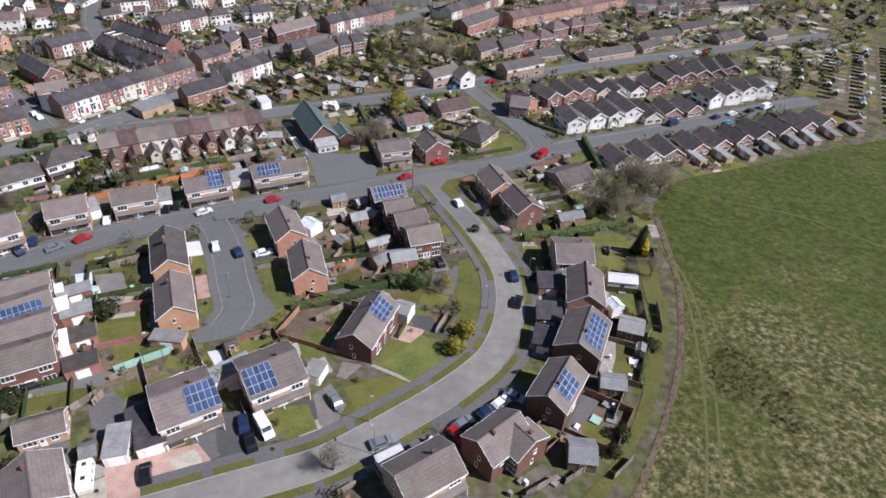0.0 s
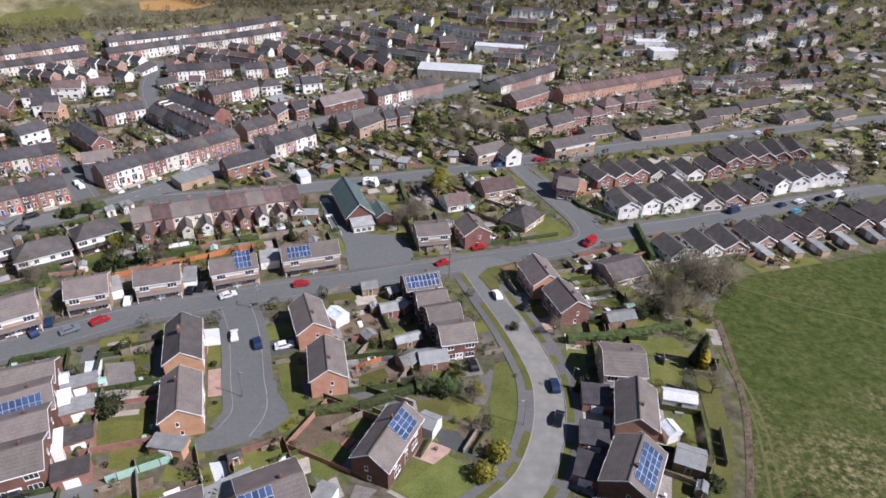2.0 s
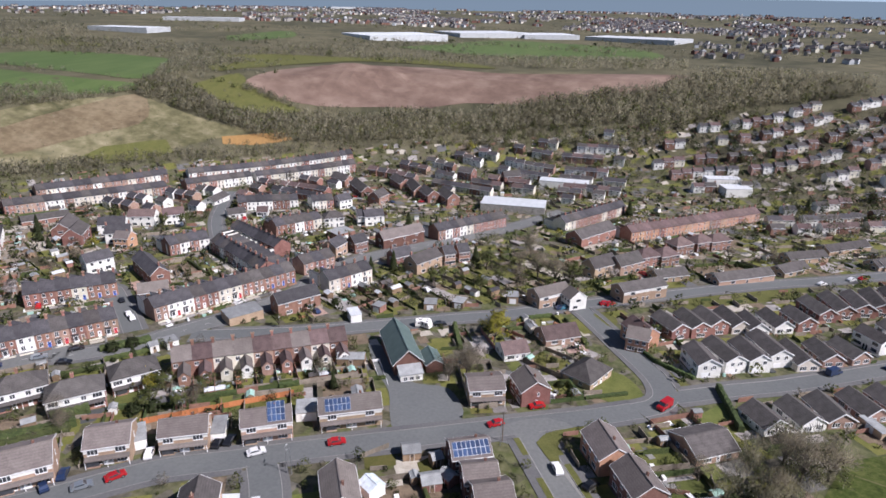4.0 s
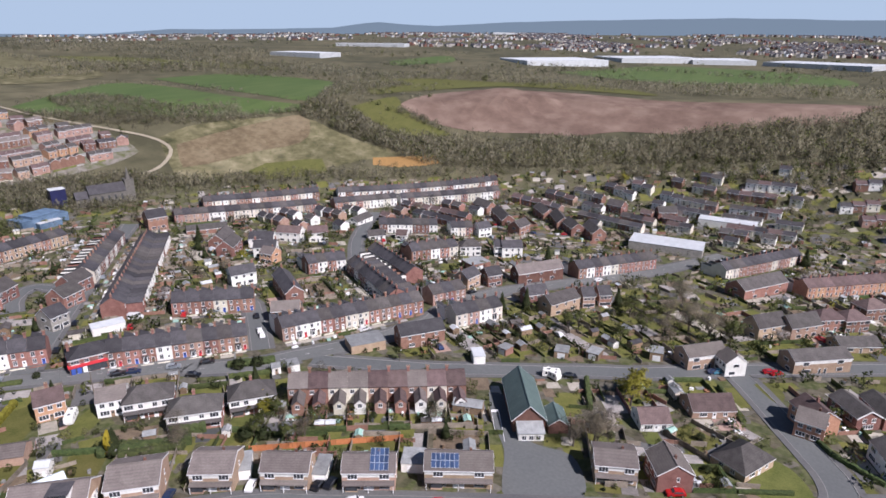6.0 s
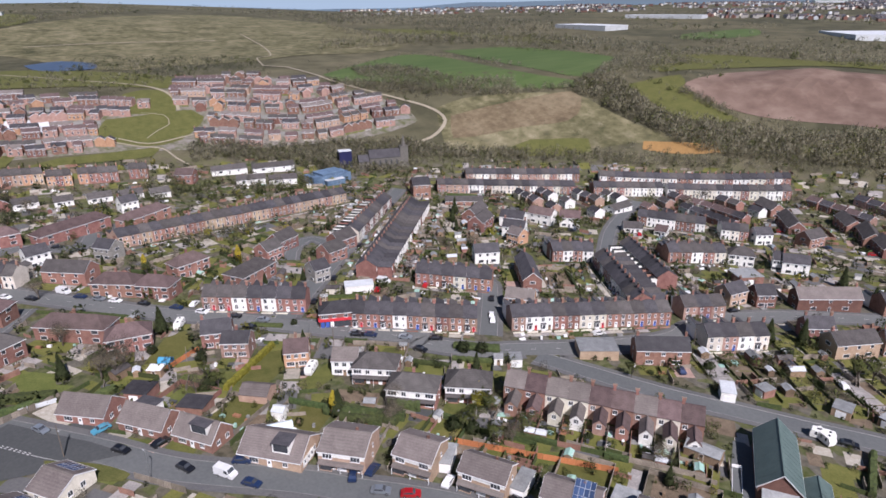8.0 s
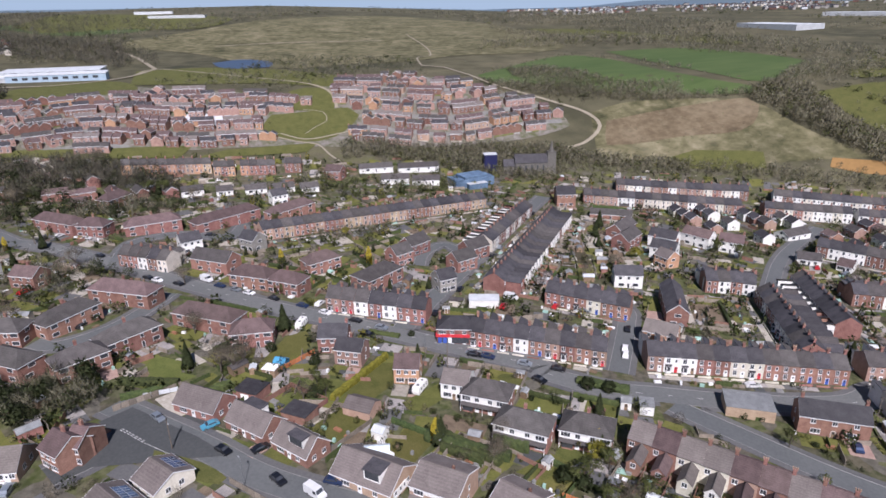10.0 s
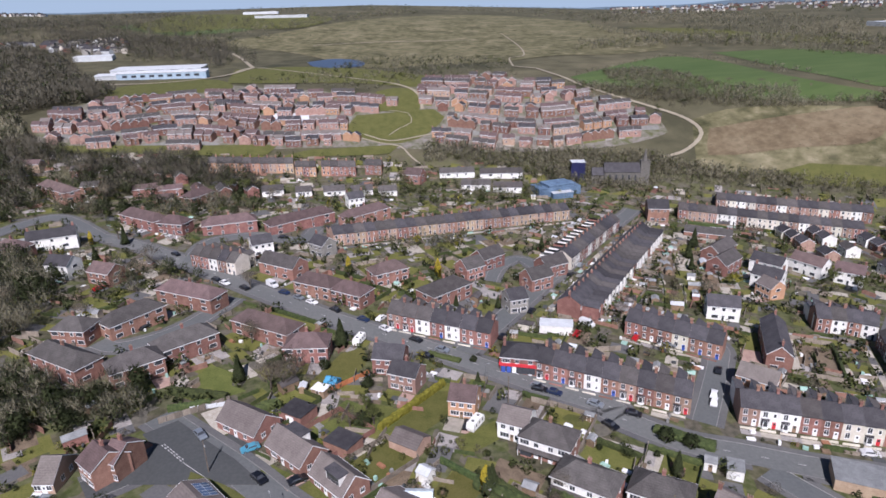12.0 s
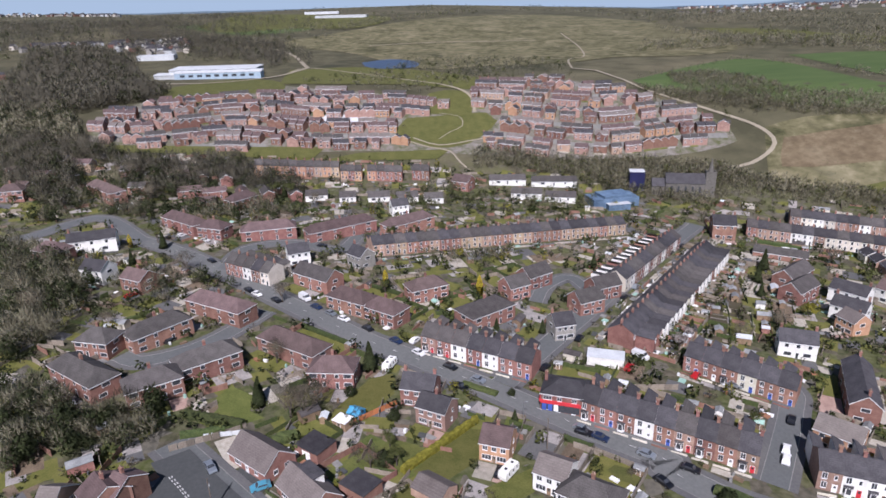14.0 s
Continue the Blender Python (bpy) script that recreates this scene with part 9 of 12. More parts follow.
tree("conifer", -235.0, 256.2, 8)
tree("conifer", -222.8, 248.5, 6)
tree("lime", -203.7, 252.8, 6)
tree("bare", -194.2, 220.3, 6)
tree("cypress", -106.4, 157.6, 6)
tree("conifer", -122.7, 124.6, 7)
tree("bare", -112.2, 133.9, 5)
tree("bush", -152.2, 103.2, 4)
tree("bush", 43.3, 92.3, 3)
tree("bush", 32.5, 69.3, 3)
tree("bush", 30.5, 65.6, 2.5)
tree("leafy", -98.5, 149.2, 6)
tree("leafy", -90.9, 148.3, 6)
tree("bare", -88.5, 151.9, 6)
tree("bush", -69.6, 94.7, 4)
tree("bush", -74.8, 69.7, 4)
tree("bare", -18.4, 279.8, 10)
tree("bare", -10.3, 274.1, 11)
tree("bare", -2.8, 268.7, 11)
tree("leafy", 3.9, 268.5, 10)
tree("bare", -15.4, 301.5, 10)
tree("bare", -17.8, 263.2, 8)
tree("conifer", 32.6, 391.4, 10)
tree("conifer", 137.0, 427.8, 10)
tree("bare", 85.1, 436.8, 8)
tree("bare", 72.4, 316.8, 8)
tree("bare", 91.0, 322.0, 7)
tree("bare", -241.1, 77.9, 7)
tree("bare", -240.9, 1.2, 9)
tree("bare", -247.2, 299.8, 8)
tree("bush", -174.6, 139.0, 2.0)
tree("conifer", -246.6, 267.4, 9)
tree("leafy", -186.9, 294.6, 8)
tree("leafy", -196.9, 293.4, 7)
tree("bare", -179.9, 398.7, 10)
tree("bare", -179.8, 379.9, 9)
tree("bare", -81.7, 494.5, 8)
tree("lime", -78.3, 495.8, 8)
tree("bare", 139.3, 261.0, 8)
tree("blossom", -47.1, 258.8, 5)
tree("bare", -145.0, 181.7, 4)
tree("leafy", -371.0, 70.0, 9)
tree("leafy", -366.2, 77.4, 10)
tree("conifer", -370.7, 74.4, 9)
tree("bare", -356.0, 90.3, 7)
tree("leafy", -307.8, 24.4, 9)
tree("cypress", -302.0, 15.1, 6)
tree("conifer", -300.4, 28.1, 8)
tree("bare", -365.8, 9.8, 10)
tree("bare", -388.7, 19.6, 10)
tree("bare", -395.9, -4.4, 10)
tree("bare", -388.6, 26.7, 9)
tree("bare", -274.0, 41.4, 8)
tree("leafy", -410.8, 46.9, 8)


# ---- hedges and garden fences that stand out ----
hedge(-32.3, 99.8, -22.5, 103.0, 1.6, 1.8, "hedge")
hedge(-22.5, 103.0, -12.0, 110.0, 1.6, 1.8, "hedge")
hedge(-12.0, 110.0, -3.0, 111.8, 3.0, 2.6, "hedge")
hedge(20.2, 131.9, 31.5, 134.8, 2.0, 2.0, "hedge")
hedge(31.5, 134.8, 48.5, 141.9, 2.0, 2.0, "hedge")
hedge(45.9, 196.3, 47.5, 175.1, 1.5, 2.0, "hedge")
hedge(22.9, 221.9, 30.1, 208.2, 1.2, 1.2, "hedge")
hedge(30.1, 208.2, 40.2, 200.4, 1.2, 1.2, "hedge")
hedge(-18.4, 218.2, -11.5, 221.3, 1.0, 1.2, "hedge")
hedge(2.5, 232.9, 9.7, 214.6, 1.2, 1.3, "hedge")
hedge(-117.6, 136.3, -112.4, 142.9, 2.5, 2.5, "hedge")
hedge(-110.6, 134.4, -127.7, 125.3, 2.0, 2.0, "hedge")
hedge(-131.7, 172.4, -123.1, 181.1, 3.0, 1.8, "hedge")
hedge(-181.8, 127.7, -175.2, 135.3, 2.0, 1.0, "hedge")
hedge(-170.1, 67.8, -169.5, 57.9, 1.6, 1.6, "hedge")
hedge(-28.7, 200.5, -33.8, 216.9, 1.5, 2.0, "hedge")
hedge(9.4, 181.2, 20.7, 186.7, 1.0, 1.0, "hedge")
fence(-25.7, 114.4, -20.9, 118.3, 1.4, "fence_orange", "red-brown stained board fence")
fence(-96.4, 140.9, -66.6, 163.1, 1.6, "fence_orange", "bright orange stained board fence")
fence(-60.6, 78.9, -52.2, 84.9, 1.8, "teal", "faded pale green garden screen fence")
fence(29.5, 60.5, 33.6, 64.6, 1.7, "fence", "weathered timber panel fence beside a garden")
fence(14.8, 56.5, 20.1, 60.0, 1.7, "fence", "weathered timber panel fence beside a garden")
fence(21.4, 59.2, 24.5, 61.5, 1.7, "fence", "weathered timber panel fence beside a garden")
fence(35.9, 80.9, 31.9, 73.0, 1.7, "fence", "weathered timber panel fence beside a garden")
fence(40.1, 88.8, 44.6, 97.6, 1.7, "fence", "weathered timber panel fence beside a garden")
fence(47.0, 97.8, 48.3, 107.4, 1.7, "fence", "weathered timber panel fence beside a garden")
fence(-40.3, 141.5, -35.3, 147.2, 1.4, "fence", "weathered timber panel fence beside a garden")
fence(-11.0, 113.4, -18.5, 110.6, 1.7, "fence", "weathered timber panel fence beside a garden")
fence(-19.4, 117.3, -24.4, 114.6, 1.2, "fence", "weathered timber panel fence beside a garden")
fence(-70.2, 94.7, -63.5, 97.0, 1.7, "fence", "weathered timber panel fence beside a garden")
fence(-76.8, 111.4, -71.3, 115.3, 1.7, "fence", "weathered timber panel fence beside a garden")
fence(-65.6, 81.6, -76.8, 106.0, 1.7, "fence", "weathered timber panel fence beside a garden")
fence(-60.0, 73.3, -60.7, 70.6, 1.7, "fence", "weathered timber panel fence beside a garden")
fence(-64.8, 67.7, -61.0, 73.2, 1.7, "fence", "weathered timber panel fence beside a garden")
fence(-26.1, 96.1, -21.0, 101.2, 1.7, "fence", "weathered timber panel fence beside a garden")
fence(-127.4, 78.9, -116.5, 85.9, 1.7, "fence", "weathered timber panel fence beside a garden")
fence(-167.8, 63.1, -171.4, 72.4, 1.0, "fence", "weathered timber panel fence beside a garden")
fence(-164.6, 56.4, -168.1, 66.8, 1.7, "fence", "weathered timber panel fence beside a garden")
fence(-172.9, 167.8, -170.3, 184.7, 1.7, "fence", "weathered timber panel fence beside a garden")


# ---- the dark side road mouth and its markings ----
patch("road", [(-161.0, 53.2), (-164.7, 60.7), (-155.3, 67.4), (-146.7, 73.9), (-141.2, 77.2), (-137.0, 78.9), (-145.1, 47.3), (-148.9, 53.8), (-155.7, 56.3)], "asphalt_dark", 0.2, "wide dark asphalt mouth of the side road", "road", 0, rounded=False)
lane("road_marking", [(-155.7, 58.0), (-155.1, 58.4)], 0.22, "white give way dash on the asphalt", 0.215, "marking")
lane("road_marking", [(-154.7, 58.7), (-154.1, 59.1)], 0.22, "white give way dash on the asphalt", 0.215, "marking")
lane("road_marking", [(-153.6, 59.5), (-153.0, 59.9)], 0.22, "white give way dash on the asphalt", 0.215, "marking")
lane("road_marking", [(-152.6, 60.2), (-152.0, 60.6)], 0.22, "white give way dash on the asphalt", 0.215, "marking")
lane("road_marking", [(-151.5, 60.9), (-150.9, 61.3)], 0.22, "white give way dash on the asphalt", 0.215, "marking")
lane("road_marking", [(-150.5, 61.6), (-149.9, 62.0)], 0.22, "white give way dash on the asphalt", 0.215, "marking")
lane("road_marking", [(-149.4, 62.3), (-148.8, 62.7)], 0.22, "white give way dash on the asphalt", 0.215, "marking")
lane("road_marking", [(-156.0, 58.5), (-155.4, 58.8)], 0.22, "white give way dash on the asphalt", 0.215, "marking")
lane("road_marking", [(-154.9, 59.2), (-154.4, 59.6)], 0.22, "white give way dash on the asphalt", 0.215, "marking")
lane("road_marking", [(-153.9, 59.9), (-153.3, 60.3)], 0.22, "white give way dash on the asphalt", 0.215, "marking")
lane("road_marking", [(-152.8, 60.6), (-152.3, 61.0)], 0.22, "white give way dash on the asphalt", 0.215, "marking")
lane("road_marking", [(-151.8, 61.3), (-151.2, 61.7)], 0.22, "white give way dash on the asphalt", 0.215, "marking")
lane("road_marking", [(-150.7, 62.0), (-150.1, 62.4)], 0.22, "white give way dash on the asphalt", 0.215, "marking")
lane("road_marking", [(-149.7, 62.8), (-149.1, 63.1)], 0.22, "white give way dash on the asphalt", 0.215, "marking")
lane("road_marking", [(-148.4, 63.0), (-141.5, 68.4)], 0.12, "white give way dash on the asphalt", 0.215, "marking")
patch("verge", [(-142.9, 151.4), (-144.2, 153.9), (-142.2, 157.0), (-138.6, 157.8), (-137.1, 155.8), (-139.4, 152.5)], "verge", 0.22, "small mown grass island beside the main street", "grass", 0, rounded=True)
small_building(-114.6, 179.4, 52, 3.4, 4.2, 2.6, "felt", "white", "garage", "small white garage beside the main street", False)
small_building(-118.0, 175.6, 52, 2.6, 3.0, 2.4, "felt", "white", "shed", "small white shed with a grey felt roof", True)
hedge(-133.0, 171.2, -122.9, 181.1, 2.2, 1.6, "hedge")
hedge(-149.3, 106.8, -164.9, 127.2, 1.5, 1.8, "leaf_lime", 3, "clipped yellow-green garden hedge")
hedge(-120.6, 124.4, -112.5, 131.4, 1.8, 2.0, "hedge")
hedge(-177.8, 57.5, -171.7, 71.8, 2.2, 1.8, "hedge")
patch("verge", [(-144.8, 64.9), (-136.5, 74.1), (-129.2, 78.5), (-127.7, 76.8), (-133.6, 69.3), (-139.3, 64.8)], "verge", 0.24, "bright green verge at the junction", "grass", 0, rounded=True)
patch("lawn", [(-149.3, 109.0), (-162.5, 123.2), (-161.3, 128.9), (-151.2, 124.8), (-144.8, 114.9)], "lawn", 0.062, "mown green garden lawn", "lawn", 0, rounded=False)
patch("lawn", [(-153.2, 99.0), (-161.7, 105.5), (-157.9, 111.8), (-154.4, 112.4), (-149.8, 106.3)], "lawn", 0.064, "mown olive green garden lawn", "lawn", 0, rounded=False)
patch("lawn", [(-175.8, 93.6), (-188.1, 103.0), (-189.9, 109.7), (-182.0, 110.0), (-173.8, 99.9)], "lawn", 0.062, "long green garden lawn", "lawn", 0, rounded=False)
patch("lawn", [(-190.1, 66.8), (-184.0, 73.5), (-173.1, 72.0), (-177.3, 65.5), (-185.1, 63.7)], "lawn", 0.064, "wide green back garden lawn", "lawn", 0, rounded=False)
patch("lawn", [(-143.7, 81.0), (-138.6, 85.7), (-136.3, 83.6), (-141.7, 79.1)], "lawn", 0.062, "small green front lawn", "lawn", 0, rounded=False)
patch("lawn", [(-136.2, 89.4), (-130.8, 93.8), (-127.6, 90.6), (-132.9, 85.2)], "lawn", 0.062, "small green front lawn", "lawn", 0, rounded=False)
patch("driveway", [(-166.6, 65.6), (-168.8, 71.4), (-157.8, 74.8), (-156.0, 70.2)], "gravel", 0.062, "pale gravel front garden", "driveway", 0, rounded=False)
patch("driveway", [(-158.1, 74.2), (-152.0, 79.3), (-147.3, 77.2), (-155.3, 71.3)], "asphalt_dark", 0.066, "dark asphalt front drive", "driveway", 0, rounded=False)
patch("driveway", [(-148.5, 79.2), (-144.1, 83.2), (-141.8, 79.7), (-146.1, 77.3)], "gravel", 0.07, "pale gravel front drive", "driveway", 0, rounded=False)
patch("driveway", [(-138.6, 85.7), (-136.7, 90.4), (-133.8, 84.4), (-136.8, 82.8)], "blockpave", 0.07, "pink block paved drive", "driveway", 0, rounded=False)
fence(-166.7, 94.3, -175.0, 108.9, 1.5, "fence_orange", "orange stained board fence beside a lawn")
fence(-168.4, 63.2, -168.6, 71.4, 1.2, "paleroof", "pale rendered garden wall in panels")
small_building(-144.8, 97.6, 42, 7.0, 5.6, 2.7, "slate", "brick", "garage", "flat-roofed brick extension behind a bungalow", False, door="")
small_building(-141.7, 112.4, 42, 7.6, 6.0, 2.4, "browntile", "tan", "outbuilding", "low outbuilding under a brown pitched roof", True)
small_building(-168.0, 95.0, 50, 3.8, 3.2, 2.2, "upvc", "wood", "shed", "garden shed under a white sheet roof", False)
small_building(-171.4, 98.4, 50, 3.4, 3.2, 1.8, "tarp", "tarp", "tarpaulin_shelter", "low garden shelter under a bright blue tarpaulin", True)
small_building(-133.6, 138.5, 45, 4.0, 3.4, 2.5, "conserv", "upvc", "conservatory", "white framed conservatory behind the house", True)
tree("bare", -151.9, 100.1, 6)
hedge(-165.5, 84.3, -161.6, 72.0, 2.5, 2.0, "hedge")
hedge(-125.7, 122.6, -111.2, 137.2, 2.2, 2.2, "hedge")
tree("conifer", -117.7, 166.8, 6.5)
tree("bush", -129.0, 171.8, 3.5)
tree("bush", -125.4, 176.1, 3.5)
tree("conifer", -123.9, 125.9, 6.5)
tree("conifer", -104.7, 157.3, 5.5)
tree("leafy", -151.9, 105.9, 5)
tree("yellow", -108.9, 160.7, 4)
tree("bare", -119.0, 139.0, 6)
tree("bare", -176.0, 89.0, 9)
tree("conifer", -179.6, 74.5, 7)
tree("bush", -168.8, 107.2, 3)
STRIPS = [([(-87.1, 228.5), (-78.8, 255.5), (-47.6, 284.7), (-17.1, 299.8), (-1.3, 290.5), (0.8, 265.0), (-21.0, 244.4), (-41.9, 233.1), (-63.2, 219.9), (-79.1, 217.4)], -38), ([(-238.1, 223.3), (-251.7, 256.8), (-239.6, 279.8), (-202.7, 252.1), (-187.7, 223.5), (-194.0, 205.7), (-213.0, 206.1)], -30)]
small_building(-50.5, 66.5, 28, 3.5, 5, 2.8, "slate", "tan", "garage", "flat-roofed garage built against the house", False)
small_building(-47.0, 63.1, 27, 4.7, 4.5, 2.6, "slate", "white", "garage", "flat-roofed garage built against the house", False)
small_building(80.7, 184.5, -68, 7.5, 2.7, 2.1, "felt", "tan", "garage", "low flat-roofed garage behind a bungalow", False)
small_building(90.4, 187.7, -70, 7.5, 2.7, 2.1, "felt", "tan", "garage", "low flat-roofed garage behind a bungalow", False)
small_building(99.1, 190.4, -72, 7.6, 2.7, 2.1, "felt", "tan", "garage", "low flat-roofed garage behind a bungalow", False)
small_building(109.6, 196.6, -74, 7.9, 2.7, 2.1, "felt", "tan", "garage", "low flat-roofed garage behind a bungalow", False)
small_building(120.5, 202.0, -77, 8.1, 2.7, 2.1, "felt", "tan", "garage", "low flat-roofed garage behind a bungalow", False)
small_building(127.5, 205.7, -78, 8.3, 2.7, 2.1, "felt", "tan", "garage", "low flat-roofed garage behind a bungalow", False)
small_building(137.6, 211.4, -81, 8.6, 2.7, 2.1, "felt", "tan", "garage", "low flat-roofed garage behind a bungalow", False)
small_building(148.3, 216.3, -83, 8.8, 2.7, 2.1, "felt", "tan", "garage", "low flat-roofed garage behind a bungalow", False)


# ---- shop front ----
def shop_front(root, L, W):
    s = Shape()
    s.box(-L / 2 - 0.1, L / 2 + 0.1, -W / 2 - 0.35, -W / 2 + 0.02, 2.6, 3.5)
    part("fascia", s, ["redpaint"], root, "bright red shop fascia")
    s = Shape()
    s.box(-L / 2 + 0.2, L / 2 - 0.2, -W / 2 - 0.08, -W / 2 + 0.02, 0.4, 2.5, 0)
    part("shop_window", s, ["glass"], root)
    s = Shape()
    s.box(-L / 2 - 0.35, -L / 2 + 0.02, -W / 2, W / 2 - 1, 2.6, 3.5)
    part("fascia", s, ["redpaint"], root, "bright red shop fascia")
    for k in range(3):
        s = Shape()
        s.box(-L / 2 + 0.4 + k * 1.5, -L / 2 + 1.5 + k * 1.5, -W / 2 - 0.12, -W / 2 - 0.06, 0.5, 2.4)
        part("poster", s, ["bluepaint" if k < 2 else "upvc"], root)


shop_front(shop, 13.1, 9.0)


# ---- gardens ----
STRIP_BY_DITCH = [(48.0, 130.3), (54.2, 130.8), (83.7, 118.7), (57.0, 56.8), (25.2, 54.6), (21.7, 54.4), (30.1, 63.8), (37.4, 76.7), (41.9, 88.9), (46.0, 103.3)]
CELL = {}
for plot in PLOTS:
    for i in range(-2, 3):
        for j in range(-2, 3):
            CELL.setdefault((int(plot[0] // 10) + i, int(plot[1] // 10) + j), []).append(plot)
ROADCELL = {}
for line, half in ROADS:
    for q in line[::2]:
        for i in (-1, 0, 1):
            for j in (-1, 0, 1):
                ROADCELL.setdefault((int(q.x // 8) + i, int(q.y // 8) + j), []).append((q.x, q.y, half))


def on_road(x, y, pad=2.1):
    for a, b, half in ROADCELL.get((int(x // 8), int(y // 8)), ()):
        if (a - x) ** 2 + (b - y) ** 2 < (half + pad) ** 2:
            return True
    return False


def built_on(x, y, own=None, pad=0.6):
    for p in CELL.get((int(x // 10), int(y // 10)), ()):
        if p is own:
            continue
        c, s = math.cos(radians(p[2])), math.sin(radians(p[2]))
        dx, dy = x - p[0], y - p[1]
        if abs(dx * c + dy * s) < p[3] / 2 + pad and abs(-dx * s + dy * c) < p[4] / 2 + pad:
            return True
    return False


def in_poly(x, y, poly):
    inside = False
    for (x1, y1), (x2, y2) in zip(poly, poly[1:] + poly[:1]):
        if (y1 > y) != (y2 > y) and x < (x2 - x1) * (y - y1) / (y2 - y1) + x1:
            inside = not inside
    return inside


def quad_land(name, pts, material, lift, label, category):
    s = Shape()
    s.face([(x, y, ground_z(x, y) + lift) for x, y in pts])
    tagged(new(name, s.mesh(name, [material])), label, category, kind="structure")


def fence_run(x1, y1, x2, y2, material, hh=1.5):
    """A plain garden fence made of one long boarded run with posts."""
    d = Vector((x2 - x1, y2 - y1)).normalized()
    nr = Vector((-d.y, d.x)) * 0.05
    s = Shape()
    za, zb = ground_z(x1, y1), ground_z(x2, y2)
    s.slab([(x1 - nr.x, y1 - nr.y, za + hh), (x2 - nr.x, y2 - nr.y, zb + hh), (x2 + nr.x, y2 + nr.y, zb + hh), (x1 + nr.x, y1 + nr.y, za + hh)], hh + 0.2)
    tagged(new("fence", s.mesh("fence", [material])), {"fence": "weathered grey-brown board fence between gardens", "fence_orange": "orange stained board fence between gardens", "hedge": "thin clipped hedge between gardens", "brick": "low red brick garden wall"}[material], "fence", "garden fences")


GR = random.Random(5)
JOINED = {}


def fence_far(x1, y1, x2, y2, material, hh):
    s = JOINED.setdefault(("garden_fencing", material), Shape())
    n = max(1, round(math.hypot(x2 - x1, y2 - y1) / 4))
    d = Vector((x2 - x1, y2 - y1)).normalized()
    nr = Vector((-d.y, d.x)) * 0.06
    for k in range(n):
        ax, ay, bx, by = x1 + (x2 - x1) * k / n, y1 + (y2 - y1) * k / n, x1 + (x2 - x1) * (k + 1) / n, y1 + (y2 - y1) * (k + 1) / n
        z = (ground_z(ax, ay) + ground_z(bx, by)) / 2
        s.slab([(ax - nr.x, ay - nr.y, z + hh), (bx - nr.x, by - nr.y, z + hh), (bx + nr.x, by + nr.y, z + hh), (ax + nr.x, ay + nr.y, z + hh)], hh + 0.2)


def land_far(pts, material, lift):
    JOINED.setdefault(("garden_plots", material), Shape()).face([(x, y, ground_z(x, y) + lift) for x, y in pts])


def reach(p, sign, u, most):
    """How far a plot runs from its house before it meets a house or road."""
    c, s = math.cos(radians(p[2])), math.sin(radians(p[2]))
    d = 1.0
    while d < most:
        for v in (-0.4, 0, 0.4):
            lx, ly = (u + v) * p[3], sign * (p[4] / 2 + d)
            x, y = p[0] + lx * c - ly * s, p[1] + lx * s + ly * c
            if on_road(x, y) or built_on(x, y, p) or in_poly(x, y, STRIP_BY_DITCH):
                return d - 1.0
        d += 1.2
    return most


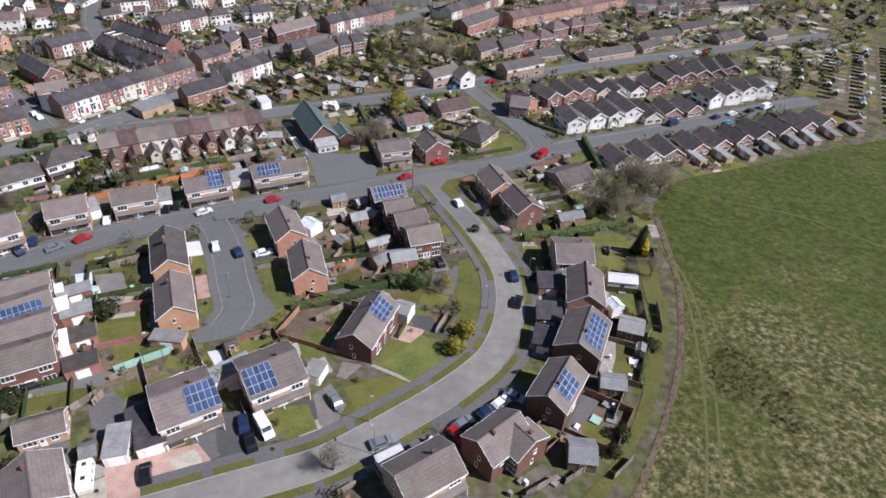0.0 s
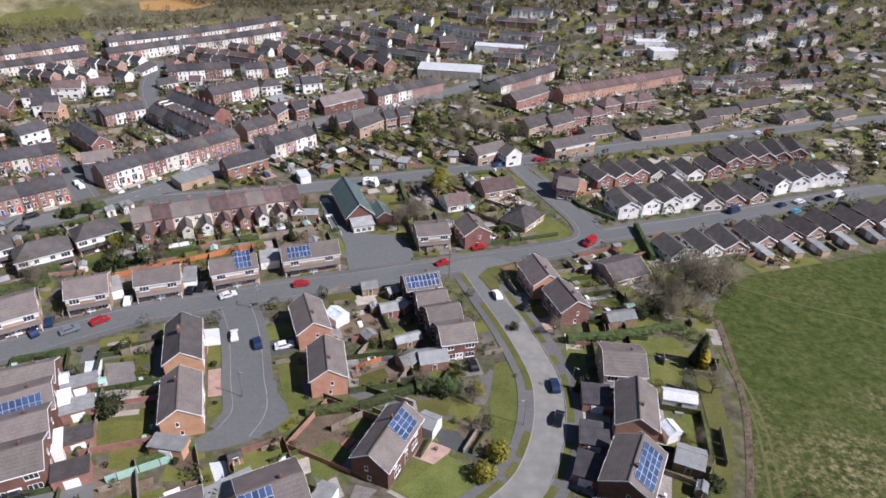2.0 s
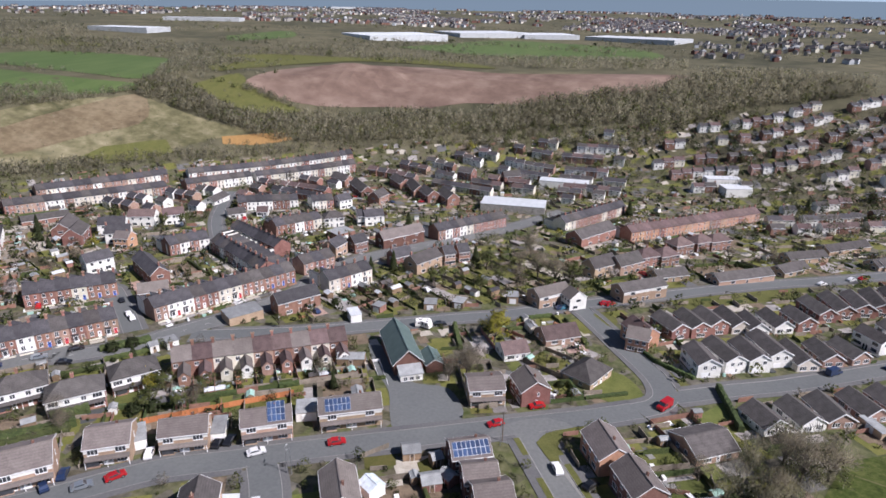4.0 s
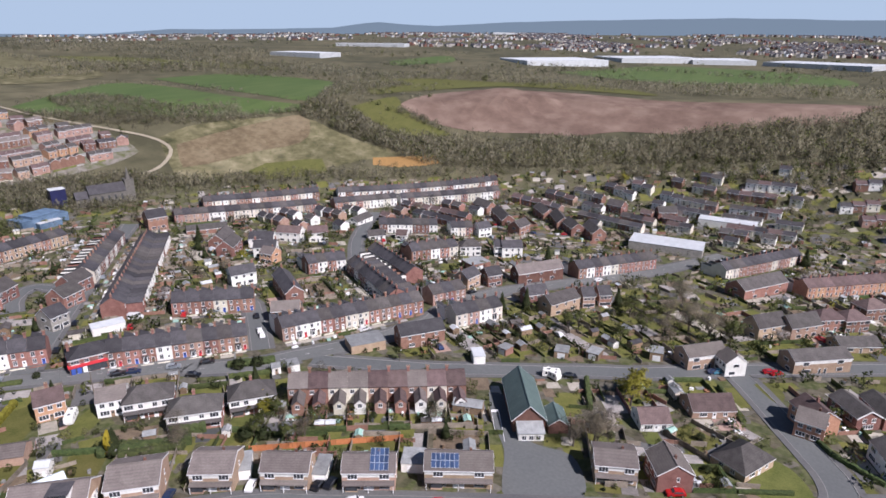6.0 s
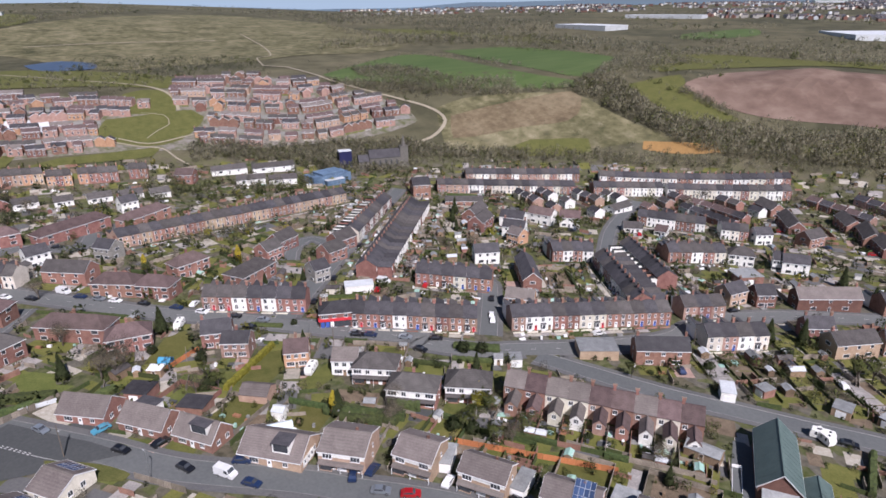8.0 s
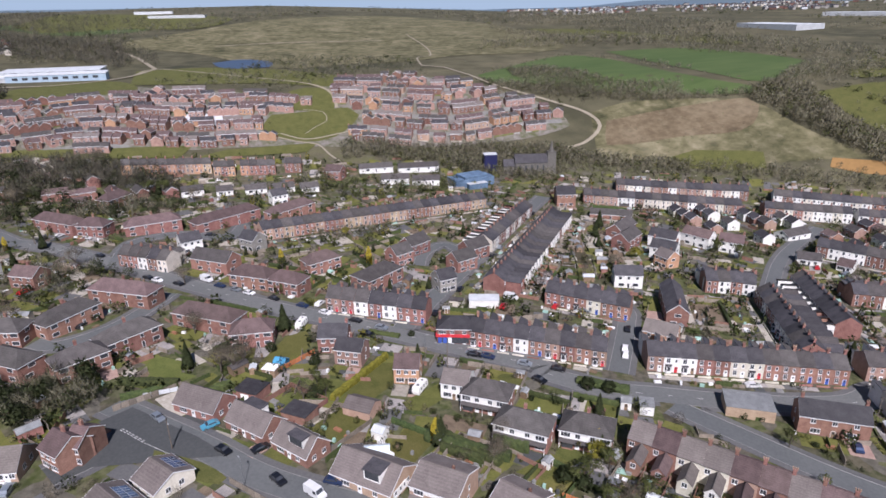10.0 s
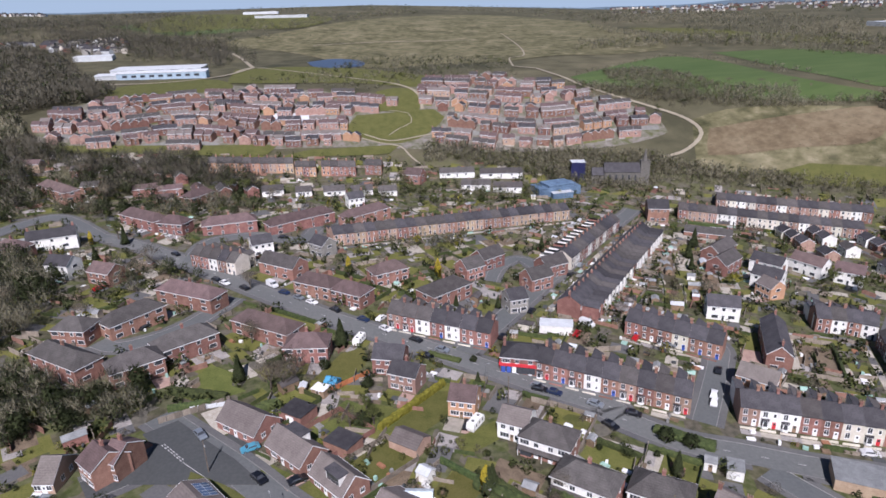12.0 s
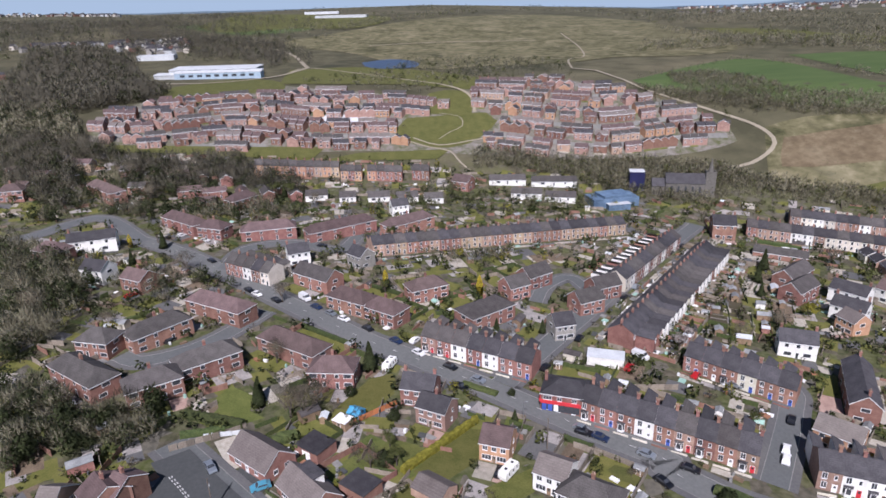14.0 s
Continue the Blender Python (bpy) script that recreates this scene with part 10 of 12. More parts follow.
def make_gardens():
    shed_n = 0
    for p in PLOTS:
        x0, y0, turn, L, W, kind = p
        if kind == "hall" or math.hypot(x0, y0 - 88) > 345:
            continue
        c, s = math.cos(radians(turn)), math.sin(radians(turn))

        def at(lx, ly):
            return (x0 + lx * c - ly * s, y0 + lx * s + ly * c)

        near = not far_off(x0, y0, 125) and kind != "terrace"

        def land(name, pts, material, lift, label, category):
            if near:
                quad_land(name, pts, material, lift, label, category)
            else:
                land_far(pts, material, lift)

        run = fence_run if near else fence_far
        for sign in (1, -1):
            most = (14 if sign > 0 else 6) if kind != "terrace" else (11 if sign > 0 else 2.5)
            d = reach(p, sign, 0, most)
            if d < 1.8:
                continue
            e0 = W / 2 + 0.4
            far = W / 2 + d
            if sign < 0:
                if kind == "terrace":
                    a, b = -L / 2, L / 2
                    land("front_yard", [at(a, -far), at(b, -far), at(b, -e0), at(a, -e0)], GR.choice(("drive", "pavement", "gravel")), 0.03, "small paved front yard", "yard")
                    continue
                cut = L * GR.uniform(-0.1, 0.2)
                land("driveway", [at(cut, -far), at(L / 2, -far), at(L / 2, -e0), at(cut, -e0)], GR.choice(("drive", "drive", "blockpave", "pavement", "asphalt_dark")), 0.03, "paved front driveway of a house", "driveway")
                land("lawn", [at(-L / 2, -far), at(cut - 0.2, -far), at(cut - 0.2, -e0), at(-L / 2, -e0)], GR.choice(("lawn", "lawn", "lawn", "gravel")), 0.035, "small front garden lawn", "lawn")
                x, y = at(-L * 0.3, -far + 0.6)
                if GR.random() < 0.5 and not any(in_poly(x, y, q) for q in OPEN_LAND):
                    tree("bush", x, y, GR.uniform(0.7, 1.4))
                if GR.random() < 0.35 and d > 4.5:
                    x, y = at(L * 0.3, -W / 2 - 3.0)
                    if any(in_poly(x, y, q) for q in OPEN_LAND):
                        continue
                    car(GR.choice(("car_black", "car_silver", "car_white", "car_blue", "car_red")), x, y, turn + 90, dz=0.05)
                continue
            pat = min(d, GR.uniform(2.0, 4.0))
            w = L / 2 - 0.1
            land("patio", [at(-w, e0), at(w, e0), at(w, W / 2 + pat), at(-w, W / 2 + pat)], GR.choice(("gravel", "drive", "kerb", "drive", "pavement", "pavement")), 0.03, "paved back yard or patio", "patio")
            if d - pat > 2:
                w2 = w * GR.uniform(0.55, 1.0)
                sh = GR.uniform(-1, 1) * (w - w2)
                land("lawn", [at(sh - w2, W / 2 + pat), at(sh + w2, W / 2 + pat), at(sh + w2, far), at(sh - w2, far)], GR.choice(("lawn", "lawn", "lawn", "lawn", "lawn", "soil")), 0.035, "back garden lawn", "lawn")
            mt = GR.choice(("fence", "fence", "fence", "hedge", "hedge", "brick"))
            for u in ((1,) if kind == "terrace" else (-1, 1)):
                a, b = at(u * L / 2, W / 2 + 0.3), at(u * L / 2, far)
                run(*a, *b, mt if kind != "terrace" else GR.choice(("fence", "brick", "fence")), GR.uniform(1.2, 1.7))
            if d > 5:
                a, b = at(-L / 2, far), at(L / 2, far)
                if GR.random() < 0.25:
                    hedge(*a, *b, 1.0, 1.5)
                else:
                    run(*a, *b, mt, 1.5)
                if GR.random() < 0.55:
                    x, y = at(GR.choice((-1, 1)) * (L / 2 - 1.4), far - 1.4)
                    small_building(x, y, turn + GR.choice((0, 90)), 2.4, 1.8, 1.9, GR.choice(("felt", "felt", "paleroof", "greytile", "teal")), GR.choice(("wood", "wood", "brick", "white")), "shed", "small garden shed by the back fence")
                for _ in range(GR.choice((0, 1, 1, 2))):
                    x, y = at(GR.uniform(-0.45, 0.45) * L, W / 2 + GR.uniform(0.45, 0.95) * d)
                    if any(in_poly(x, y, q) for q in OPEN_LAND):
                        continue
                    tree(GR.choice(("bush", "bush", "bush", "leafy", "bare")), x, y, GR.uniform(1.0, 2.4))
                if GR.random() < 0.22:
                    x, y = at(GR.uniform(-0.4, 0.4) * L, far - 1.5)
                    tree(GR.choice(("bare", "leafy", "conifer", "bare", "blossom")), x, y, GR.uniform(3.5, 6.5))



# ---- what fills the gardens and back yards ----
MEADOW = [(69.0, 168.9), (57.9, 150.7), (56.7, 133.7), (55.5, 118.7), (52.8, 103.8), (48.3, 89.3), (41.4, 74.3), (33.7, 60.7), (26.9, 49.6), (99.0, 53.3), (217.5, 129.3), (231.6, 194.4), (157.6, 210.6), (110.0, 188.3)]
TOWN = [(60.0, 20.0), (-90.0, 10.0), (-200.0, -40.0), (-406.8, -73.0), (-425.0, -79.4), (-433.2, -38.8), (-427.0, 55.5), (-414.3, 145.7), (-394.5, 179.7), (-385.6, 236.2), (-355.5, 258.1), (-331.7, 298.8), (-308.7, 350.4), (-227.0, 432.7), (-120.6, 497.1), (-64.0, 518.2), (81.0, 552.5), (238.3, 555.9), (330.0, 330.0), (120.0, 150.0)]


def garden_clutter(count, seed):
    """Shrubs, plots, fences and sheds scattered through the plots between the houses."""
    rnd = random.Random(seed)
    rs = np.random.RandomState(seed)
    spots = []
    sheds = 0
    for _ in range(count):
        r, a = 520 * math.sqrt(rnd.random()), rnd.uniform(radians(-38), radians(128))
        x, y = -r * math.sin(a), 60 + r * math.cos(a)
        if not in_poly(x, y, TOWN) or in_poly(x, y, MEADOW) or on_road(x, y, 2.4) or built_on(x, y, None, 1.0) or any(in_poly(x, y, q) for q in OPEN_LAND):
            continue
        near = CELL.get((int(x // 10), int(y // 10)))
        turn = near[0][2] if near else 20.0
        k = rnd.random()
        c, s = math.cos(radians(turn)), math.sin(radians(turn))
        if k < 0.30:
            u, v = rnd.uniform(1.5, 4.0), rnd.uniform(1.5, 5.0)
            pts = [(x + i * u * c - j * v * s, y + i * u * s + j * v * c) for i, j in ((-1, -1), (1, -1), (1, 1), (-1, 1))]
            if not any(on_road(px, py, 1.9) or built_on(px, py, None, 0.1) for px, py in pts):
                land_far(pts, rnd.choice(("lawn", "lawn", "lawn", "soil", "drive", "gravel", "pavement")), rnd.uniform(0.008, 0.028))
        elif k < 0.48:
            L = rnd.uniform(3, 7)
            if rnd.random() < 0.5:
                c, s = -s, c
            x2, y2 = x + L * c, y + L * s
            if not on_road(x2, y2, 1.9) and not built_on(x2, y2, None, 0.1) and not built_on((x + x2) / 2, (y + y2) / 2, None, 0.1):
                fence_far(x, y, x2, y2, rnd.choice(("fence", "fence", "hedge", "hedge", "brick", "fence")), rnd.uniform(1.0, 1.7))
        elif k < 0.55 and sheds < 90:
            if not any(built_on(x + i, y + j, None, 0.5) or on_road(x + i, y + j, 2.2) for i in (-2, 2) for j in (-2, 2)):
                sheds += 1
                kind = rnd.choice(((2.4, 1.8, 1.9), (3.0, 2.4, 2.0), (5.0, 2.8, 2.3)))
                small_building(x, y, turn + rnd.choice((0, 90)), *kind, rnd.choice(("felt", "felt", "paleroof", "greytile", "felt")), rnd.choice(("wood", "wood", "brick", "white", "cream")), "outhouse", "small outhouse or shed in a back garden")
        else:
            spots.append((x, y, ground_z(x, y), rnd.choice((0.9, 1.2, 1.6, 2.0, 2.6, 3.4, 4.5))))
    for q, part_of in ((150, [p for p in spots if not far_off(p[0], p[1], 120)]), (30, [p for p in spots if far_off(p[0], p[1], 120)])):
        P = np.array(part_of)
        n = len(P)
        fine = (40 / q) ** 0.5
        d = rs.normal(size=(n, q, 3))
        d /= np.linalg.norm(d, axis=2, keepdims=True)
        hgt = P[:, 3] * (0.8 if q > 100 else 1.0)
        lump = 1 + 0.25 * np.sin(d[:, :, :1] * 4 + hgt[:, None, None] * 7) * np.cos(d[:, :, 1:2] * 5)
        cen = P[:, None, :3] + np.array([0, 0, 1.0]) * (hgt * 0.5)[:, None, None] + d * lump * rs.uniform(0.6, 1.0, (n, q, 1)) * np.stack([hgt * 0.45, hgt * 0.45, hgt * 0.5], 1)[:, None, :]
        u, v = rs.normal(size=(n, q, 3)), rs.normal(size=(n, q, 3))
        u = u / np.linalg.norm(u, axis=2, keepdims=True) * fine * (hgt * 0.15 + 0.08)[:, None, None]
        v = v / np.linalg.norm(v, axis=2, keepdims=True) * fine * (hgt * 0.11 + 0.05)[:, None, None]
        me = crown_mesh("garden_shrubs", cen, d, u, v, ("twig", "leaf", "leaf_dark", "leaf_lime"), np.repeat(rs.choice(4, n, p=(0.22, 0.36, 0.38, 0.04)), q))
        tagged(new("garden_shrubs", me), "mixed shrubs and small trees in the back gardens", "shrubs", kind="stuff")



def allotments(poly, turn, seed):
    """Narrow plots of soil and grass with low huts and hedges."""
    rnd = random.Random(seed)
    xs, ys = [q[0] for q in poly], [q[1] for q in poly]
    cx, cy = sum(xs) / len(xs), sum(ys) / len(ys)
    c, s = math.cos(radians(turn)), math.sin(radians(turn))
    for i in range(-30, 30):
        for j in range(-14, 14):
            u, v = i * 6.0, j * 12.0
            x, y = cx + u * c - v * s, cy + u * s + v * c
            if not in_poly(x, y, poly) or on_road(x, y, 4) or built_on(x, y, None, 2.5):
                continue
            for v2 in (-3.8, 0.0, 3.8):
                a, b = rnd.uniform(1.3, 2.6), rnd.uniform(1.0, 1.8)
                px, py = x - v2 * s, y + v2 * c
                land_far([(px + p * a * c - w * b * s, py + p * a * s + w * b * c) for p, w in ((-1, -1), (1, -1), (1, 1), (-1, 1))], rnd.choice(("soil", "soil", "woodfloor", "lawn", "soil", "lawn", "drive")), 0.04)
            fence_far(x - 3 * c, y - 3 * s, x - 3 * c - 5 * s, y - 3 * s + 5 * c, rnd.choice(("hedge", "fence")), 0.9)
            if rnd.random() < 0.4:
                small_building(x + rnd.uniform(-1, 1), y + rnd.uniform(-3, 3), turn, 2.4, 1.8, 1.8, rnd.choice(("felt", "paleroof", "teal", "felt")), rnd.choice(("wood", "white", "wood")), "outhouse", "small hut on an allotment plot")


def strip_gardens(poly, turn, seed):
    """Long narrow back gardens side by side: fences or hedges along them, with beds, lawns, huts and shrubs."""
    rnd = random.Random(seed)
    xs, ys = [q[0] for q in poly], [q[1] for q in poly]
    cx, cy = sum(xs) / len(xs), sum(ys) / len(ys)
    c, s = math.cos(radians(turn)), math.sin(radians(turn))
    huts = 0
    for j in range(-18, 18):
        edge = rnd.choice(("fence", "hedge", "hedge", "hedge", "hedge"))
        shift, cover = rnd.uniform(-1.2, 1.2), rnd.choice(("lawn", "lawn", "soil", "lawn"))
        for i in range(-24, 24):
            u, v = i * 3.4, j * 7.4 + shift + 0.5 * math.sin(i * 0.5 + j)
            x, y = cx + u * c - v * s, cy + u * s + v * c
            if not in_poly(x, y, poly) or on_road(x, y, 2.5) or built_on(x, y, None, 1.0):
                continue
            ex, ey = x + 3.6 * s, y - 3.6 * c
            if not built_on(ex, ey, None, 0.8) and rnd.random() < 0.8:
                fence_far(ex - 1.7 * c, ey - 1.7 * s, ex + 1.7 * c, ey + 1.7 * s, edge if rnd.random() < 0.7 else "hedge", rnd.uniform(0.5, 1.2))
            a, b = rnd.uniform(1.4, 1.75), rnd.uniform(2.2, 3.4)
            if rnd.random() < 0.25:
                cover = rnd.choice(("lawn", "lawn", "soil", "drive", "woodfloor", "gravel"))
            land_far([(x + p * a * c - w * b * s, y + p * a * s + w * b * c) for p, w in ((-1, -1), (1, -1), (1, 1), (-1, 1))], cover, rnd.uniform(0.03, 0.045))
            if rnd.random() < 0.16 and huts < 14:
                huts += 1
                small_building(x, y, turn + rnd.choice((0, 90)), *rnd.choice(((2.4, 1.8, 1.9), (3.0, 2.4, 2.0), (4.4, 2.6, 2.2))), rnd.choice(("felt", "felt", "paleroof", "greytile", "slate")), rnd.choice(("wood", "brick", "white", "wood")), "outhouse", "small outhouse or shed in a back garden")


for STRIP_POLY, STRIP_TURN in STRIPS:
    strip_gardens(STRIP_POLY, STRIP_TURN, 5)
allotments([(158.2, 300.8), (227.0, 335.2), (234.6, 295.2), (179.2, 221.8), (158.0, 222.0), (154.9, 241.7), (147.9, 267.5)], 62, 3)
make_gardens()
garden_clutter(30000, 21)


def yard_odds(count, seed):
    """Benches, bins, boxes, cold frames and other small odds in the yards."""
    rnd = random.Random(seed)
    s = Shape()
    for p in PLOTS:
        if p[5] == "hall":
            continue
        c, sn = math.cos(radians(p[2])), math.sin(radians(p[2]))
        for _ in range(count):
            u, v = rnd.uniform(-0.55, 0.55) * p[3], rnd.choice((1, 1, 1, -1)) * (p[4] / 2 + rnd.uniform(0.6, 8.0))
            x, y = p[0] + u * c - v * sn, p[1] + u * sn + v * c
            if on_road(x, y, 2.2) or built_on(x, y, None, 0.5) or in_poly(x, y, MEADOW) or any(in_poly(x, y, q) for q in OPEN_LAND) or (v < 0 and not far_off(x, y, 120)):
                continue
            z = ground_z(x, y)
            a, b, h = rnd.choice(((0.3, 0.35, 1.0), (0.6, 0.4, 0.7), (1.0, 0.5, 0.5), (0.9, 0.9, 0.4), (0.25, 0.25, 0.9), (1.3, 0.8, 0.25)))
            k = len(s.v)
            s.box(-a, a, -b, b, -0.1, h, rnd.choice((0, 0, 1, 6, 3, 3, 4, 5, 5, 6, 6)))
            t = radians(p[2] + rnd.uniform(-15, 15))
            ct, st = math.cos(t), math.sin(t)
            s.v[k:] = [(x + q[0] * ct - q[1] * st, y + q[0] * st + q[1] * ct, z + q[2]) for q in s.v[k:]]
    tagged(new("yard_odds", s.mesh("yard_odds", ["upvc", "teal", "bluepaint", "asphalt_dark", "terracotta", "wood", "kerb"])), "bins, boxes, benches and other small odds in the yards", "clutter", kind="stuff")


yard_odds(10, 77)
for (name, material), shape in JOINED.items():
    words = {"garden_fencing": "fences and walls between the far gardens, in ", "garden_plots": "small garden plots and yards of "}[name] + M[material].name
    tagged(new(name, shape.mesh(name, [material])), words, name.replace("_", " "), kind="stuff")


# ---- woods and scrub ----
def woods(name, poly, count, low, high, mats, label, seed, leaves=20, category="woodland", size=0.30, bare=0.6):
    """Many small trees in one mesh: crowns of loose leaf and twig clumps."""
    rs = np.random.RandomState(seed)
    xs, ys = [q[0] for q in poly], [q[1] for q in poly]
    pts, tries = [], 0
    while len(pts) < count:
        x, y = rs.uniform(min(xs), max(xs)), rs.uniform(min(ys), max(ys))
        if in_poly(x, y, poly) and not on_road(x, y, 1.0) and not built_on(x, y):
            pts.append((x, y, ground_z(x, y)))
        tries += 1
        if tries > count * 60:
            break
    P = np.array(pts)
    n = len(P)
    hgt = rs.uniform(low, high, n)
    k = leaves
    d = rs.normal(size=(n, k, 3))
    d /= np.linalg.norm(d, axis=2, keepdims=True)
    rad = rs.uniform(0.5, 1.0, (n, k, 1))
    scale = np.stack([hgt * 0.36, hgt * 0.36, hgt * 0.44], 1)[:, None, :]
    cen = P[:, None, :] + np.array([0, 0, 1.0]) * (hgt * 0.54)[:, None, None] + d * rad * scale
    a = rs.normal(size=(n, k, 3))
    b = rs.normal(size=(n, k, 3))
    a = a / np.linalg.norm(a, axis=2, keepdims=True) * (hgt * size * 0.9)[:, None, None]
    b = b / np.linalg.norm(b, axis=2, keepdims=True) * (hgt * size * 0.5)[:, None, None]
    twiggy = (rs.rand(n) < bare)[:, None, None]
    out = d * 0.6 + np.array([0, 0, 0.9]) + rs.normal(size=(n, k, 3)) * 0.4
    out = out / np.linalg.norm(out, axis=2, keepdims=True) * (hgt * 0.24)[:, None, None]
    a = np.where(twiggy, out, a)
    b = np.where(twiggy, b * (0.45 if size < 0.13 else 0.8), b)
    stems = np.repeat(P, 3, 0) + np.array([[-0.15, 0, -0.3], [0.15, 0, -0.3], [0, 0, 0]] * n)
    stems[2::3, 2] += hgt * 0.6
    me = crown_mesh(name, cen, d, a, b, mats, np.repeat(1 - twiggy[:, 0, 0].astype(int), k), stems)
    tagged(new(name, me), label, category, kind="stuff")


woods("woodland", [(-332.0, 459.9), (-337.7, 482.7), (-321.1, 499.9), (-287.4, 482.6), (-252.7, 477.3), (-216.7, 494.7), (-185.6, 501.3), (-155.5, 520.7), (-132.3, 533.7), (-89.5, 539.0), (-33.2, 571.4), (23.6, 586.9), (83.4, 599.8), (81.0, 551.3), (32.6, 546.9), (-27.9, 534.9), (-84.1, 517.2), (-121.7, 500.4), (-174.9, 476.4), (-212.9, 458.5), (-241.8, 458.3), (-281.7, 457.3)], 3900, 4, 10, ("copse", "leaf"), "belt of bare spring woodland behind the terraces", 21, 26, bare=0.85, size=0.14)
woods("woodland", [(-375.4, 246.0), (-379.6, 268.6), (-351.6, 291.5), (-347.5, 312.6), (-313.3, 350.2), (-318.9, 361.5), (-282.2, 400.2), (-232.7, 442.5), (-174.9, 476.4), (-121.3, 499.1), (-64.3, 519.5), (-62.7, 511.6), (-119.6, 493.7), (-171.4, 468.3), (-225.9, 430.7), (-274.9, 390.5), (-305.4, 346.9), (-330.8, 310.7), (-316.8, 286.3), (-348.2, 266.8), (-360.1, 236.3)], 950, 2, 6, ("copse", "leaf"), "line of trees along the old railway", 22, 40, bare=0.85, size=0.14)
woods("woodland", [(-468.6, 315.5), (-437.7, 362.5), (-396.0, 397.9), (-361.7, 434.1), (-335.7, 472.4), (-334.9, 537.5), (-325.5, 625.2), (-383.6, 589.2), (-339.7, 493.3), (-334.9, 463.8), (-358.9, 424.3), (-386.3, 388.3), (-425.4, 343.2)], 1900, 3, 6, ("copse", "leaf"), "hedgerow wood between the pastures", 23, 26, bare=0.85, size=0.14)
woods("woodland", [(-374.1, 595.2), (-326.3, 676.6), (-236.4, 681.3), (-146.1, 672.9), (-43.2, 661.6), (44.8, 678.4), (95.0, 699.7), (119.4, 881.0), (28.2, 853.1), (-81.3, 782.0), (-187.3, 719.1), (-299.0, 753.4), (-370.0, 678.5)], 1900, 4, 9, ("copse", "leaf"), "tree belt above the quarry", 24, 26, bare=0.85, size=0.14)
woods("hedgerow", [(-271.3, 509.6), (-236.0, 502.9), (-216.0, 503.6), (-217.7, 507.0), (-237.7, 511.3), (-269.0, 516.9)], 90, 4, 6, ("copse", "leaf"), "dark hedgerow at the quarry edge", 25, 26, bare=0.85, size=0.14)
woods("woodland", [(-737.7, 466.9), (-728.2, 597.1), (-652.2, 731.6), (-463.4, 727.0), (-363.7, 667.8), (-415.7, 634.9), (-579.5, 654.4), (-642.3, 567.4), (-657.4, 419.6)], 900, 5, 10, ("copse", "leaf"), "scrub wood on the far slope", 26, 26, bare=0.85, size=0.14)
woods("woodland", [(-580.7, -139.1), (-892.7, -226.8), (-910.2, -170.3), (-824.9, -105.4), (-615.0, -46.6), (-559.3, -22.0), (-509.8, -48.2), (-496.9, -65.5), (-485.4, -101.1)], 1500, 7, 13, ("darkwood", "leaf_dark"), "bare hillside woodland beside the works", 27, 34, bare=0.85, size=0.14)
woods("woodland", [(-428.8, -80.7), (-441.8, -67.9), (-441.0, -40.8), (-418.0, -2.8), (-422.0, 46.1), (-403.1, 56.7), (-390.3, 84.7), (-370.0, 84.6), (-380.0, 55.1), (-388.4, 36.9), (-369.3, 25.3), (-377.5, -0.6), (-410.1, -18.7), (-409.5, -32.8), (-351.6, -24.5), (-366.3, -43.8), (-386.1, -65.7)], 620, 6, 12, ("darkwood", "leaf_dark"), "bare trees among the western gardens", 28, 120, bare=0.8, size=0.09)
woods("woodland", [(-315.2, -38.5), (-299.7, -20.2), (-278.6, 4.7), (-238.8, 16.7), (-223.6, 16.6), (-211.0, 12.0), (-209.1, 4.4)], 170, 5, 10, ("copse", "leaf_dark"), "dense dark trees beside the houses", 29, 190, bare=0.65, size=0.09)
woods("woodland", [(-197.2, 9.2), (-192.5, 22.7), (-181.6, 37.7), (-182.0, 50.4), (-172.6, 58.6), (-167.3, 52.3), (-166.6, 44.2), (-164.3, 40.2), (-166.3, 31.7), (-160.6, 24.0)], 150, 3, 8, ("copse", "leaf_dark"), "thicket of bare and evergreen trees behind the cul-de-sac", 30, 190, bare=0.45, size=0.1)
woods("woodland", [(-421.1, 189.8), (-396.1, 240.2), (-379.5, 287.2), (-360.2, 319.4), (-340.3, 314.2), (-331.9, 302.2), (-333.7, 273.7), (-349.2, 255.1), (-370.6, 240.8), (-393.4, 203.7), (-397.3, 183.9)], 900, 3, 7, ("copse", "leaf"), "trees between the estate and the old railway", 31, 40, bare=0.85, size=0.14)
woods("woodland", [(-354.2, 274.4), (-349.7, 306.2), (-321.2, 338.1), (-294.3, 370.8), (-300.1, 375.9), (-328.0, 343.0), (-356.5, 320.7), (-365.7, 297.9), (-367.6, 274.2)], 520, 3, 7, ("copse", "leaf"), "trees along the old railway", 32, 40, bare=0.85, size=0.14)
woods("woodland", [(-464.6, 347.0), (-412.1, 370.1), (-361.9, 428.1), (-379.2, 443.1), (-416.6, 405.7), (-496.0, 398.1), (-497.5, 360.9)], 1800, 2.5, 5, ("copse", "leaf"), "grey-brown plantation below the pastures", 33, 26, bare=0.85, size=0.14)
woods("scrub", [(-920.1, 36.1), (-1048.4, 152.8), (-1316.6, 387.9), (-1404.2, 631.4), (-1022.7, 654.8), (-681.3, 543.4), (-636.5, 384.9), (-624.7, 250.9), (-635.3, 189.2), (-802.5, 137.1)], 1100, 1.2, 3, ("copse", "leaf"), "scattered gorse and thorn on the heath", 34, 12, bare=0.4, size=0.14)
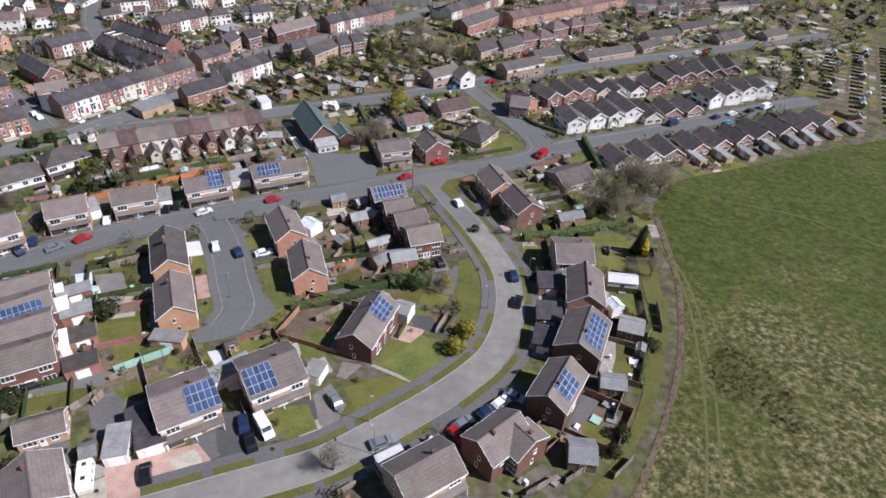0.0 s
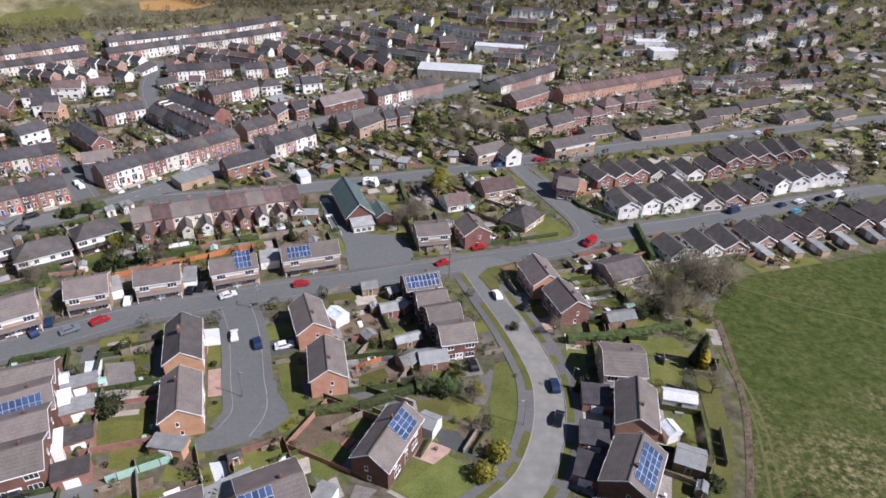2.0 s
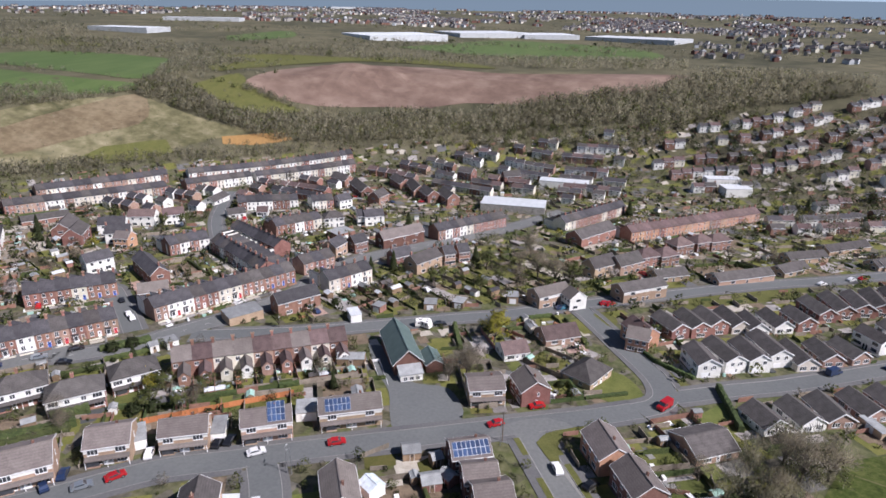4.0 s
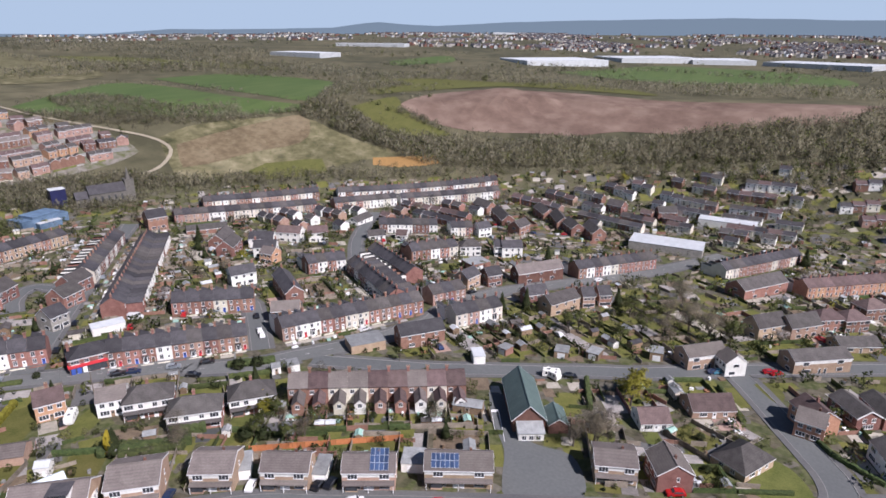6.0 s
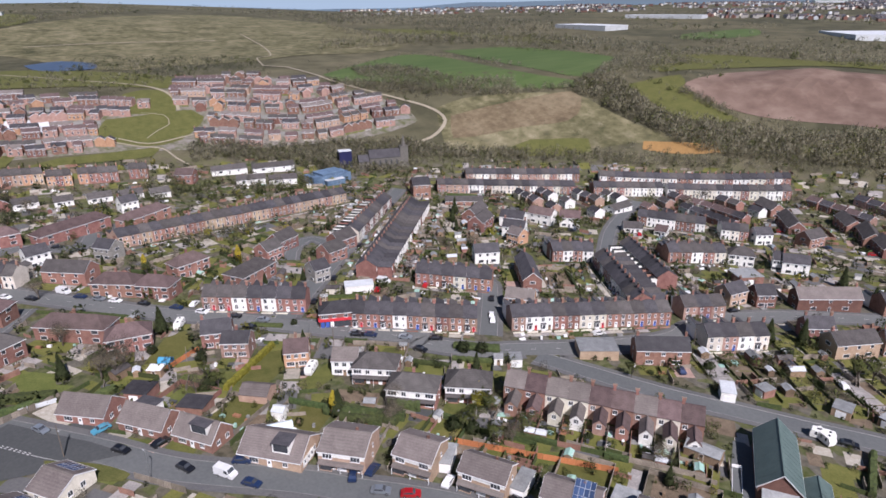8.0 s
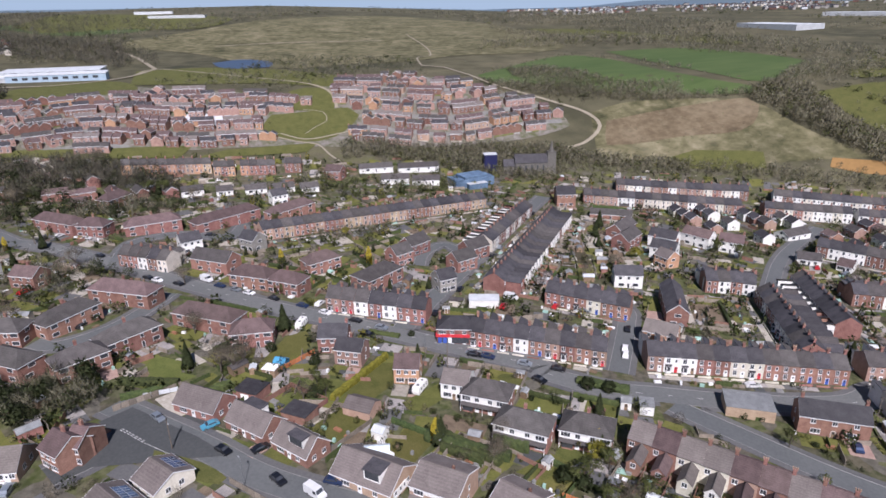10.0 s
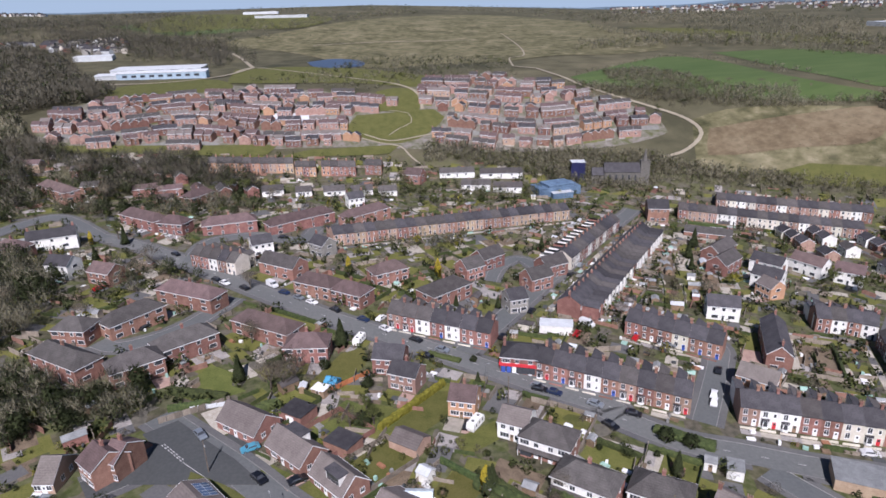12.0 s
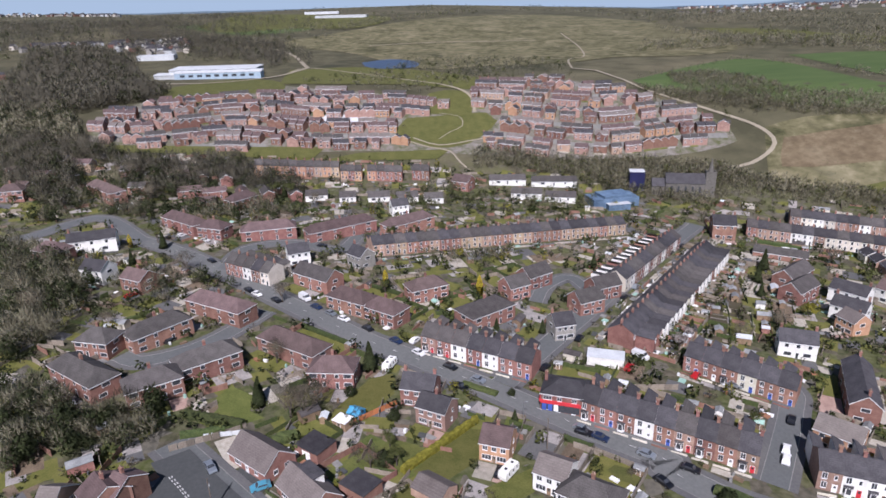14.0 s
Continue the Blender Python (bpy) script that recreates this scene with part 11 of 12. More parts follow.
woods("scrub", [(-365.1, 356.9), (-361.9, 421.5), (-329.2, 456.2), (-260.8, 456.8), (-278.7, 408.8), (-335.0, 342.2)], 130, 1.5, 3, ("copse", "leaf"), "scattered scrub on the heath grass", 35, 10, bare=0.5, size=0.14)
woods("woodland", [(-980.6, -297.0), (-1161.3, -208.4), (-1049.7, 37.2), (-1145.1, 140.5), (-1656.0, -95.0), (-1394.9, -461.6)], 900, 7, 12, ("darkwood", "leaf_dark"), "far hillside woodland", 36, 22, bare=0.85, size=0.14)
woods("woodland", [(-631.3, 116.7), (-602.5, 183.9), (-514.5, 208.7), (-530.9, 272.5), (-591.9, 315.2), (-621.7, 218.3), (-640.0, 137.6)], 200, 2, 5, ("copse", "leaf"), "scrub along the heath edge", 37, 12, bare=0.4, size=0.14)
woods("woodland", [(-306.7, 97.2), (-299.8, 124.0), (-300.6, 149.6), (-290.9, 167.9), (-272.5, 174.9), (-265.3, 156.0), (-266.5, 147.0), (-279.1, 121.4), (-284.6, 103.4)], 60, 3, 6, ("copse", "leaf"), "garden trees behind the long terrace", 38, 130, bare=0.7, size=0.09)
woods("woodland", [(-44.4, 319.0), (-23.7, 302.5), (-18.0, 322.1), (-3.9, 303.3), (7.1, 270.7), (0.9, 263.9), (-11.3, 267.8), (-21.8, 265.7)], 16, 3, 7, ("copse", "leaf"), "overgrown bare trees at the ends of long gardens", 39, 170, bare=0.7, size=0.08)
woods("woodland", [(-41.7, 504.0), (-20.7, 508.8), (0.9, 502.4), (45.9, 498.1), (72.5, 483.4), (41.2, 471.7), (1.6, 486.6), (-31.2, 485.8)], 80, 3, 7, ("copse", "leaf"), "green and bare trees on rough ground", 40, 110, bare=0.4, size=0.1)
woods("woodland", [(87.0, 576.6), (135.2, 556.3), (230.9, 533.5), (200.7, 436.9), (125.0, 359.8), (116.6, 441.2), (81.4, 498.3)], 420, 4, 9, ("darkwood", "leaf_dark"), "garden trees among the eastern streets", 41, 60, bare=0.5, size=0.12)
woods("thicket", [(47.2, 163.8), (55.7, 175.9), (68.4, 173.3), (67.5, 160.5), (57.3, 149.7), (53.9, 141.8), (46.4, 142.6), (44.4, 148.5), (35.9, 144.6), (37.9, 152.6)], 60, 3, 8, ("copse", "leaf"), "bare thicket at the corner of the meadow", 42, 220, bare=0.8, size=0.07)
woods("scrub", [(-79.1, 217.4), (-78.8, 255.5), (-47.6, 284.7), (-17.1, 299.8), (-1.3, 290.5), (0.8, 265.0), (-21.0, 244.4), (-41.9, 233.1), (-63.2, 219.9)], 110, 1.5, 4.5, ("twig", "leaf_dark"), "shrubs and small trees in the long gardens", 65, 80, bare=0.35, size=0.1)
woods("hedgerow", [(57.0, 148.1), (58.6, 148.3), (57.2, 123.6), (53.9, 103.9), (48.7, 87.8), (41.3, 71.7), (32.7, 56.5), (31.6, 56.5), (39.7, 71.6), (47.3, 87.7), (52.6, 103.8), (55.8, 123.5)], 380, 0.3, 0.9, ("darkwood", "leaf_dark"), "ragged brown hedge and ditch edge beside the meadow", 43, 24, bare=0.8, size=0.14)
woods("tussocks", [(54.7, 89.8), (60.4, 94.8), (63.8, 91.2), (67.7, 82.9), (67.0, 70.7), (62.0, 72.9), (56.3, 80.0), (52.9, 82.0)], 300, 0.35, 0.8, ("rust", "rust"), "clumps of dead brown grass in the meadow", 44, 40, bare=0.97, size=0.3)
woods("woodland", [(71.5, 610.5), (128.5, 646.5), (178.4, 655.8), (221.7, 606.7), (216.0, 572.1), (177.2, 566.9), (123.6, 561.5), (67.7, 536.9), (50.9, 540.6)], 2000, 5, 10, ("copse", "leaf"), "belt of bare woodland behind the eastern streets", 45, 30, bare=0.85, size=0.14)
woods("woodland", [(-87.0, 520.8), (-36.9, 537.8), (7.7, 539.1), (51.1, 547.7), (71.8, 536.8), (50.3, 512.7), (8.8, 514.3), (-34.1, 512.8), (-76.1, 500.8)], 420, 3, 8, ("copse", "leaf"), "rough scrub and young trees beside the eastern streets", 46, 44, bare=0.6, size=0.14)
woods("hedgerow", [(-498.7, 334.3), (-579.8, 482.4), (-530.0, 494.0), (-346.5, 479.0), (-343.4, 475.0), (-514.6, 480.7), (-558.6, 466.1), (-485.9, 330.5)], 150, 2, 4, ("copse", "leaf"), "hedgerow along the pasture", 47, 26, bare=0.8, size=0.14)
woods("hedgerow", [(-336.4, 473.3), (-333.0, 517.1), (-325.5, 625.2), (-314.1, 614.1), (-323.1, 511.3), (-329.6, 471.8)], 120, 3, 6, ("copse", "leaf"), "hedgerow between pastures", 48, 26, bare=0.8, size=0.14)
woods("woodland", [(-479.2, -98.8), (-484.7, -62.0), (-509.1, -41.0), (-524.6, -11.2), (-556.5, -13.3), (-582.5, -47.6), (-504.7, -74.7), (-500.3, -106.8)], 500, 6, 11, ("darkwood", "leaf_dark"), "bare trees above the estate road", 49, 34, bare=0.85, size=0.14)
woods("woodland", [(-979.6, 40.4), (-1065.7, 171.1), (-1403.8, 407.9), (-1593.7, 451.3), (-1186.0, 180.6), (-1084.4, 52.3)], 700, 4, 9, ("copse", "leaf"), "tree belt along the far crest", 50, 24, bare=0.85, size=0.14)
woods("woodland", [(-293.2, -17.8), (-282.5, 19.4), (-262.8, 43.3), (-272.1, 55.9), (-250.3, 62.2), (-240.9, 47.0), (-245.4, 30.2), (-238.8, 16.7), (-248.8, 5.1)], 60, 4, 8, ("copse", "leaf_dark"), "garden trees of the western closes", 51, 190, bare=0.45, size=0.09)
woods("woodland", [(-387.0, -50.6), (-370.1, -9.5), (-352.4, 28.0), (-358.0, 67.8), (-349.1, 90.2), (-329.5, 74.5), (-334.3, 31.1), (-346.8, -8.5), (-337.0, -33.7)], 140, 4, 9, ("copse", "leaf_dark"), "dark garden trees among the western streets", 52, 150, bare=0.45, size=0.1)
woods("woodland", [(-370.3, 129.7), (-376.6, 175.4), (-361.8, 194.3), (-352.6, 223.6), (-340.0, 247.5), (-328.3, 229.6), (-333.2, 185.8), (-343.2, 146.8), (-352.0, 130.5)], 120, 3, 7, ("copse", "leaf"), "garden trees behind the white bungalows", 53, 120, bare=0.5, size=0.1)
woods("woodland", [(-1394.9, -461.6), (-1376.4, -215.3), (-1034.7, 37.9), (-734.8, 103.7), (-698.6, 89.2), (-783.6, 43.6), (-835.5, -47.3), (-945.0, -119.8), (-915.8, -209.9), (-871.9, -254.7)], 1500, 6, 11, ("darkwood", "leaf_dark"), "bare brown woods on the slope behind the works", 54, 26, bare=0.85, size=0.14)
woods("woodland", [(-492.3, -103.7), (-497.1, -69.0), (-460.2, -45.7), (-437.7, -43.0), (-439.4, -67.1), (-430.3, -81.3)], 420, 5, 10, ("copse", "leaf_dark"), "dark trees round the western crossroads", 55, 60, bare=0.55, size=0.14)
woods("woodland", [(-430.3, -81.3), (-436.6, -60.4), (-409.3, -35.6), (-388.5, -8.4), (-397.7, 21.2), (-376.3, 49.6), (-363.5, 26.2), (-372.3, -10.0), (-376.9, -39.7), (-379.4, -63.2)], 200, 4, 9, ("copse", "leaf_dark"), "dark evergreen and bare trees above the side road", 56, 110, bare=0.35, size=0.12)

woods("woodland", [(-719.2, -72.2), (-1106.8, -183.5), (-1077.6, -125.8), (-986.0, -25.6), (-901.7, 63.0), (-719.2, 69.5), (-695.6, 54.2), (-781.9, 13.1), (-793.7, -22.2), (-895.4, -69.8), (-878.5, -106.1)], 1300, 6, 10, ("darkwood", "leaf_dark"), "brown bare wood behind the works", 57, 24, bare=0.9, size=0.14)
woods("woodland", [(-1677.4, 816.8), (-1396.3, 1109.5), (-760.0, 917.3), (-591.9, 731.7), (-699.1, 713.4), (-915.8, 754.4), (-1053.2, 688.7)], 2200, 6, 10, ("copse", "leaf_dark"), "grey-brown plantations beyond the heath", 58, 14, bare=0.92, size=0.2)
woods("woodland", [(-977.8, 605.7), (-791.5, 620.1), (-641.6, 661.3), (-529.4, 662.6), (-478.9, 606.8), (-600.7, 589.3), (-697.0, 555.6), (-840.8, 566.1)], 1000, 4, 8, ("copse", "leaf"), "tree belt between heath and pasture", 59, 18, bare=0.9, size=0.16)
woods("scrub", [(-732.1, 169.9), (-723.5, 266.5), (-613.5, 315.8), (-517.8, 303.5), (-498.9, 262.9), (-538.1, 228.8), (-609.9, 206.1)], 520, 1.5, 4, ("copse", "leaf_dark"), "dark gorse at the foot of the heath", 60, 18, bare=0.45, size=0.16)
woods("scrub", [(-450.0, 311.8), (-456.2, 326.1), (-438.4, 338.9), (-423.7, 339.3), (-425.8, 323.2), (-437.4, 312.0)], 130, 1.2, 2.6, ("rust", "leaf_dark"), "dark bracken beside the track", 61, 24, bare=0.4, size=0.16)
woods("hedgerow", [(-468.9, 825.2), (-357.2, 773.2), (-270.9, 830.9), (-239.1, 967.1), (-143.8, 1050.5), (-38.4, 1029.0), (28.6, 988.7), (30.0, 978.0), (-38.0, 1016.0), (-140.0, 1036.0), (-225.0, 955.0), (-262.0, 815.0), (-357.0, 757.0), (-468.0, 808.0)], 420, 4, 8, ("copse", "leaf_dark"), "tree lines before the far warehouses", 62, 20, bare=0.75, size=0.16)
woods("scrub", [(-517.7, 213.9), (-518.8, 268.2), (-468.7, 310.0), (-394.1, 345.3), (-382.1, 341.7), (-401.0, 242.1), (-427.1, 195.0)], 130, 1.5, 3.5, ("twig", "leaf"), "small garden trees on the estate", 63, 26, bare=0.4, size=0.14)
woods("scrub", [(-460.2, -45.7), (-520.6, -6.7), (-532.5, 46.3), (-507.0, 151.8), (-473.8, 155.0), (-435.7, 149.0), (-432.2, 119.9), (-431.8, 38.9), (-447.7, -36.3)], 150, 1.5, 3.5, ("twig", "leaf"), "small garden trees on the estate", 64, 26, bare=0.4, size=0.14)


# ---- the new estate ----
ESTATE_SPOTS = []


def estate_walls(L, W, E, R):
    ws = wall_shape(L, W, E, R)
    far_facade(ws, L, W / 2, -1, [("m", 0.24, 2.8), ("m", 0.76, 2.8), ("m", 0.25, 0.7), ("white", 0.75, 0)])
    far_facade(ws, L, W / 2, 1, [("m", 0.25, 2.8), ("m", 0.75, 2.8), ("m", 0.3, 0.7)])
    if 7.7 < L < 8:
        a, b, y = -L * 0.42, -L * 0.06, -W / 2 - 0.9
        m = (a + b) / 2
        ws.face([(a, y, -1.2), (b, y, -1.2), (b, y, E), (m, y, E + 1.7), (a, y, E)])
        ws.face([(b, y, -1.2), (b, -W / 2, -1.2), (b, -W / 2, E), (b, y, E)])
        ws.face([(a, -W / 2, -1.2), (a, y, -1.2), (a, y, E), (a, -W / 2, E)])
        small_window(ws, m, y, 3.0, 1.6, 1.25, -1)
        small_window(ws, m, y, 0.8, 1.8, 1.25, -1)
    return ws


def estate_roof(L, W, E, R):
    s = folded_roof(L, W, E, R, False)
    if 7.7 < L < 8:
        a, b, y = -L * 0.42 - 0.2, -L * 0.06 + 0.2, -W / 2 - 1.1
        m = (a + b) / 2
        s.slab([(a, y, E - 0.1), (m, y, E + 1.8), (m, -W * 0.1, E + 1.8), (a, -W * 0.3, E - 0.1)], 0.12)
        s.slab([(m, y, E + 1.8), (b, y, E - 0.1), (b, -W * 0.3, E - 0.1), (m, -W * 0.1, E + 1.8)], 0.12)
    elif 6.3 < L < 7.3:
        s.box(L / 2 - 0.8, L / 2 - 0.1, -0.3, 0.3, R - 0.6, R + 1.0, 2)
    return s


def estate_proto(wall, roof, L, W):
    E, R = 3.9, 5.9
    words = {"brick": "red brick", "orange": "orange brick", "tan": "buff brick", "white": "white rendered", "cream": "cream rendered", "pinkbrick": "pink brick", "darkbrick": "dark brick"}[wall] + " estate house with a " + {"greytile": "grey", "redtile": "plum", "browntile": "brown", "slate": "slate", "terracotta": "terracotta"}[roof] + " pitched roof"
    root = tagged(new("estate_house", estate_walls(L, W, E, R).mesh("estate_house", [wall, "white", "upvc", "glass"])), words, "house", "houses of the estates")
    part("roof", estate_roof(L, W, E, R), [roof, "upvc", "brick"], root)
    return root


def estate(poly, turn, seed, across=12.5, along=9.2, walls=("brick", "pinkbrick", "pinkbrick", "brick", "pinkbrick", "tan", "darkbrick"), roofs=("greytile", "browntile", "slate", "redtile", "browntile"), sizes=(6.0, 7.4, 9.6), rows=False):
    """Houses in short crooked rows; the spots are gathered first and built below."""
    rnd = random.Random(seed)
    xs, ys = [q[0] for q in poly], [q[1] for q in poly]
    cx, cy = sum(xs) / len(xs), sum(ys) / len(ys)
    n = int(max(max(xs) - min(xs), max(ys) - min(ys)) / along)
    c, s = math.cos(radians(turn)), math.sin(radians(turn))
    for j in range(-n, n):
        for i in range(-n, n):
            bend = turn + 25 * math.sin(i * 0.23 + j * 0.4) + (90 if math.sin(i * 0.7 + j * 1.9 + seed) > 0.55 else 0)
            if rows:
                bend = turn + 4 * math.sin(i * 0.23)
            u, v = i * along + rnd.uniform(-0.8, 0.8) * (not rows), j * across + (1.2 if j % 2 else -1.2) + 5 * math.sin(i * 0.3 + seed)
            x, y = cx + u * c - v * s, cy + u * s + v * c
            L = rnd.choice(sizes)
            wall, roof = rnd.choice(walls), rnd.choice(roofs)
            face = bend + (180 if j % 2 else 0) + (90 if rnd.random() < (0.0 if rows else 0.12) else 0)
            if not in_poly(x, y, poly) or on_road(x, y, 5.0) or built_on(x, y, None, 4.5) or rnd.random() < (0.24 if rows else 0.10):
                continue
            ESTATE_SPOTS.append((math.hypot(x + 25, y - 60), x, y, face, wall, roof, L))


def new_estate(poly, turn, seed, wave, walls, roofs):
    """Short terraces, pairs and single houses along gently winding estate streets, back gardens behind them."""
    rnd = random.Random(seed)
    cx, cy = sum(q[0] for q in poly) / len(poly), sum(q[1] for q in poly) / len(poly)
    c, s = math.cos(radians(turn)), math.sin(radians(turn))
    street, yards = Shape(), Shape()

    def spot(u, v):
        v += wave * math.sin(u * 0.021 + seed) + 0.35 * wave * math.sin(u * 0.06 + seed * 2)
        return cx + u * c - v * s, cy + u * s + v * c

    def clear(x, y):
        return in_poly(x, y, poly) and not built_on(x, y, None, 4.5)

    for j in range(-10, 11):
        v0 = j * 22.0
        u = -260.0
        while u < 260:
            a, b, d, e = spot(u, v0 - 2.4), spot(u + 5, v0 - 2.4), spot(u + 5, v0 + 2.4), spot(u, v0 + 2.4)
            if all(in_poly(*q, poly) for q in (a, b, d, e)):
                street.face([(x, y, ground_z(x, y) + 0.34) for x, y in (a, b, d, e)])
            u += 5
        for side in (-1, 1):
            u = -260.0 + rnd.uniform(0, 8)
            while u < 260:
                count = rnd.choice((1, 1, 1, 2, 2, 2, 3, 4))
                L = rnd.choice((4.8, 4.8, 5.6, 6.4)) if count > 1 else rnd.choice((6.4, 7.8, 7.8))
                wall, roof = rnd.choice(walls), rnd.choice(roofs)
                quarter = rnd.random() < (0.45 if count == 1 else 0.12)
                skew = rnd.uniform(-14, 14)
                back = rnd.uniform(5.8, 8.6)
                for k in range(count):
                    uu = u + (k + 0.5) * L
                    x, y = spot(uu, v0 + side * back)
                    x2, y2 = spot(uu + 2, v0 + side * back)
                    face = math.degrees(math.atan2(y2 - y, x2 - x)) + (180 if side < 0 else 0) + (90 if quarter else 0) + skew
                    if not clear(x, y):
                        continue
                    ESTATE_SPOTS.append((math.hypot(x + 25, y - 60), x, y, face, wall, roof, L))
                    g = [spot(uu + p * L / 2, v0 + side * w) for p, w in ((-0.9, back + 3.2), (0.9, back + 3.2), (0.9, 11.4), (-0.9, 11.4))]
                    if rnd.random() < 0.75:
                        yards.face([(px, py, ground_z(px, py) + 0.42) for px, py in g], rnd.choice((0, 0, 1, 2)))
                u += count * L + rnd.choice((1.6, 2.4, 3.5, 6.0))
    tagged(new("estate_road", street.mesh("estate_road", ["asphalt_pale"])), "winding pale asphalt streets of the estate", "road", kind="structure")
    tagged(new("estate_gardens", yards.mesh("estate_gardens", ["lawn", "gravel", "drive"])), "small lawns and patios behind the estate houses", "gardens", kind="stuff")


def build_estates(single):
    """The nearest houses as things of their own, those beyond them joined."""
    ESTATE_SPOTS.sort()
    rest = {}
    for k, (_, x, y, face, wall, roof, L) in enumerate(ESTATE_SPOTS):
        m = pose(x, y, ground_z(x, y), 0, 0, face)
        if k >= single:
            for key, mats, src in ((("walls", wall), None, estate_walls(L, 6.2, 3.9, 5.9)), (("roofs", roof), None, estate_roof(L, 6.2, 3.9, 5.9))):
                s = rest.setdefault(key, Shape())
                o = len(s.v)
                s.v += [tuple(m @ Vector(q)) for q in src.v]
                s.f += [tuple(o + i for i in f) for f in src.f]
                s.m += src.m
            continue
        key = ("estate", wall, roof, L)
        if key in PROTO:
            copy_thing(PROTO[key], m)
        else:
            PROTO[key] = estate_proto(wall, roof, L, 6.2)
            PROTO[key].matrix_basis = m
    for (kind, material), s in rest.items():
        mats = [material, "white", "upvc", "glass"] if kind == "walls" else [material, "upvc", "brick"]
        tagged(new("estate_" + kind, s.mesh("estate_" + kind, mats)), "far estate houses, their " + kind + " of " + M[material].name, "houses", kind="stuff")


estate([(-143.9, 442.9), (-99.4, 483.6), (-53.2, 504.6), (-15.3, 521.6), (29.6, 535.9), (32.7, 442.1), (0.8, 405.0), (-16.2, 423.7), (-38.6, 420.1), (-72.6, 407.8), (-121.3, 434.2)], -12, 17, 17.0, 7.3, ("brick", "white", "pinkbrick", "cream", "brick", "white"), ("slate", "greytile", "slate", "redtile"), (7.2, 7.2), True)
estate([(-259.3, 322.9), (-227.2, 359.7), (-209.0, 397.8), (-162.4, 438.7), (-141.1, 412.2), (-149.3, 361.3), (-174.4, 340.9), (-217.2, 313.9), (-234.8, 296.4)], -18, 19, 17.0, 7.3, ("brick", "white", "pinkbrick", "cream", "brick", "white"), ("slate", "greytile", "slate", "redtile"), (7.2, 7.2), True)
estate([(-413.9, -75.5), (-420.4, -35.6), (-411.0, 19.3), (-388.0, 51.6), (-365.6, 84.6), (-350.1, 52.1), (-365.8, 12.5), (-377.3, -24.4), (-376.0, -62.0)], 80, 23, 17.0, 13.0, ("brick", "brick", "tan", "darkbrick"), ("redtile", "greytile", "redtile"), (9.0, 12.0))
new_estate([(-517.7, 213.9), (-518.8, 268.2), (-468.7, 310.0), (-430.4, 332.6), (-394.1, 345.3), (-382.1, 341.7), (-384.4, 307.9), (-401.0, 242.1), (-413.4, 202.3), (-427.1, 195.0), (-444.3, 214.9), (-459.9, 215.4), (-476.1, 203.5)], 66, 5, 7.0, ("pinkbrick", "orange", "brick", "pinkbrick", "darkbrick", "brick", "tan", "pinkbrick"), ("greytile", "redtile", "greytile", "redtile", "browntile", "slate"))
new_estate([(-460.2, -45.7), (-495.8, -37.8), (-520.6, -6.7), (-532.5, 46.3), (-531.3, 95.4), (-507.0, 151.8), (-482.7, 188.7), (-472.4, 182.5), (-473.8, 155.0), (-451.5, 144.0), (-435.7, 149.0), (-432.2, 119.9), (-438.3, 71.8), (-431.8, 38.9), (-439.1, -9.7), (-447.7, -36.3)], 84, 8, 10.0, ("pinkbrick", "orange", "brick", "pinkbrick", "brick", "pinkbrick", "darkbrick"), ("greytile", "redtile", "slate", "redtile", "browntile"))
estate([(46.1, 505.5), (93.2, 546.1), (134.3, 550.5), (183.7, 561.1), (243.2, 569.2), (216.1, 485.0), (169.9, 469.1), (121.6, 467.0), (77.4, 457.9)], 14, 11, 19.0, 7.3, ("brick", "white", "pinkbrick", "cream", "brick", "white"), ("slate", "greytile", "slate", "redtile"), (7.2, 7.2), True)
estate([(112.6, 423.3), (166.5, 455.8), (212.5, 473.3), (181.3, 386.9), (136.8, 379.4), (96.8, 356.8)], 14, 13, 19.0, 7.3, ("brick", "white", "pinkbrick", "cream", "brick", "white"), ("slate", "greytile", "slate", "redtile"), (7.2, 7.2), True)
build_estates(100)


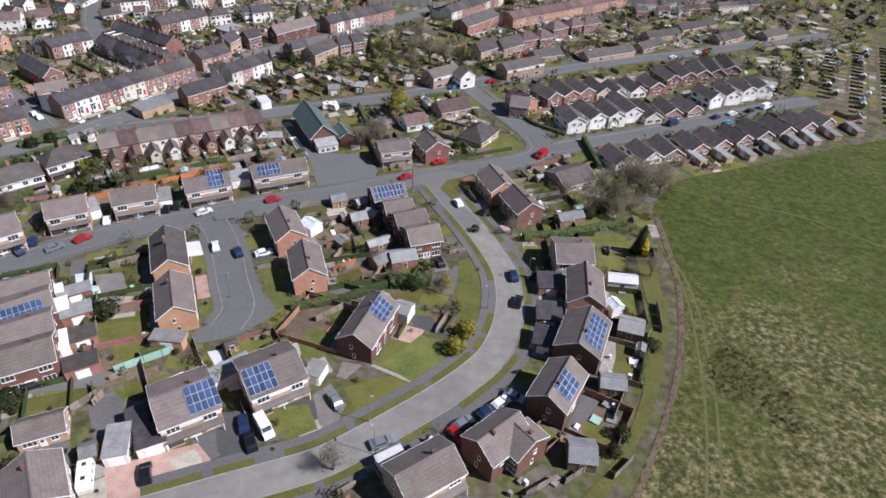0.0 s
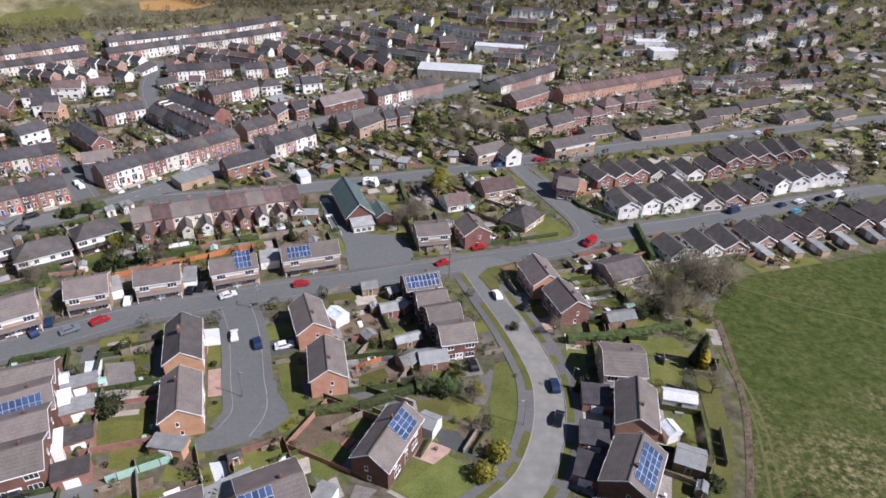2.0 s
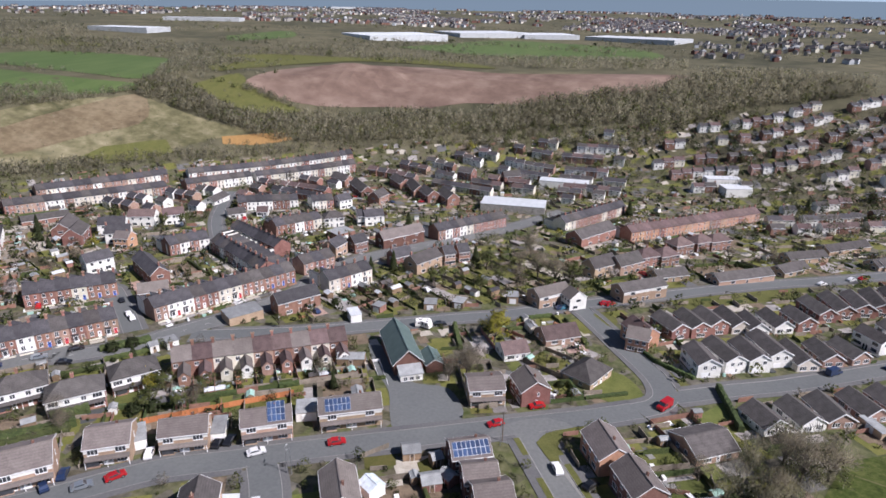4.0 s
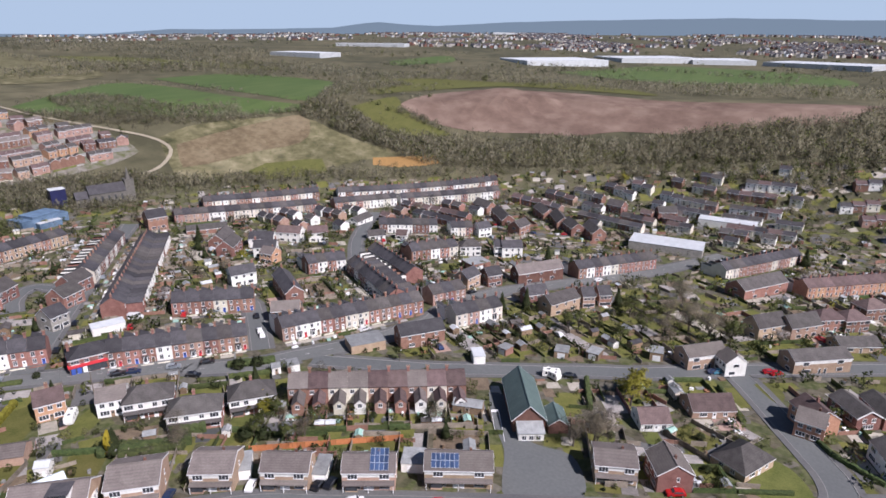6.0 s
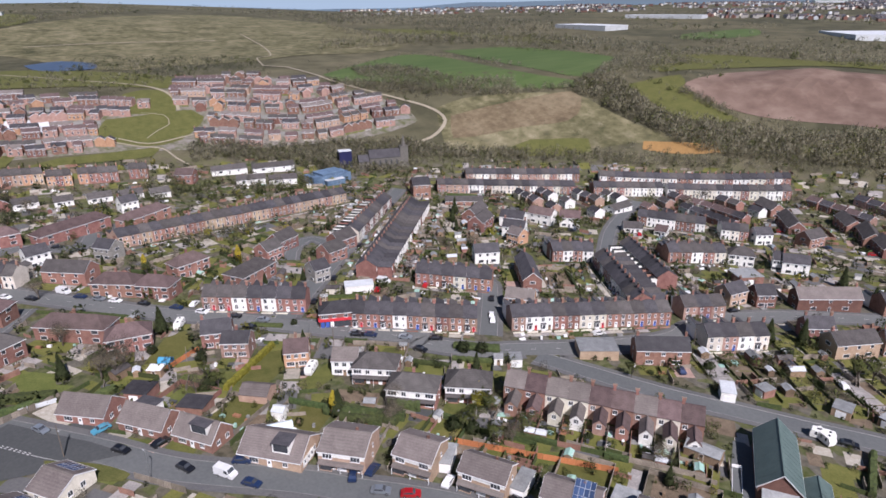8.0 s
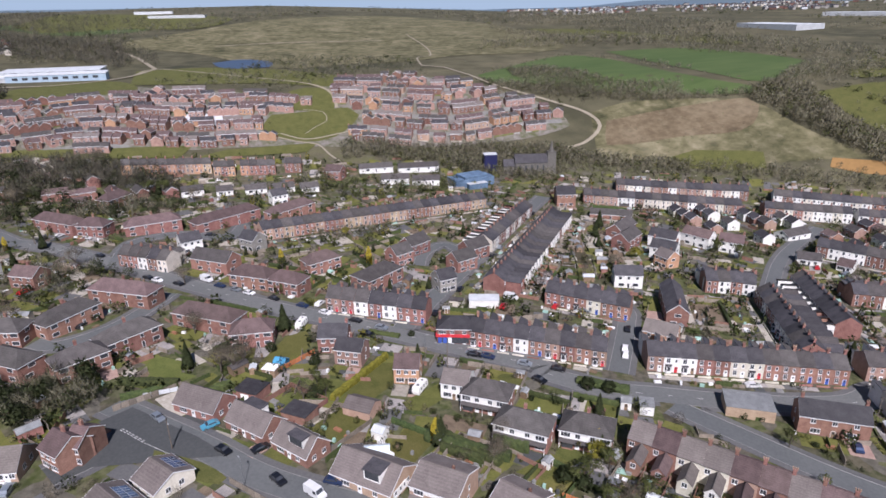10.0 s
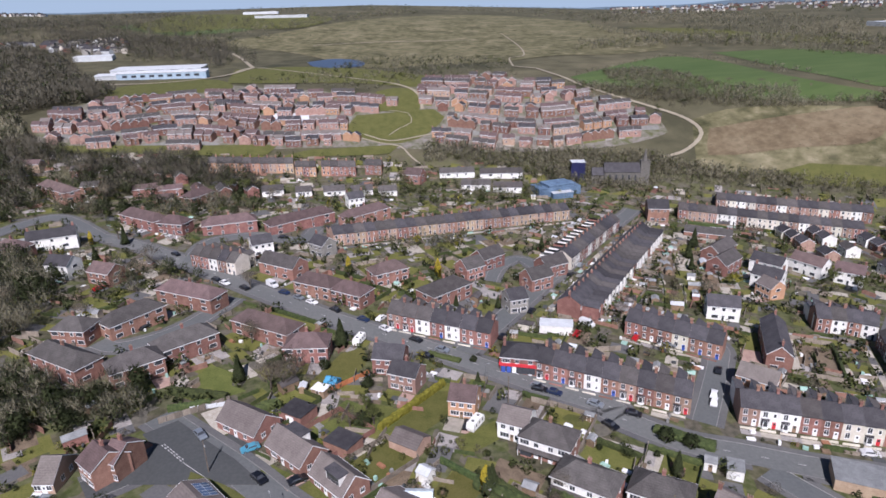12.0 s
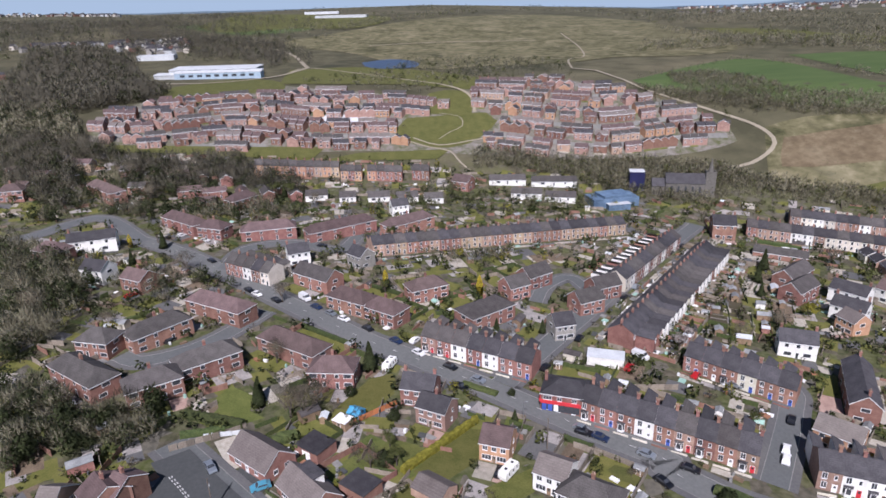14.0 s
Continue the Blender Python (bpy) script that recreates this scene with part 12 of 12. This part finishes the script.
# ---- the distant town ----
def distant_town(seed, count, az0, az1, r0, r1, label):
    """Far-off houses as small gabled blocks, in loose clusters."""
    rnd = random.Random(seed)
    s = Shape()
    made = 0
    while made < count:
        az, r = radians(rnd.uniform(az0, az1)), math.sqrt(rnd.uniform(r0 * r0, r1 * r1))
        x, y = -r * math.sin(az), 88 + r * math.cos(az)
        if noise.noise(Vector((x * 0.004, y * 0.004, seed))) + 0.4 * noise.noise(Vector((x * 0.02, y * 0.02, seed))) < 0.05:
            continue
        made += 1
        z = ground_z(x, y)
        a = rnd.uniform(0, math.pi)
        L, W, E, R = rnd.choice((6.0, 7.5, 9.0, 14.0)), 6.5, 4.4, 6.6
        c, sn = math.cos(a), math.sin(a)
        T = lambda u, v, h: (x + u * c - v * sn, y + u * sn + v * c, z + h)
        l, w = L / 2, W / 2
        m = rnd.choice((0, 0, 2, 0, 4, 4, 0, 1))
        s.face([T(-l, -w, -2), T(l, -w, -2), T(l, -w, E), T(-l, -w, E)], m)
        s.face([T(l, w, -2), T(-l, w, -2), T(-l, w, E), T(l, w, E)], m)
        s.face([T(l, -w, -2), T(l, w, -2), T(l, w, E), T(l, 0, R), T(l, -w, E)], m)
        s.face([T(-l, w, -2), T(-l, -w, -2), T(-l, -w, E), T(-l, 0, R), T(-l, w, E)], m)
        s.face([T(-l, -w, E), T(l, -w, E), T(l, 0, R), T(-l, 0, R)], 3)
        s.face([T(l, w, E), T(-l, w, E), T(-l, 0, R), T(l, 0, R)], 3)
    tagged(new("distant_town", s.mesh("distant_town", ["stone", "cream", "cladding", "slate", "darkbrick"])), label, "town", kind="stuff")


distant_town(3, 3000, -32, 30, 1350, 2500, "far brick houses of the city across the plain")
distant_town(4, 500, 30, 60, 1700, 2500, "far houses scattered below the hills")
distant_town(12, 260, -36, -9, 900, 1350, "far streets on the plain beyond the woods")
distant_town(9, 120, 99, 118, 700, 1000, "pale houses on the slope beyond the works")
distant_town(10, 160, 104, 122, 2000, 2400, "far houses along the western crest")


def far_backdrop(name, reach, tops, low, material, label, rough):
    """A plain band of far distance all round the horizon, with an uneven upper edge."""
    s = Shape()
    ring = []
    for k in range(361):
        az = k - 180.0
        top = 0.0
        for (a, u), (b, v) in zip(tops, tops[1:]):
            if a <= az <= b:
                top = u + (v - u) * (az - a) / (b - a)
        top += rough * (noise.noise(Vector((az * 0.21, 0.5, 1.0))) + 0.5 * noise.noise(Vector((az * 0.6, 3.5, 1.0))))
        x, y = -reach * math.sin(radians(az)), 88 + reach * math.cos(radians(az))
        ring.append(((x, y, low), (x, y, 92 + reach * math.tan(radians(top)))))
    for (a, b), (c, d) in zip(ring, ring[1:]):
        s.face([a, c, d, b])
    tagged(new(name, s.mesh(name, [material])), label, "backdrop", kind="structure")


# Unlit hill silhouette, its haze carried by the emission colour.
far_backdrop("backdrop", 4200, [(-180, 0.3), (-40, 0.7), (-7, 0.84), (3, 1.04), (8, 0.95), (16, 0.8), (21, 0.66), (27, 0.32), (29.5, 0.42), (32.3, 0.66), (36, 0.15), (41, 0.0), (49, -0.05), (54, -0.42), (62, -0.5), (70, -0.2), (80, 0.1), (120, 0.35), (180, 0.3)], -60, "hazy_hills_glow", "glowing band of far hills along the horizon, haze in its blue-grey colour", 0.05)
far_backdrop("backdrop", 4600, [(-180, 14.0), (180, 14.0)], -60, "sky_glow", "pale blue sky low over the horizon", 0.0)


def hill_scrub(count, seed):
    """Hedges, copses and single thorns over the far slopes."""
    rnd = random.Random(seed)
    rs = np.random.RandomState(seed)
    spots = []
    while len(spots) < count:
        az, r = radians(rnd.uniform(-36, 128)), 430 * math.exp(rnd.random() * 1.75)
        x, y = -r * math.sin(az), 88 + r * math.cos(az)
        g = noise.noise(Vector((x * 0.006, y * 0.006, 3.0))) + 0.5 * noise.noise(Vector((x * 0.02, y * 0.02, 7.0)))
        if g < 0.12 or any(in_poly(x, y, q) for q in KEEP_CLEAR):
            continue
        spots.append((x, y, ground_z(x, y), rnd.uniform(2, 5) if r < 900 else rnd.uniform(3, 7)))
    P = np.array(spots)
    n, q = len(P), 24
    d = rs.normal(size=(n, q, 3))
    d /= np.linalg.norm(d, axis=2, keepdims=True)
    hgt = P[:, 3]
    cen = P[:, None, :3] + np.array([0, 0, 1.0]) * (hgt * 0.45)[:, None, None] + d * rs.uniform(0.4, 1.0, (n, q, 1)) * np.stack([hgt * 0.6, hgt * 0.6, hgt * 0.5], 1)[:, None, :]
    u, v = rs.normal(size=(n, q, 3)), rs.normal(size=(n, q, 3))
    u = u / np.linalg.norm(u, axis=2, keepdims=True) * (hgt * 0.3)[:, None, None]
    v = v / np.linalg.norm(v, axis=2, keepdims=True) * (hgt * 0.12)[:, None, None]
    me = crown_mesh("hill_scrub", cen, d, u, v, ("copse", "leaf", "leaf_dark"), np.repeat(rs.choice(3, n, p=(0.84, 0.07, 0.09)), q))
    tagged(new("hill_scrub", me), "copses, hedges and thorn scrub over the far hills", "scrub", kind="stuff")


KEEP_CLEAR = [[(-841.9, 76.9), (-966.8, 121.3), (-1278.2, 342.1), (-1742.1, 746.3), (-1025.2, 631.1), (-734.6, 581.3), (-649.2, 509.3), (-629.5, 381.6), (-679.5, 279.2), (-737.4, 170.5)], [(-1203.5, -91.5), (-1749.7, -53.5), (-1322.1, 241.3), (-1096.9, 178.9), (-1086.4, -36.1)], [(-273.2, 520.5), (-236.4, 620.6), (-84.7, 620.4), (88.3, 647.1), (82.8, 590.5), (-52.8, 565.4), (-155.7, 534.0), (-240.9, 512.3)], [(-488.5, 328.1), (-566.9, 472.5), (-344.2, 476.0), (-334.4, 470.7), (-400.8, 391.4), (-465.3, 329.5)], [(-572.5, 523.6), (-463.6, 617.7), (-368.3, 586.8), (-354.6, 481.9)], [(-447.4, -42.4), (-490.0, -36.5), (-556.5, -13.3), (-609.8, 40.0), (-564.5, 95.9), (-522.5, 153.9), (-495.2, 187.2), (-533.6, 213.2), (-550.2, 279.3), (-480.2, 315.4), (-439.2, 337.4), (-394.6, 351.3), (-368.7, 360.7), (-352.8, 335.9), (-377.5, 304.2), (-394.9, 239.7), (-411.6, 191.0), (-424.5, 140.2), (-428.2, 78.6), (-431.8, 7.1)], [(-560.7, -26.3), (-765.0, -52.7), (-745.0, 51.6), (-543.3, 70.3), (-529.6, 22.7)]]
hill_scrub(7000, 31)
